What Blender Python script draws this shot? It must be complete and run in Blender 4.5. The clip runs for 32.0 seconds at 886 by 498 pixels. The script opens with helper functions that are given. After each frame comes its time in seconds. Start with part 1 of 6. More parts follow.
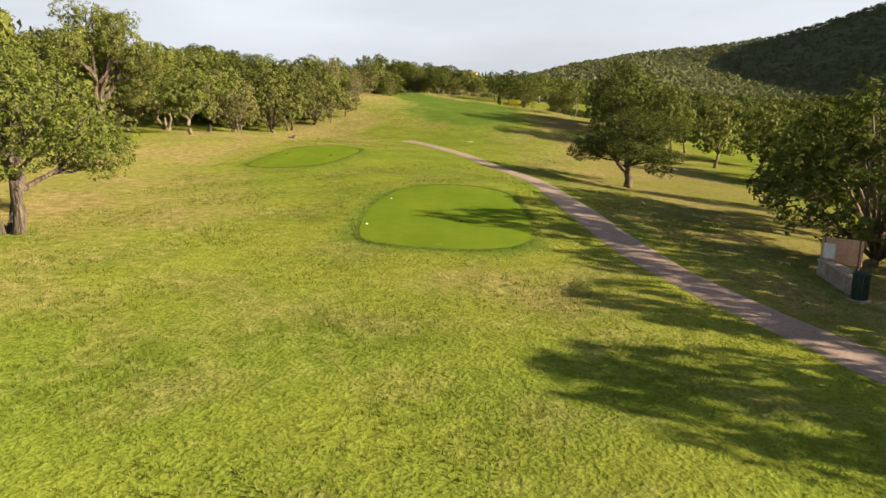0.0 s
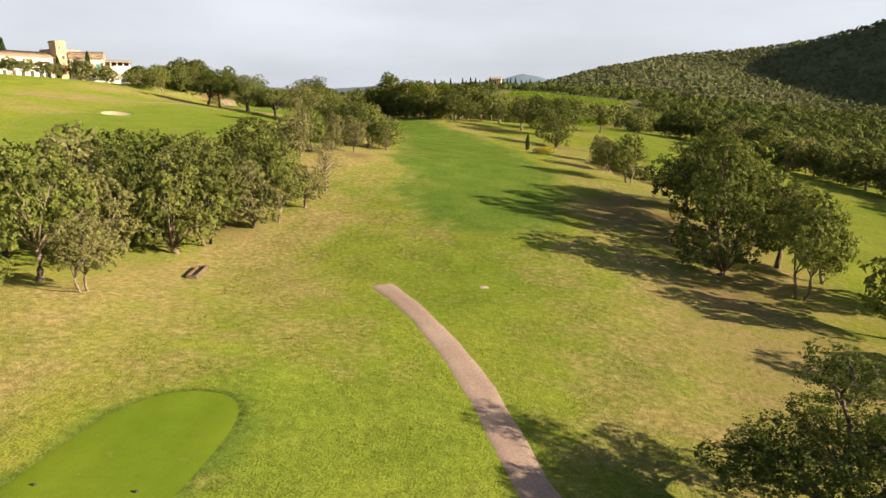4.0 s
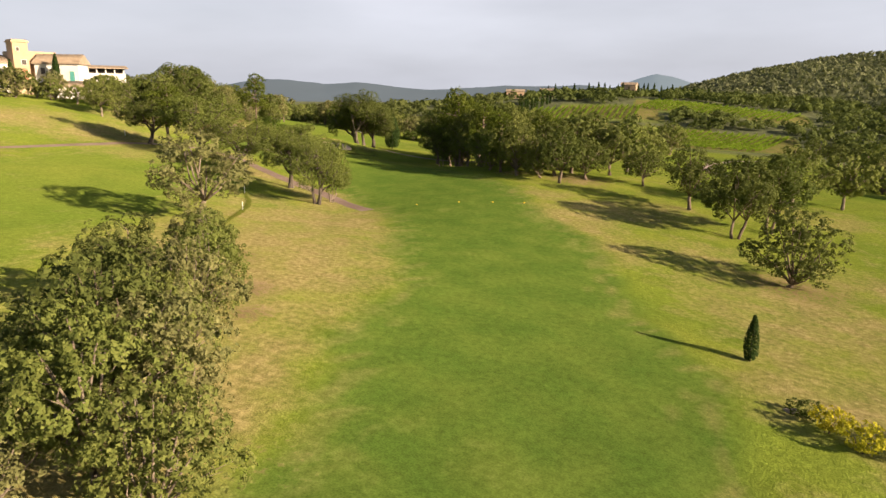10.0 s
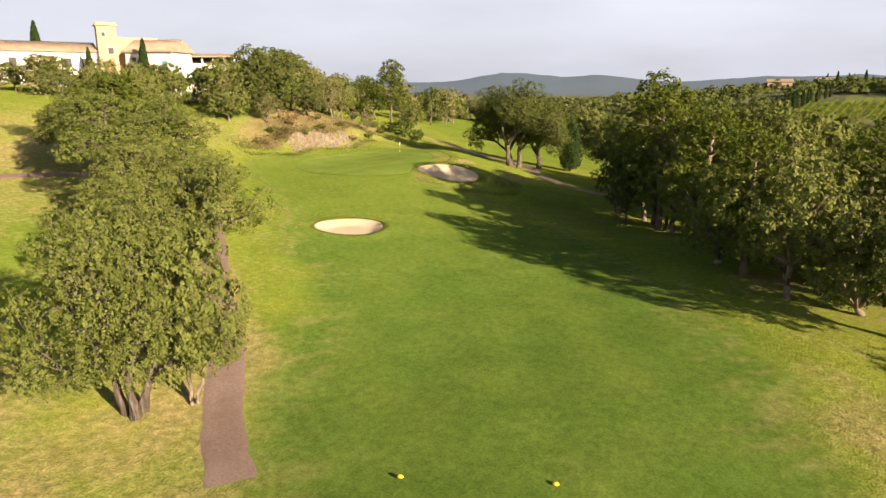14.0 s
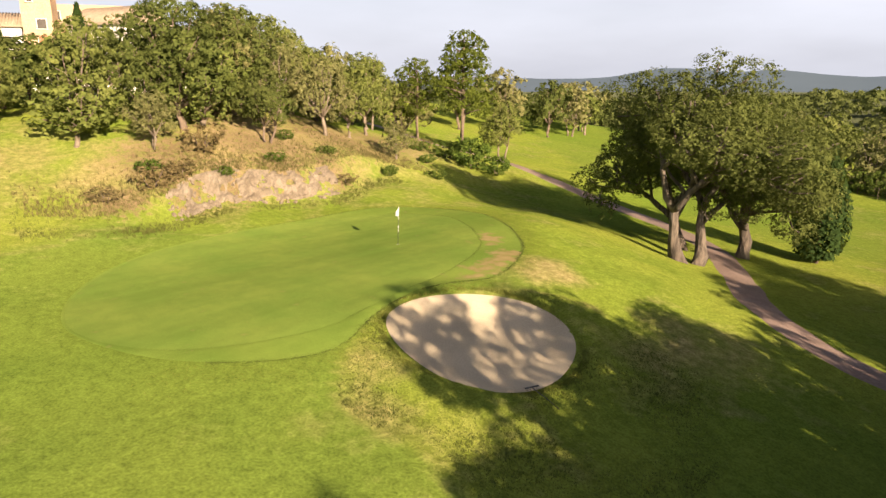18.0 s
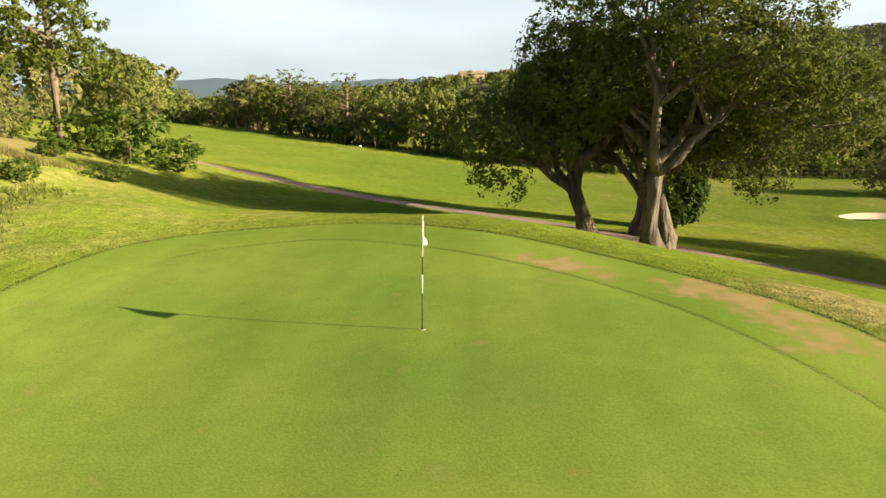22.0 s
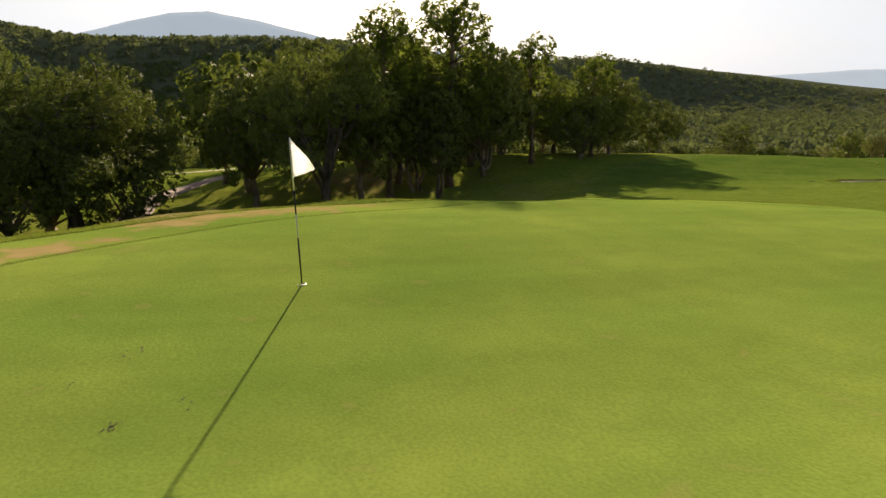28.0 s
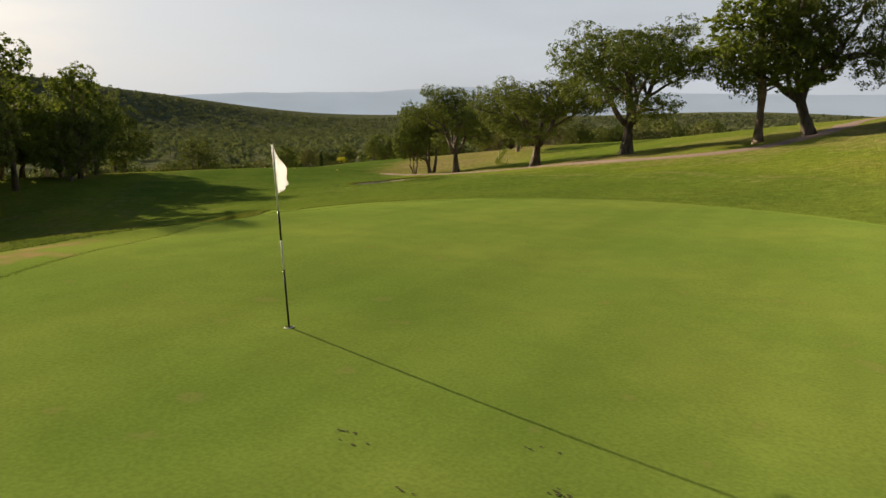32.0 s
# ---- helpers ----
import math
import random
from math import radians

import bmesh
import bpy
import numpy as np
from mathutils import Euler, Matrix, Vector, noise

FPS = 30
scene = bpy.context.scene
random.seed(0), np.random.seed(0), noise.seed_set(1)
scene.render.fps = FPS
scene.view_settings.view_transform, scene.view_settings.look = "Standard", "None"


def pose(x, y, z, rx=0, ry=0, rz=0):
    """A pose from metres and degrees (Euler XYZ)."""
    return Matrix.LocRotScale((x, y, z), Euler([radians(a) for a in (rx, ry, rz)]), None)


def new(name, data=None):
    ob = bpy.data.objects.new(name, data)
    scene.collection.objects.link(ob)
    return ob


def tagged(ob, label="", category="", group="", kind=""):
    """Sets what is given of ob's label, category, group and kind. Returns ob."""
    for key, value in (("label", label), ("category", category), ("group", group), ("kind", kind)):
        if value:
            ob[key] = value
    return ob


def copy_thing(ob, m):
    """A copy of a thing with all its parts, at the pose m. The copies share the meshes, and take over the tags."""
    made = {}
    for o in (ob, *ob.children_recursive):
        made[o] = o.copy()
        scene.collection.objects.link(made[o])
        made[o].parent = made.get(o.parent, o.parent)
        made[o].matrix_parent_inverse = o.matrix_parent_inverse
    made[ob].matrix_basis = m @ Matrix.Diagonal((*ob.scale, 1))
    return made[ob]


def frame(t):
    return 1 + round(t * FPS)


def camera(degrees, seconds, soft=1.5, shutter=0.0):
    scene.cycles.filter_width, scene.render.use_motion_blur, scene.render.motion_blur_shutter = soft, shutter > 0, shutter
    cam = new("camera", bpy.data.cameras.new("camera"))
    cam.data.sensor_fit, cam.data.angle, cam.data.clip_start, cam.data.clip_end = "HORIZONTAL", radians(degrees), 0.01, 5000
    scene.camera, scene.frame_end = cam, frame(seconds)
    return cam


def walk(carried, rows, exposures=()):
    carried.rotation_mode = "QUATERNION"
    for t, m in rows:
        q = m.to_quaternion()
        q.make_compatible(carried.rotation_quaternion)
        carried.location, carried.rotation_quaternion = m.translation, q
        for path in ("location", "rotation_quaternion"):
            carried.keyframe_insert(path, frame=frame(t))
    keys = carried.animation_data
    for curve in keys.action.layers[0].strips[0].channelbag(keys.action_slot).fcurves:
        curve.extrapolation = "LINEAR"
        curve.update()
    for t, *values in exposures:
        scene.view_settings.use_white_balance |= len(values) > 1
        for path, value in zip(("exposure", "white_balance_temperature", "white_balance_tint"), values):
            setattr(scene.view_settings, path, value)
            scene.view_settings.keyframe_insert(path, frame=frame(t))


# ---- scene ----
# ---------------------------------------------------------------- camera
EXPOSURES = [(0, 1.48, 6500, 13), (3, 1.45, 6500, 14), (6, 1.42, 6500, 15), (9, 1.32, 6500, 18), (12, 1.35, 6500, 17), (14, 1.47, 6500, 19), (18, 1.55, 6500, 19), (19, 1.52, 6500, 14), (20, 1.5, 6500, 2), (21, 1.6, 6500, 0), (22, 1.68, 6500, 4), (23, 1.78, 6500, 8), (25, 2.12, 6500, 19), (26, 2.0, 6500, 18), (29, 1.18, 6500, 12), (31, 1.05, 6500, 12), (32, 1.0, 6500, 11)]
cam = camera(66.4, 32.0, soft=1.5)
ROWS = [
    (0, 0.62, -4.63, 12.20, 77.34, 0.43, 1.10),
    (0.5, 1.02, -1.75, 12.87, 77.55, 0.25, 1.36),
    (1, 1.32, 1.73, 13.62, 77.65, 0.08, 1.71),
    (1.5, 1.42, 5.36, 14.57, 77.60, 0.05, 1.80),
    (2, 1.55, 9.30, 15.65, 77.52, 0.08, 2.13),
    (2.5, 1.34, 13.49, 16.70, 77.42, 0.00, 2.12),
    (3, 1.35, 17.89, 17.66, 77.37, -0.04, 2.31),
    (3.5, 1.48, 22.57, 18.65, 77.27, 0.01, 2.69),
    (5.5, 2.45, 41.85, 23.20, 76.93, 0.05, 3.83),
    (6, 2.38, 47.39, 23.57, 76.86, 0.05, 3.80),
    (6.5, 2.42, 54.23, 23.39, 76.96, 0.28, 3.89),
    (7, 2.27, 61.28, 23.34, 77.07, 0.43, 3.85),
    (7.5, 1.98, 69.30, 23.61, 77.09, 0.26, 3.84),
    (8, 1.61, 77.57, 24.06, 77.10, -0.01, 4.19),
    (8.5, 1.61, 85.15, 24.66, 77.06, -0.20, 6.12),
    (9, 1.79, 93.17, 25.11, 77.09, -0.18, 8.79),
    (9.5, 1.47, 101.63, 25.39, 77.01, -0.44, 11.20),
    (10, 1.26, 109.31, 25.42, 77.05, -0.48, 13.52),
    (11, 0.61, 123.92, 25.48, 76.98, -0.41, 18.17),
    (12, -1.00, 138.44, 25.60, 76.85, -0.48, 22.90),
    (13, -3.56, 153.52, 25.61, 76.61, -0.22, 27.86),
    (13.5, -5.54, 161.51, 25.36, 76.52, -0.01, 30.54),
    (14, -7.89, 169.10, 25.21, 76.45, 0.07, 33.21),
    (14.5, -10.54, 175.68, 24.93, 76.53, -0.14, 35.19),
    (15, -12.58, 181.25, 25.29, 76.42, -0.43, 36.66),
    (15.5, -15.31, 187.28, 25.67, 76.27, -0.76, 38.10),
    (17.5, -31.30, 216.11, 25.54, 76.18, 0.15, 45.23),
    (18, -35.58, 219.83, 24.52, 76.21, 0.18, 45.80),
    (18.5, -39.89, 222.74, 23.26, 76.19, 0.17, 46.09),
    (19, -44.60, 225.46, 22.13, 76.69, 0.38, 46.00),
    (19.5, -48.39, 227.33, 21.62, 76.84, 0.47, 43.01),
    (20, -52.09, 228.33, 21.33, 76.62, 0.66, 36.61),
    (20.5, -55.30, 228.86, 20.90, 76.62, 0.62, 29.39),
    (21, -58.01, 229.35, 20.73, 76.52, 0.66, 20.70),
    (21.5, -60.74, 230.54, 20.44, 76.49, 0.79, 11.62),
    (22, -63.01, 231.94, 20.09, 76.65, 0.64, 2.19),
    (22.5, -64.91, 233.01, 19.78, 76.95, 0.17, -7.21),
    (23, -66.54, 234.20, 19.48, 77.23, -0.07, -17.24),
    (24, -69.00, 236.43, 18.99, 77.91, -0.40, -37.37),
    (25, -70.99, 238.27, 18.60, 78.52, -0.17, -56.67),
    (26, -72.51, 240.10, 18.32, 78.86, 0.31, -75.41),
    (26.5, -73.10, 241.00, 18.27, 78.65, 0.71, -83.39),
    (28.5, -73.75, 245.45, 18.30, 78.17, -0.06, -112.16),
    (29, -73.31, 246.43, 18.31, 78.26, -0.06, -118.87),
    (29.5, -72.86, 247.19, 18.27, 78.45, 0.05, -125.33),
    (30, -72.48, 247.84, 18.26, 78.65, 0.14, -130.92),
    (30.5, -71.76, 248.42, 18.22, 78.87, 0.18, -136.26),
    (31, -70.96, 248.82, 18.16, 79.05, 0.12, -140.85),
    (31.5, -70.10, 249.31, 18.14, 79.23, 0.16, -146.29),
    (32, -69.16, 249.69, 18.10, 79.42, 0.36, -151.64),
]
walk(cam, [(r[0], pose(*r[1:])) for r in ROWS], EXPOSURES)


# ---------------------------------------------------------------- light
SUN_TURN, SUN_RISE = -13.5, 18.0
sun_way = Vector((math.cos(radians(SUN_TURN)) * math.cos(radians(SUN_RISE)), math.sin(radians(SUN_TURN)) * math.cos(radians(SUN_RISE)), math.sin(radians(SUN_RISE))))
world = bpy.data.worlds.new("sky")
scene.world = world
world.use_nodes = True
wt = world.node_tree
wt.nodes.clear()
w_out = wt.nodes.new("ShaderNodeOutputWorld")
w_bg = wt.nodes.new("ShaderNodeBackground")
w_sky = wt.nodes.new("ShaderNodeTexSky")
w_sky.sky_type, w_sky.sun_disc = "NISHITA", False
w_sky.sun_elevation, w_sky.sun_rotation = radians(SUN_RISE), radians(90.0 - SUN_TURN)
w_sky.air_density, w_sky.dust_density, w_sky.ozone_density = 1.0, 4.0, 1.5
# thin high cloud: a pale veil with soft streaks over the blue
w_co = wt.nodes.new("ShaderNodeTexCoord")
w_map = wt.nodes.new("ShaderNodeMapping")
w_map.inputs["Scale"].default_value = (1.2, 1.2, 5.0)
w_noise = wt.nodes.new("ShaderNodeTexNoise")
w_noise.inputs["Scale"].default_value, w_noise.inputs["Detail"].default_value = 1.6, 5.0
w_ramp = wt.nodes.new("ShaderNodeMapRange")
w_ramp.inputs["From Min"].default_value, w_ramp.inputs["From Max"].default_value = 0.3, 0.72
w_ramp.inputs["To Min"].default_value, w_ramp.inputs["To Max"].default_value = 0.62, 0.90
w_mix = wt.nodes.new("ShaderNodeMix")
w_mix.data_type = "RGBA"
w_mix.inputs["B"].default_value = (9.9, 10.6, 11.3, 1)
wt.links.new(w_co.outputs["Generated"], w_map.inputs["Vector"])
wt.links.new(w_map.outputs["Vector"], w_noise.inputs["Vector"])
wt.links.new(w_noise.outputs["Fac"], w_ramp.inputs["Value"])
# the veil is thick towards the horizon and thin overhead
w_sep = wt.nodes.new("ShaderNodeSeparateXYZ")
w_thin = wt.nodes.new("ShaderNodeMapRange")
w_thin.inputs["From Min"].default_value, w_thin.inputs["From Max"].default_value = 0.20, 0.48
w_thin.inputs["To Min"].default_value, w_thin.inputs["To Max"].default_value = 1.0, 0.03
w_mul = wt.nodes.new("ShaderNodeMath")
w_mul.operation = "MULTIPLY"
wt.links.new(w_co.outputs["Generated"], w_sep.inputs["Vector"])
wt.links.new(w_sep.outputs["Z"], w_thin.inputs["Value"])
wt.links.new(w_thin.outputs["Result"], w_mul.inputs[0])
wt.links.new(w_ramp.outputs["Result"], w_mul.inputs[1])
wt.links.new(w_mul.outputs["Value"], w_mix.inputs["Factor"])
wt.links.new(w_sky.outputs["Color"], w_mix.inputs["A"])
wt.links.new(w_mix.outputs["Result"], w_bg.inputs["Color"])
w_bg.inputs["Strength"].default_value = 0.033
wt.links.new(w_bg.outputs["Background"], w_out.inputs["Surface"])

sun = new("sun", bpy.data.lights.new("sun", "SUN"))
sun.data.energy, sun.data.angle, sun.data.color = 5.0, radians(0.6), (1.0, 0.80, 0.54)
sun.matrix_world = Matrix.Translation((80, -20, 90)) @ sun_way.to_track_quat("Z", "Y").to_matrix().to_4x4()


# ---------------------------------------------------------------- materials
def node(tree, kind, **values):
    made = tree.nodes.new(kind)
    for key, value in values.items():
        made.inputs[key.replace("_", " ")].default_value = value
    return made


def plain(name):
    m = bpy.data.materials.new(name)
    m.use_nodes = True
    t = m.node_tree
    return m, t, t.nodes["Principled BSDF"]


def mixed(tree, fac, a, b):
    n = tree.nodes.new("ShaderNodeMix")
    n.data_type = "RGBA"
    for key, v in (("Factor", fac), ("A", a), ("B", b)):
        if isinstance(v, (tuple, float, int)):
            n.inputs[key].default_value = (*v, 1) if isinstance(v, tuple) else v
        else:
            tree.links.new(v, n.inputs[key])
    return n.outputs["Result"]


def grain(tree, scale, detail=3.0, low=0.35, high=0.65, out_low=0.0, out_high=1.0, where="Object", squash=None):
    co = tree.nodes.new("ShaderNodeTexCoord")
    n = node(tree, "ShaderNodeTexNoise", Scale=scale, Detail=detail)
    if squash:
        mp = tree.nodes.new("ShaderNodeMapping")
        mp.inputs["Scale"].default_value = squash
        tree.links.new(co.outputs[where], mp.inputs["Vector"])
        tree.links.new(mp.outputs["Vector"], n.inputs["Vector"])
    else:
        tree.links.new(co.outputs[where], n.inputs["Vector"])
    r = node(tree, "ShaderNodeMapRange", From_Min=low, From_Max=high, To_Min=out_low, To_Max=out_high)
    tree.links.new(n.outputs["Fac"], r.inputs["Value"])
    return r.outputs["Result"]


def maths(tree, how, a, b=0.0, clamp=False):
    n = tree.nodes.new("ShaderNodeMath")
    n.operation, n.use_clamp = how, clamp
    for k, v in enumerate((a, b)):
        if isinstance(v, (int, float)):
            n.inputs[k].default_value = v
        else:
            tree.links.new(v, n.inputs[k])
    return n.outputs[0]


def bump(tree, bsdf, height, strength, distance):
    n = node(tree, "ShaderNodeBump", Strength=strength, Distance=distance)
    tree.links.new(height, n.inputs["Height"])
    tree.links.new(n.outputs["Normal"], bsdf.inputs["Normal"])


def attribute(tree, name):
    n = tree.nodes.new("ShaderNodeAttribute")
    n.attribute_name = name
    return n.outputs["Fac"]


def surface(name, colour, other, scale, rough=0.8, fine=None, bump_by=0.0, metal=0.0, spec=0.3):
    """A two-tone surface: broad stains and fine grain."""
    m, t, b = plain(name)
    broad = grain(t, scale, 4)
    col = mixed(t, broad, colour, other)
    small = grain(t, fine or scale * 9, 3, 0.3, 0.7, 0.78, 1.12)
    mul = t.nodes.new("ShaderNodeMix")
    mul.data_type, mul.blend_type = "RGBA", "MULTIPLY"
    mul.inputs["Factor"].default_value = 1.0
    t.links.new(col, mul.inputs["A"])
    t.links.new(small, mul.inputs["B"])
    t.links.new(mul.outputs["Result"], b.inputs["Base Color"])
    b.inputs["Roughness"].default_value, b.inputs["Metallic"].default_value = rough, metal
    b.inputs["Specular IOR Level"].default_value = spec
    if bump_by:
        bump(t, b, small, 0.7, bump_by)
    return m


def turf_material():
    """Grass in all its cuts: 'mow' runs from rough to fairway, 'dry' from fresh to straw, 'bare' shows earth."""
    m, t, b = plain("turf")
    mow, dry, bare, wood = attribute(t, "mow"), attribute(t, "dry"), attribute(t, "bare"), attribute(t, "wood")
    patch = grain(t, 0.055, 5, 0.3, 0.7)
    mid = grain(t, 0.32, 5, 0.32, 0.7)
    fine = grain(t, 2.6, 4, 0.3, 0.7)
    thirsty = grain(t, 0.6, 5, 0.42, 0.62)
    blade = grain(t, 11.0, 4, 0.3, 0.72)
    rough_c = mixed(t, patch, (0.156, 0.218, 0.028), (0.220, 0.244, 0.042))
    lush = grain(t, 0.17, 6, 0.46, 0.66, 0.0, 0.45)
    rough_c = mixed(t, lush, rough_c, mixed(t, fine, (0.072, 0.132, 0.016), (0.108, 0.172, 0.024)))
    rough_c = mixed(t, maths(t, "MULTIPLY", mid, 0.4), rough_c, (0.085, 0.140, 0.014))
    fair_c = mixed(t, mid, (0.076, 0.134, 0.022), (0.112, 0.166, 0.029))
    c = mixed(t, mow, rough_c, fair_c)
    straw = mixed(t, fine, (0.215, 0.186, 0.072), (0.290, 0.250, 0.104))
    # straw breaks up along its own noise
    long = maths(t, "SUBTRACT", 1.0, maths(t, "MULTIPLY", mow, 0.65))
    level = maths(t, "ADD", dry, maths(t, "MULTIPLY", maths(t, "MULTIPLY", maths(t, "SUBTRACT", mid, 0.5), 0.5), long))
    level = maths(t, "ADD", level, maths(t, "MULTIPLY", maths(t, "MULTIPLY", maths(t, "SUBTRACT", fine, 0.5), 0.2), long))
    level = maths(t, "ADD", level, maths(t, "MULTIPLY", maths(t, "MULTIPLY", maths(t, "SUBTRACT", thirsty, 0.5), 0.2), long))
    k = node(t, "ShaderNodeMapRange", From_Min=0.12, From_Max=0.95)
    t.links.new(level, k.inputs["Value"])
    c = mixed(t, k.outputs["Result"], c, straw)
    earth = mixed(t, mid, (0.140, 0.104, 0.054), (0.235, 0.180, 0.096))
    lvl = maths(t, "ADD", bare, maths(t, "MULTIPLY", maths(t, "SUBTRACT", fine, 0.5), 0.6))
    e = node(t, "ShaderNodeMapRange", From_Min=0.4, From_Max=0.8)
    t.links.new(lvl, e.inputs["Value"])
    c = mixed(t, e.outputs["Result"], c, earth)
    # under the far woods: leaf litter and undergrowth
    under = mixed(t, grain(t, 0.13, 5, 0.35, 0.65), (0.090, 0.106, 0.056), (0.132, 0.144, 0.078))
    c = mixed(t, wood, c, under)
    mul = t.nodes.new("ShaderNodeMix")
    mul.data_type, mul.blend_type = "RGBA", "MULTIPLY"
    mul.inputs["Factor"].default_value = 1.0
    t.links.new(c, mul.inputs["A"])
    tone = maths(t, "MULTIPLY", maths(t, "ADD", maths(t, "MULTIPLY", blade, 0.50), 0.75), maths(t, "ADD", maths(t, "MULTIPLY", fine, 0.30), 0.85))
    t.links.new(tone, mul.inputs["B"])
    t.links.new(mul.outputs["Result"], b.inputs["Base Color"])
    b.inputs["Roughness"].default_value = 1.0
    b.inputs["Diffuse Roughness"].default_value = 0.25
    b.inputs["Specular IOR Level"].default_value = 0.0
    amount = maths(t, "MULTIPLY", blade, maths(t, "SUBTRACT", 1.15, mow))
    amount = maths(t, "ADD", amount, maths(t, "MULTIPLY", fine, maths(t, "SUBTRACT", 1.3, mow)))
    bump(t, b, amount, 0.5, 0.04)
    return m


def lawn_material(name, a, c, stripe=0.0):
    """Close-mown turf with faint mottling and mower grain."""
    m, t, b = plain(name)
    broad = grain(t, 0.30, 6, 0.32, 0.68)
    mid = grain(t, 1.6, 5, 0.32, 0.7)
    fine = grain(t, 26.0, 3, 0.3, 0.7)
    col = mixed(t, broad, a, c)
    col = mixed(t, maths(t, "MULTIPLY", mid, 0.3), col, tuple(0.72 * v for v in a))
    streak = grain(t, 0.8, 3, 0.35, 0.65, 0.93, 1.06, squash=(1.0, 0.12, 1.0))
    mul = t.nodes.new("ShaderNodeMix")
    mul.data_type, mul.blend_type = "RGBA", "MULTIPLY"
    mul.inputs["Factor"].default_value = 1.0
    t.links.new(col, mul.inputs["A"])
    t.links.new(maths(t, "MULTIPLY", streak, maths(t, "ADD", maths(t, "MULTIPLY", fine, 0.24), 0.88)), mul.inputs["B"])
    dry = attribute(t, "dry")
    lvl = maths(t, "ADD", dry, maths(t, "MULTIPLY", maths(t, "SUBTRACT", mid, 0.5), 0.9))
    e = node(t, "ShaderNodeMapRange", From_Min=0.35, From_Max=0.85)
    t.links.new(lvl, e.inputs["Value"])
    done = mixed(t, e.outputs["Result"], mul.outputs["Result"], mixed(t, mid, (0.235, 0.186, 0.074), (0.300, 0.240, 0.104)))
    t.links.new(done, b.inputs["Base Color"])
    b.inputs["Roughness"].default_value = 1.0
    b.inputs["Diffuse Roughness"].default_value = 0.04
    b.inputs["Specular IOR Level"].default_value = 0.0
    bump(t, b, maths(t, "ADD", fine, maths(t, "MULTIPLY", grain(t, 5.0, 4, 0.3, 0.7), 0.7)), 0.18, 0.006)
    return m


def leaf_material(name, a, c, pale, clear=0.35, shine=0.04):
    m, t, b = plain(name)
    info = t.nodes.new("ShaderNodeObjectInfo")
    geo = t.nodes.new("ShaderNodeNewGeometry")
    col = mixed(t, geo.outputs["Random Per Island"], a, c)
    col = mixed(t, maths(t, "MULTIPLY", info.outputs["Random"], 0.45), col, pale)
    clump = grain(t, 0.9, 3, 0.35, 0.65)
    col = mixed(t, maths(t, "MULTIPLY", clump, 0.4), col, tuple(0.6 * v for v in a))
    t.links.new(col, b.inputs["Base Color"])
    b.inputs["Roughness"].default_value = 0.75
    b.inputs["Specular IOR Level"].default_value = shine
    tr = t.nodes.new("ShaderNodeBsdfTranslucent")
    t.links.new(mixed(t, 0.5, col, (0.20, 0.26, 0.03)), tr.inputs["Color"])
    mx = t.nodes.new("ShaderNodeMixShader")
    mx.inputs[0].default_value = clear
    t.links.new(b.outputs[0], mx.inputs[1])
    t.links.new(tr.outputs[0], mx.inputs[2])
    t.links.new(mx.outputs[0], t.nodes["Material Output"].inputs["Surface"])
    return m


M_TURF = turf_material()
M_GREEN = lawn_material("putting_turf", (0.146, 0.227, 0.040), (0.204, 0.271, 0.052))
M_COLLAR = lawn_material("collar_turf", (0.140, 0.218, 0.036), (0.194, 0.258, 0.047))
M_TEE = lawn_material("tee_turf", (0.115, 0.190, 0.016), (0.150, 0.215, 0.020))
M_SAND = surface("sand", (0.46, 0.385, 0.265), (0.53, 0.45, 0.32), 0.5, 0.95, 26.0, 0.006)
M_PATH = surface("path_gravel", (0.280, 0.212, 0.175), (0.345, 0.272, 0.230), 0.35, 0.95, 9.0, 0.015)
def bark_material():
    """Cork bark: deep upright ridges over broad grey and brown stains."""
    m, t, b = plain("cork_bark")
    ridge = grain(t, 1.6, 4, 0.32, 0.68, squash=(5.0, 5.0, 0.9))
    col = mixed(t, grain(t, 0.9, 4), (0.120, 0.094, 0.070), (0.205, 0.170, 0.132))
    col = mixed(t, ridge, (0.045, 0.036, 0.028), col)
    t.links.new(col, b.inputs["Base Color"])
    b.inputs["Roughness"].default_value = 0.95
    bump(t, b, ridge, 1.0, 0.08)
    return m


# redder, darker path; the trees' shade over it is partly in the colour
M_PATH_RED = surface("path_red", (0.195, 0.138, 0.112), (0.265, 0.195, 0.160), 0.35, 0.95, 9.0, 0.015)
M_CORK = bark_material()
M_BARK = surface("bark", (0.115, 0.085, 0.06), (0.20, 0.155, 0.115), 1.4, 0.95, 7.0, 0.05)
M_BARK_PALE = surface("bark_pale", (0.15, 0.118, 0.085), (0.25, 0.205, 0.155), 1.4, 0.95, 7.0, 0.05)
M_OAK = leaf_material("oak_leaf", (0.100, 0.135, 0.029), (0.186, 0.214, 0.054), (0.200, 0.206, 0.064), 0.2)
M_OAK_DARK = leaf_material("oak_leaf_dark", (0.055, 0.080, 0.018), (0.110, 0.135, 0.034), (0.150, 0.158, 0.050), 0.2)
M_OLIVE = leaf_material("olive_leaf", (0.135, 0.148, 0.054), (0.230, 0.230, 0.092), (0.262, 0.240, 0.098), 0.25)
M_PINE = leaf_material("pine_needle", (0.070, 0.105, 0.013), (0.130, 0.165, 0.024), (0.15, 0.17, 0.035))
M_CYPRESS = leaf_material("cypress_leaf", (0.020, 0.042, 0.012), (0.038, 0.066, 0.016), (0.045, 0.07, 0.02), 0.2)
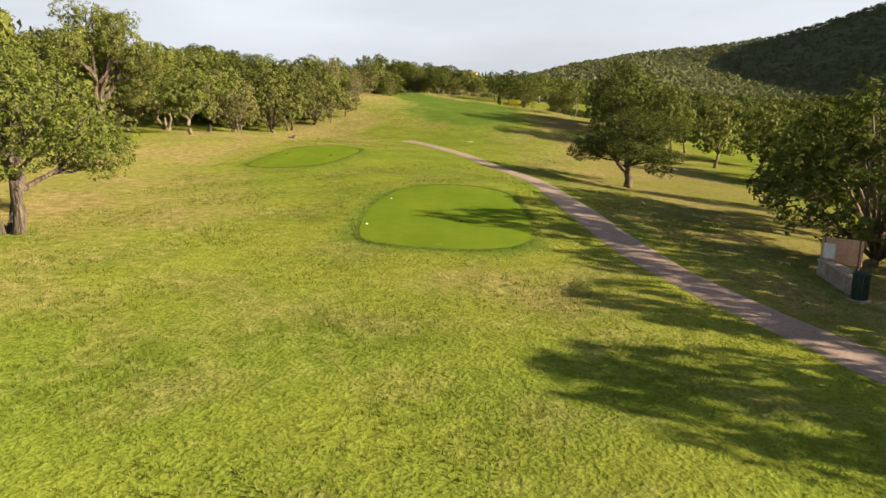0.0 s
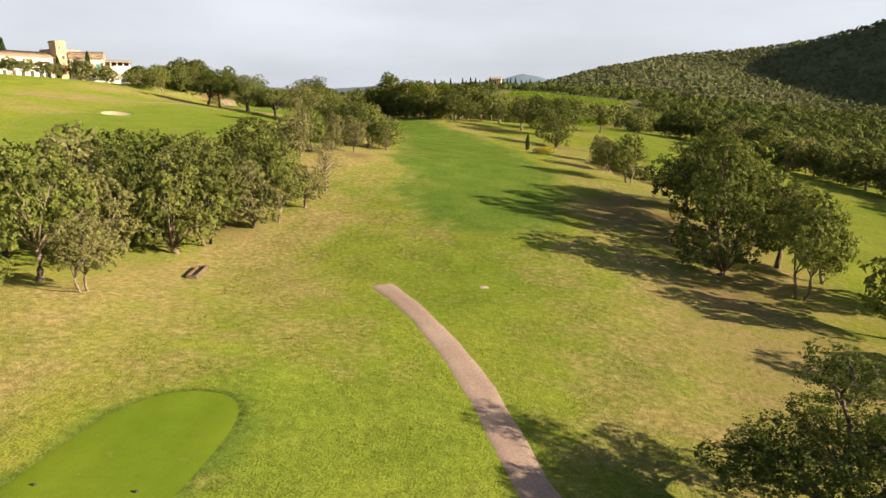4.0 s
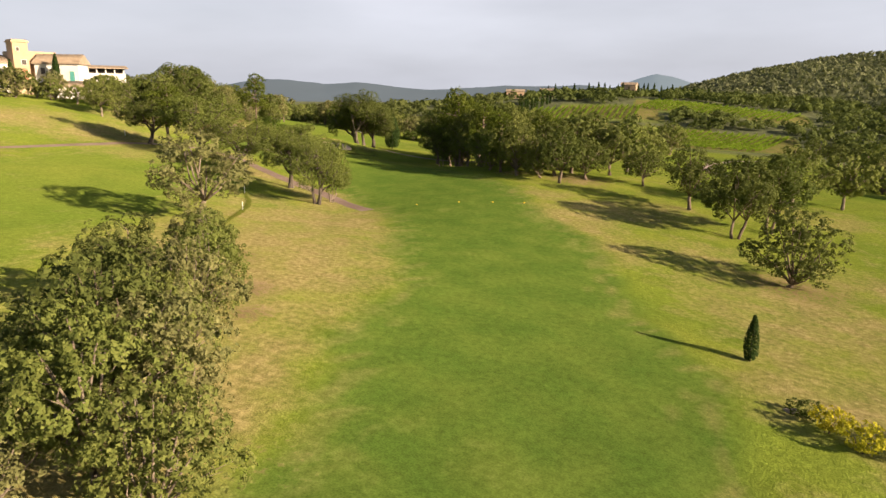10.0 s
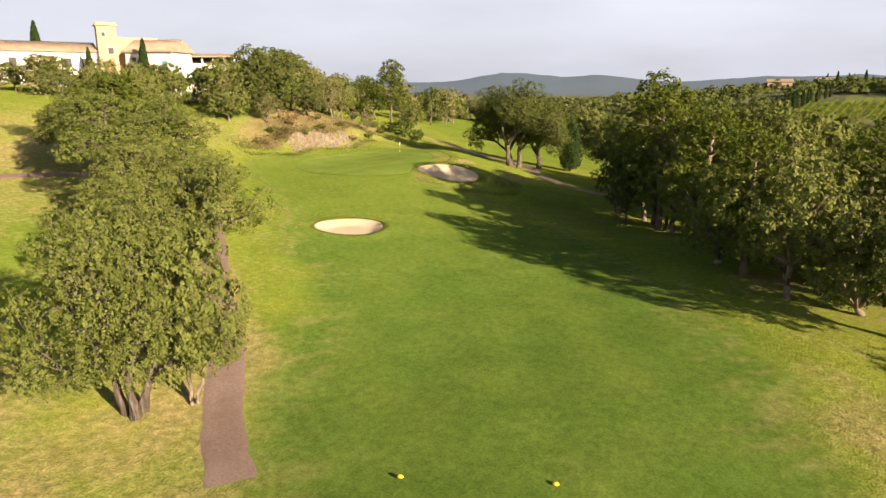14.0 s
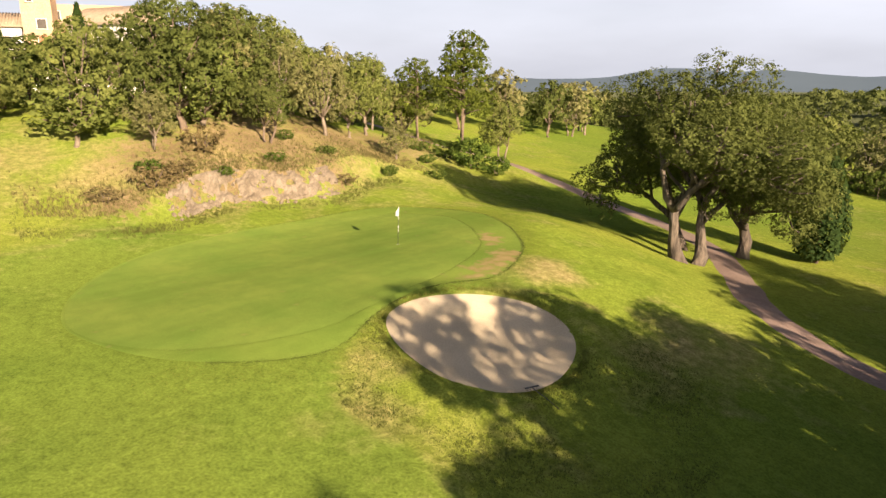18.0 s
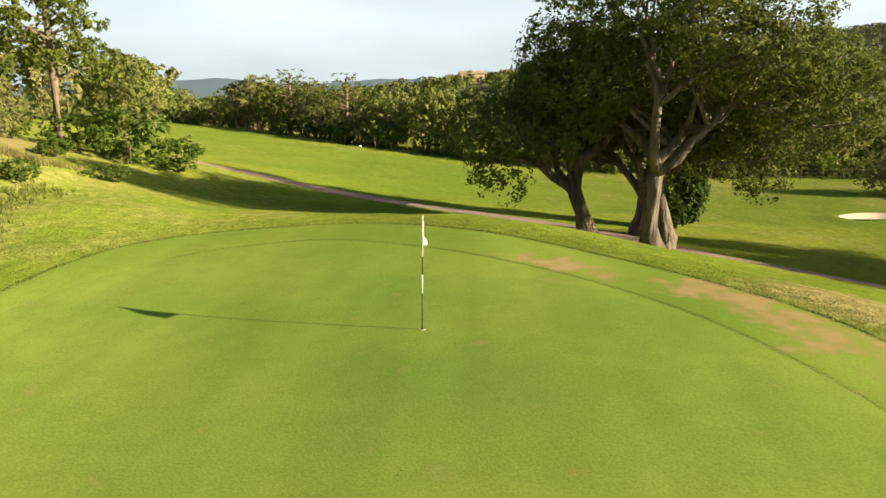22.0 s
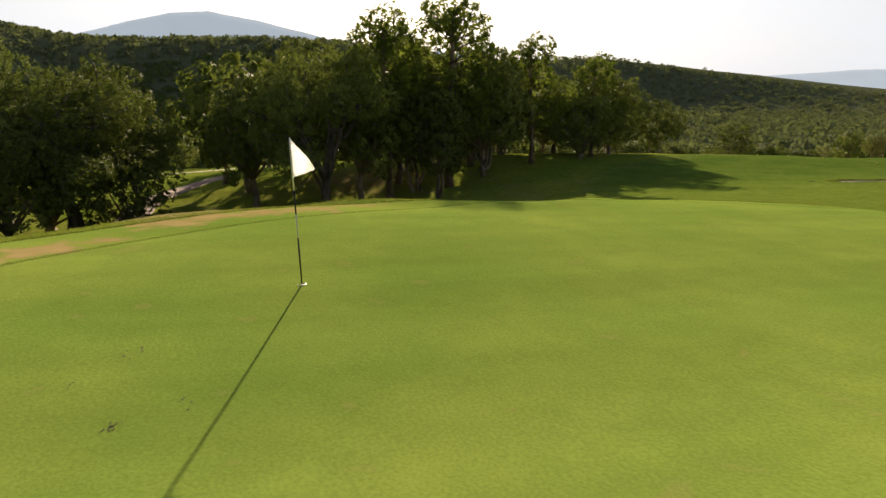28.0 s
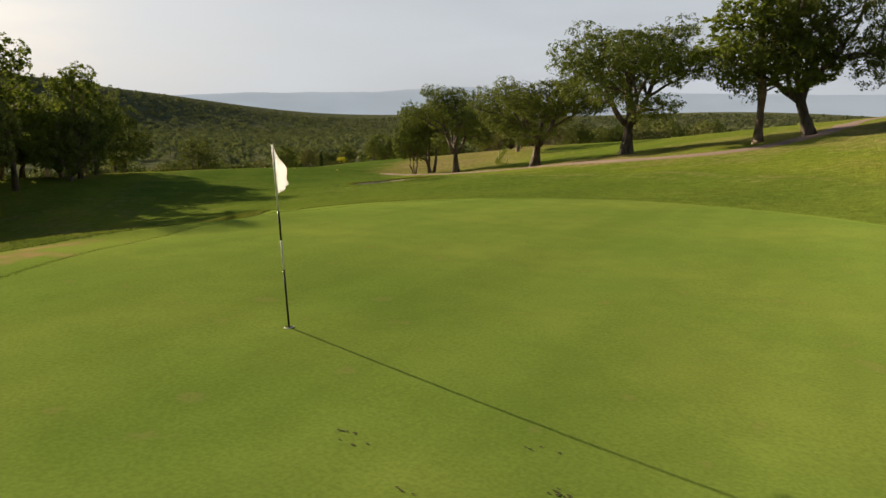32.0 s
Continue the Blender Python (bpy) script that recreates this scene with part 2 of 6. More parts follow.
M_SHRUB = leaf_material("shrub_leaf", (0.065, 0.115, 0.020), (0.115, 0.165, 0.030), (0.14, 0.16, 0.045))
M_GOLD = leaf_material("golden_leaf", (0.50, 0.46, 0.03), (0.66, 0.56, 0.035), (0.46, 0.48, 0.04))
M_SCRUB = leaf_material("dry_scrub", (0.17, 0.13, 0.06), (0.25, 0.18, 0.09), (0.22, 0.19, 0.09))
# far woods: haze is put into the colour, paler and greyer than near leaves
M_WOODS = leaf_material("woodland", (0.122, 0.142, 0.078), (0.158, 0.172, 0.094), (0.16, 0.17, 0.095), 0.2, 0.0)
M_THICKET = leaf_material("thicket_leaf", (0.062, 0.088, 0.022), (0.112, 0.138, 0.040), (0.150, 0.150, 0.055), 0.2, 0.05)


# Spot heights (x, y, z) in metres, feature by feature.
TEES = [(0, -25, 6.4), (0, 0, 6.7), (2, 22, 7.2), (3, 34, 7.4), (-7, 51, 8.0), (-13, 40, 7.9), (-20, 20, 8.0), (-30, 0, 8.3), (-5, 70, 7.5), (12, 20, 6.5), (-21, 64, 8.8), (-18, 72, 7.7)]
RIGHT_BANK = [(20, 0, 5.2), (25, 25, 4.6), (13.6, 46.8, 5.4), (29, 70, 4.4), (20.3, 79, 6.2), (20, 95, 7.8), (21, 116, 8.6), (37, 131, 6.1), (45, 100, 3.5), (40, 40, 2.5), (60, 0, 0.5)]
FAIRWAY = [(2, 85, 9.0), (3, 105, 10.2), (0, 125, 11.2), (12.6, 140.5, 10.2), (10, 150, 10.2), (17.6, 172, 9.0), (15, 186, 10.2), (-5, 160, 11.8), (-8, 189, 12.8), (-20, 185, 12.7), (6, 205, 11.8), (-11, 206, 13.5), (-22, 205, 13.2)]
LEFT_BANK = [(-21, 75, 8.2), (-16, 84, 9.0), (-13.6, 94, 10.5), (-14, 112, 12.8), (-18.7, 109, 13.1), (-11.7, 126, 12.0), (-32, 159, 14.2), (-40, 60, 10.0), (-35, 90, 11.5), (-50, 120, 14.8), (-63, 146, 16.6), (-60, 172, 16.8), (-31, 183, 12.5), (-25, 182, 12.1), (-38, 189.5, 13.2)]
LEFT_HILL = [(-49, 198.5, 14.5), (-57, 202, 15.7), (-80, 180, 19.0), (-85, 120, 18.5), (-75, 60, 13.5), (-110, 200, 24.0), (-120, 130, 22.5), (-150, 200, 27.0), (-165, 260, 27.0), (-130, 246, 24.2), (-104, 242, 22.6), (-88, 215, 20.5), (-90, 245, 21.2), (-92, 262, 19.8), (-120, 285, 20.5), (-150, 340, 20.0)]
GREEN = [(-44, 211, 14.1), (-58, 220, 15.2), (-70, 226, 15.75), (-52, 230, 14.9), (-52, 236.5, 14.6), (-49, 238.5, 14.2), (-48.5, 234, 14.2), (-55.3, 247, 15.65), (-55, 243.5, 15.7), (-55.2, 240.5, 15.65), (-54.8, 233.5, 15.5), (-55.3, 250, 15.1), (-57.5, 252.3, 15.35), (-60, 253.4, 15.7), (-62, 254, 15.95), (-64.2, 254.3, 15.95), (-67, 254, 15.85), (-64, 243.8, 15.7), (-71, 236, 15.62), (-71, 250, 15.72), (-60, 247, 15.75), (-73, 244, 15.65), (-55, 260.6, 13.1), (-54, 267.6, 12.4), (-51, 272, 11.8), (-32, 254, 11.2), (-26, 235, 11.8), (-36, 225, 13.1), (-14, 230, 13.3), (-17, 219, 13.6), (-12, 243, 12.3)]
BEYOND = [(-61.5, 283, 11.9), (-83, 274, 16.3), (-75, 266, 14.6), (-95, 280, 16.5), (-77, 323, 12.6), (-116, 369, 14.0), (-36, 283, 10.6), (-24, 277, 10.8), (10, 300, 9.0), (50, 336, 6.0), (20, 250, 10.0), (-40, 340, 9.5)]
VALLEY = [(45, 160, 6.5), (60, 190, 5.0), (45, 215, 9.0), (80, 140, 1.0), (85, 230, 4.0), (75, 80, 0.0), (120, 180, -4.0), (110, 280, 2.0), (90, 340, 3.0), (100, 0, -3.0), (150, 90, -7.0)]
SPOTS = np.array(TEES + RIGHT_BANK + FAIRWAY + LEFT_BANK + LEFT_HILL + GREEN + BEYOND + VALLEY, float)


def spline(d2):
    return 0.5 * d2 * np.log(d2 + 1e-6)


def fit_spline(pts, soft):
    n, p = len(pts), pts[:, :2] / 50.0
    d2 = ((p[:, None] - p[None]) ** 2).sum(-1)
    a = np.zeros((n + 3, n + 3))
    a[:n, :n] = spline(d2) + soft * np.eye(n)
    a[:n, n] = a[n, :n] = 1
    a[:n, n + 1:], a[n + 1:, :n] = p, p.T
    return np.linalg.solve(a, np.r_[pts[:, 2], 0, 0, 0])


WEIGHTS = fit_spline(SPOTS, 0.006)
CENTRE = (-25.0, 160.0)
# Far hills: bearing (degrees, left of north positive), distance, height, half widths across and along the bearing.
HILLS = [(-54, 1772, 70, 266, 362), (-97, 1293, 117, 247, 187), (-113, 1493, 85, 203, 215), (-125, 1529, 74, 262, 232), (-137, 1687, 30, 280, 213), (-152, 1600, 30, 260, 260), (-175, 1600, 40, 400, 260),
         (-3, 423, 18, 124, 86), (14, 440, 8, 130, 110), (48, 420, 14, 160, 130), (85, 420, 26, 220, 160), (130, 500, 20, 300, 200), (165, 500, 8, 300, 200), (-16, 788, 54, 133, 226),
         (-36, 966, 38, 235, 154), (-31, 952, 42, 293, 80), (-44, 1084, 79, 158, 236), (-53, 1069, 76, 127, 190), (-67, 790, 72, 241, 174), (-59, 858, 35, 113, 193), (-89, 565, 67, 215, 104)]


def smooth(a, b, t):
    s = np.clip((t - a) / (b - a), 0, 1)
    return s * s * (3 - 2 * s)


def far_height(x, y):
    dx, dy = x - CENTRE[0], y - CENTRE[1]
    z = -3.0 + 0 * x
    for b, d, h, across, along in HILLS:
        a = math.radians(b)
        u, v = dx * math.cos(a) + dy * math.sin(a), -dx * math.sin(a) + dy * math.cos(a) - d
        z = z + h * np.exp(-((u / across) ** 2 + (v / along) ** 2) / 1.4)
    return z


def base_height(x, y):
    p = np.stack([x, y], -1) / 50.0
    z = 0 * x
    for c, w in zip(SPOTS[:, :2] / 50.0, WEIGHTS):
        z = z + w * spline((p[..., 0] - c[0]) ** 2 + (p[..., 1] - c[1]) ** 2)
    n = len(SPOTS)
    z = z + WEIGHTS[n] + WEIGHTS[n + 1] * p[..., 0] + WEIGHTS[n + 2] * p[..., 1]
    r = np.hypot((x - CENTRE[0]) / 1.0, (y - CENTRE[1]) / 1.25)
    k = smooth(165, 300, r)
    return z * (1 - k) + far_height(x, y) * k


# ---------------------------------------------------------------- helpers for building
def mesh_from(name, verts, faces, material=None, smooth_faces=True):
    me = bpy.data.meshes.new(name)
    me.from_pydata([tuple(v) for v in verts], [], [tuple(q) for q in faces])
    if material:
        me.materials.append(material)
    if smooth_faces:
        me.polygons.foreach_set("use_smooth", [True] * len(me.polygons))
    me.update()
    return me


def part(name, bm, material, parent, label=""):
    """Links a bmesh or a mesh as one mesh object under a thing or a part."""
    if isinstance(bm, bmesh.types.BMesh):
        me = bpy.data.meshes.new(name)
        bm.to_mesh(me)
        bm.free()
        me.materials.append(material)
    else:
        me = bm
    ob = new(name, me)
    ob.parent = parent
    if label:
        tagged(ob, label)
    return ob


def box(bm, size, at=(0, 0, 0), turn=0.0, bevel=0.0):
    """A box with its lower face's middle at `at`."""
    made = bmesh.ops.create_cube(bm, size=1.0)["verts"]
    bmesh.ops.scale(bm, vec=size, verts=made)
    bmesh.ops.translate(bm, vec=(0, 0, size[2] / 2), verts=made)
    if bevel:
        edges = list({e for v in made for e in v.link_edges})
        made = list({v for f in bmesh.ops.bevel(bm, geom=edges, offset=bevel, segments=1, affect="EDGES")["faces"] for v in f.verts} | {v for v in made if v.is_valid})
    bmesh.ops.rotate(bm, cent=(0, 0, 0), matrix=Matrix.Rotation(radians(turn), 3, "Z"), verts=made)
    bmesh.ops.translate(bm, vec=at, verts=made)
    return made


def tube(bm, points, radii, sides=8, rough=0.0):
    """A tapered tube through the points, with uneven girth where asked."""
    rings = []
    for k, p in enumerate(points):
        a = Vector(points[max(k - 1, 0)])
        c = Vector(points[min(k + 1, len(points) - 1)])
        q = (c - a).normalized().to_track_quat("Z", "Y")
        ring = []
        for s in range(sides):
            turn = 2 * math.pi * s / sides
            r = radii[k] * (1 + rough * noise.noise((1.3 * math.cos(turn) + p[0], 1.3 * math.sin(turn) + p[1], 2.1 * p[2])))
            ring.append(bm.verts.new(Vector(p) + q @ Vector((r * math.cos(turn), r * math.sin(turn), 0))))
        rings.append(ring)
    for r0, r1 in zip(rings, rings[1:]):
        for s in range(sides):
            bm.faces.new((r0[s], r0[(s + 1) % sides], r1[(s + 1) % sides], r1[s])).smooth = True
    bm.faces.new(rings[-1])
    bm.faces.new(rings[0][::-1])


# ---------------------------------------------------------------- ground
def along(points, x, y):
    """Distance to a polyline, and how far along it (0 to its last index) the nearest place lies."""
    best, where = np.full(np.shape(x), 1e9), np.zeros(np.shape(x))
    for k, ((ax, ay), (bx, by)) in enumerate(zip(points, points[1:])):
        l2 = (bx - ax) ** 2 + (by - ay) ** 2
        s = np.clip(((x - ax) * (bx - ax) + (y - ay) * (by - ay)) / l2, 0, 1)
        d = np.hypot(x - ax - s * (bx - ax), y - ay - s * (by - ay))
        where = np.where(d < best, k + s, where)
        best = np.minimum(best, d)
    return best, where


def inside(loop, x, y):
    hit = np.zeros(np.shape(x), bool)
    for (ax, ay), (bx, by) in zip(loop, loop[1:] + loop[:1]):
        cross = ((ay > y) != (by > y)) & (x < (bx - ax) * (y - ay) / (by - ay + 1e-12) + ax)
        hit ^= cross
    return hit


def rounded(loop, n=4):
    """Closed Catmull-Rom curve through the corners."""
    out, m = [], len(loop)
    for k in range(m):
        p0, p1, p2, p3 = (np.array(loop[(k + j) % m], float) for j in (-1, 0, 1, 2))
        for s in range(n):
            u = s / n
            out.append(tuple(0.5 * (2 * p1 + (p2 - p0) * u + (2 * p0 - 5 * p1 + 4 * p2 - p3) * u * u + (3 * p1 - p0 - 3 * p2 + p3) * u ** 3)))
    return out


def rounded_line(pts, n=6):
    out = []
    for k in range(len(pts) - 1):
        p0, p1, p2, p3 = (np.array(pts[min(max(k + j, 0), len(pts) - 1)], float) for j in (-1, 0, 1, 2))
        for s in range(n):
            u = s / n
            out.append(tuple(0.5 * (2 * p1 + (p2 - p0) * u + (2 * p0 - 5 * p1 + 4 * p2 - p3) * u * u + (3 * p1 - p0 - 3 * p2 + p3) * u ** 3)))
    return out + [tuple(map(float, pts[-1]))]


def grown(loop, by):
    c = np.array(loop)
    wide = by if isinstance(by, list) else [by] * len(c)
    out = []
    for k in range(len(c)):
        t = c[(k + 1) % len(c)] - c[k - 1]
        t = t / np.linalg.norm(t)
        out.append((c[k][0] + t[1] * wide[k], c[k][1] - t[0] * wide[k]))
    return out


GREEN_LOOP = rounded([(-56.2, 233), (-57.0, 238.5), (-58.2, 243), (-60.0, 246.3), (-62.0, 248.2), (-64.4, 249.7), (-67.6, 250.9), (-70.8, 249.4), (-72.6, 245), (-72.8, 239), (-71.4, 233), (-68, 228.6), (-63, 226.6), (-58.4, 228.4)], 10)
# the collar is broad towards the bunker and the trees and narrow towards the approach
COLLAR_WIDE = [0.15 + 2.2 * float(smooth(-6.0, 5.0, (x + 64.5) * 0.75 + (y - 239.0) * 0.66)) for x, y in GREEN_LOOP]
COLLAR_WIDE = [min(w, max(0.3, math.hypot(x + 52.5, y - 238.0) - 4.15)) for w, (x, y) in zip(COLLAR_WIDE, GREEN_LOOP)]
for _ in range(6):
    COLLAR_WIDE = [0.25 * COLLAR_WIDE[k - 1] + 0.5 * w + 0.25 * COLLAR_WIDE[(k + 1) % len(COLLAR_WIDE)] for k, w in enumerate(COLLAR_WIDE)]
COLLAR_LOOP = grown(GREEN_LOOP, COLLAR_WIDE)
COLLAR_CORE = grown(GREEN_LOOP, [0.5 * w for w in COLLAR_WIDE])
TEE_LOOP = rounded([(-2.9, 19.2), (-1.7, 17.6), (1.4, 17.4), (3.3, 19.4), (3.5, 25), (3.0, 29.6), (0.8, 31.2), (-1.7, 29.8), (-3.0, 25)])
TEE_LOOP_2 = rounded([(-12.8, 39.0), (-10.9, 38.0), (-8.9, 39.2), (-7.7, 43), (-7.1, 49.0), (-7.9, 51.6), (-10.1, 51.8), (-11.8, 49.6), (-12.7, 44)])
# bunkers: centre, half length and half width, turn, depth
BUNKERS = [(-52.3, 238.2, 3.55, 3.7, 132, 0.45), (-43.75, 210.1, 2.85, 2.45, 70, 0.40), (-62.8, 146.3, 4.0, 2.4, 120, 0.35), (-33.8, 281.6, 2.8, 1.4, 20, 0.3)]
PATHS = [rounded_line([(17, -12), (12.6, 3), (9.8, 9.6), (7.2, 17), (6.2, 28), (5.3, 42), (3.6, 48.5), (1.4, 57), (-1.9, 65.4), (-4.7, 70.4)]),
         rounded_line([(-25.0, 182.2), (-28.5, 184.7), (-33.7, 189.2), (-40.4, 194.1), (-47.7, 199.8), (-54.3, 204.6), (-61, 208.3), (-67, 208), (-70.5, 200), (-71.6, 192), (-76, 176), (-90, 160)]),
         rounded_line([(-6, 247), (-18, 252), (-28.5, 252.3), (-37.4, 251.1), (-43.4, 251.6), (-48.2, 255.2), (-51.4, 260.4), (-56.2, 267.2), (-63, 272.4), (-73, 275.6), (-82.6, 276.6), (-90, 276.4), (-103, 277), (-118, 272)]),
         rounded_line([(36, 240), (24, 262), (30, 300), (52, 336), (80, 350)])]


def ellipse_at(b, x, y):
    cx, cy, ra, rb, turn, depth = b
    a = math.radians(turn)
    u, v = (x - cx) * math.cos(a) + (y - cy) * math.sin(a), -(x - cx) * math.sin(a) + (y - cy) * math.cos(a)
    wob = 1 + 0.05 * np.sin(3 * np.arctan2(v / rb, u / ra) + cx)
    return np.hypot(u / ra, v / rb) / wob


def height(x, y):
    """The finished ground: base shape, bunker lips and hollows, tee decks, the cut bank behind the green."""
    x, y = np.asarray(x, float), np.asarray(y, float)
    z = base_height(x, y)
    for b in BUNKERS:
        e = ellipse_at(b, x, y)
        z = z + 0.16 * np.exp(-((e - 1.22) / 0.22) ** 2) - b[5] * (1 - smooth(0.55, 1.08, e))
    # bank behind the green
    d = x + 78.0 + 0.10 * (y - 244) + 0.9 * np.sin(y * 0.45)
    k = smooth(232, 240, y) * (1 - smooth(252, 262, y))
    z = z + k * (1.2 * (1 - smooth(-1.5, 0.2, d)) * smooth(-34, -12, d) - 0.45 * np.exp(-((d - 1.2) / 1.8) ** 2))
    for cx, cy, ra, rb in ((-0.2, 24.2, 4.4, 7.8), (-10.2, 45.2, 4.2, 8.6)):
        e = np.hypot((x - cx) / ra, (y - cy) / rb)
        z = z + 0.10 * (1 - smooth(0.9, 1.35, e))
    return z


def lines(dense_lo, dense_hi, step, reach):
    mid = np.arange(dense_lo, dense_hi + step, step)
    out, s = [], step
    p = mid[-1]
    while p < reach:
        s *= 1.06
        p += s
        out.append(p)
    back, s = [], step
    p = mid[0]
    while p > -reach:
        s *= 1.06
        p -= s
        back.append(p)
    return np.r_[back[::-1], mid, out]


FAIRWAYS = [([(2, 89), (2, 106), (-0.5, 126), (-3, 150), (-8, 170), (-16, 188), (-31, 208), (-46, 219), (-62, 232)], [7.5, 10.5, 10.5, 9.5, 10, 10, 12.5, 12, 14]),
            ([(-46, 92), (-48, 115), (-52, 140), (-54, 165), (-60, 192)], [12, 15, 17, 15, 9]),
            ([(56, 112), (48, 150), (42, 185), (40, 225), (28, 262)], [14, 16, 15, 13, 11]),
            ([(-118, 352), (-90, 310), (-62, 292), (-34, 288), (-8, 290), (26, 305), (58, 335), (80, 360)], [12, 13, 13, 12, 11, 11, 11, 11])]
# worn and sun-bleached places: x, y, radius, strength
DRY = [(-26.7, 288, 5, 0.7), (-21.7, 286.3, 5, 0.7), (-16.5, 285, 5, 0.7), (-15, 112, 11, 0.95), (-10, 121, 8, 0.9), (-7, 132, 6, 0.55), (-8, 98, 8, 0.6), (-12, 88, 8, 0.6), (-20, 62, 9, 0.85), (-15, 55, 6, 0.6), (-18, 44, 7, 0.5), (-12, 68, 7, 0.75), (-16, 76, 7, 0.75), (-4, 84, 5, 0.55),
       (10, 58, 6, 0.55), (14, 66, 8, 0.75), (12, 80, 7, 0.65), (15, 96, 8, 0.8), (14, 112, 7, 0.65), (17, 128, 7, 0.7), (13, 146, 6, 0.7), (14, 160, 7, 0.7), (10, 176, 8, 0.65), (8, 196, 8, 0.6), (-3, 184, 8, 0.85), (1, 174, 7, 0.7), (2, 192, 7, 0.8), (-14, 184, 6, 0.5), (-12, 165, 6, 0.35), (-6, 196, 6, 0.6),
       (-25, 156, 14, 0.9), (-22, 140, 10, 0.85), (-29, 172, 10, 0.9), (-19, 166, 8, 0.7), (-24, 177, 7, 0.7), (-38, 178, 7, 0.6), (-64, 196, 9, 0.75), (-78, 205, 12, 0.85), (-88, 226, 9, 0.75), (-92, 200, 12, 0.85), (-84, 170, 14, 0.8), (-72, 140, 9, 0.7), (-90, 140, 14, 0.85), (-47, 246, 3.5, 0.55), (-48, 243, 3, 0.55), (-50.5, 230.5, 3.0, 0.45), (-53.6, 232.4, 2.4, 0.5), (-48, 232, 2.2, 0.4), (-55.2, 244.4, 1.7, 0.95), (-55.0, 242.6, 1.4, 0.85), (-55.9, 246.6, 1.5, 0.9), (-54.4, 245.8, 1.4, 0.8),
       (25, 175, 8, 0.6), (30, 205, 7, 0.7), (-84, 258, 7, 0.6), (-80, 250, 5, 0.7), (-40, 300, 9, 0.6), (0, 284, 8, 0.75), (-20, 300, 8, 0.6), (22, 110, 7, 0.6), (18, 20, 7, 0.75), (16, 36, 7, 0.8), (12, 22, 5, 0.75), (13.5, 30, 6, 0.8), (11, 38, 5, 0.75), (9, 46, 4, 0.65), (-13, 24, 7, 0.6), (-16, 30, 7, 0.75), (-12, 14, 5, 0.5), (3.2, 13.6, 3.2, 0.5), (-8, 60, 7, 0.45), (9, 52, 4.5, 0.7), (16, 56, 7, 0.85), (20, 64, 7, 0.85), (10, 66, 5, 0.6), (8, 75, 5, 0.55), (12, 46, 4, 0.75), (9.6, 26, 3, 0.7), (11, 15, 4, 0.7), (-83, 243, 6, 0.95), (-84, 250, 7, 0.95), (-86, 258, 6, 0.9), (-82, 236, 5, 0.9), (-88, 264, 6, 0.8)]
VINES = [(-12, 518, 32, 15, 10), (64, 542, 40, 16, -8), (45, 462, 36, 24, -8)]
BARE = [(-78.6, 234, 2.4, 0.8), (-79.2, 238, 2.6, 0.8), (-79.8, 242, 2.6, 0.85), (-79.6, 246, 2.6, 0.85), (-79.4, 250, 2.4, 0.75), (-20.5, 147, 2.2, 0.8), (-18.4, 143, 1.8, 0.75), (-25, 153, 2.6, 0.6), (15, 93, 6.5, 0.72), (20, 88, 6, 0.75), (21, 96, 5, 0.7), (20, 74, 6, 0.7), (16, 26, 4, 0.5), (14.5, 20, 4, 0.55), (-84, 247, 6, 0.8), (-86, 255, 6, 0.8), (-83, 239, 5, 0.75), (-88, 262, 6, 0.7), (-90, 246, 6, 0.7), (-92, 256, 6, 0.7), (-33, 40, 6, 0.4), (17, 100, 7, 0.6), (22, 78, 7, 0.65), (24, 92, 6, 0.6), (10, 12, 3.5, 0.45), (18, 48, 5, 0.45), (-20, 82, 5, 0.65), (-24, 72, 6, 0.5), (-16, 97, 3.5, 0.55), (-13.5, 110.5, 3.0, 0.75), (-11, 130, 3, 0.35), (18, 172, 5, 0.65), (-3, 212, 7, 0.7), (-12, 213, 4, 0.6), (-18, 236, 8, 0.7), (-10, 228, 8, 0.7), (-30, 251, 6, 0.45), (-83, 252, 5, 0.55), (-85, 262, 5, 0.5), (-90, 272, 5, 0.5), (-23, 160, 3, 0.3), (30, 130, 4, 0.5), (20, 140, 4, 0.5)]


def spots(rows, x, y):
    out = np.zeros(np.shape(x))
    for cx, cy, r, k in rows:
        out = np.maximum(out, k * np.exp(-(((x - cx) ** 2 + (y - cy) ** 2) / (r * r)) ** 1.3))
    return out


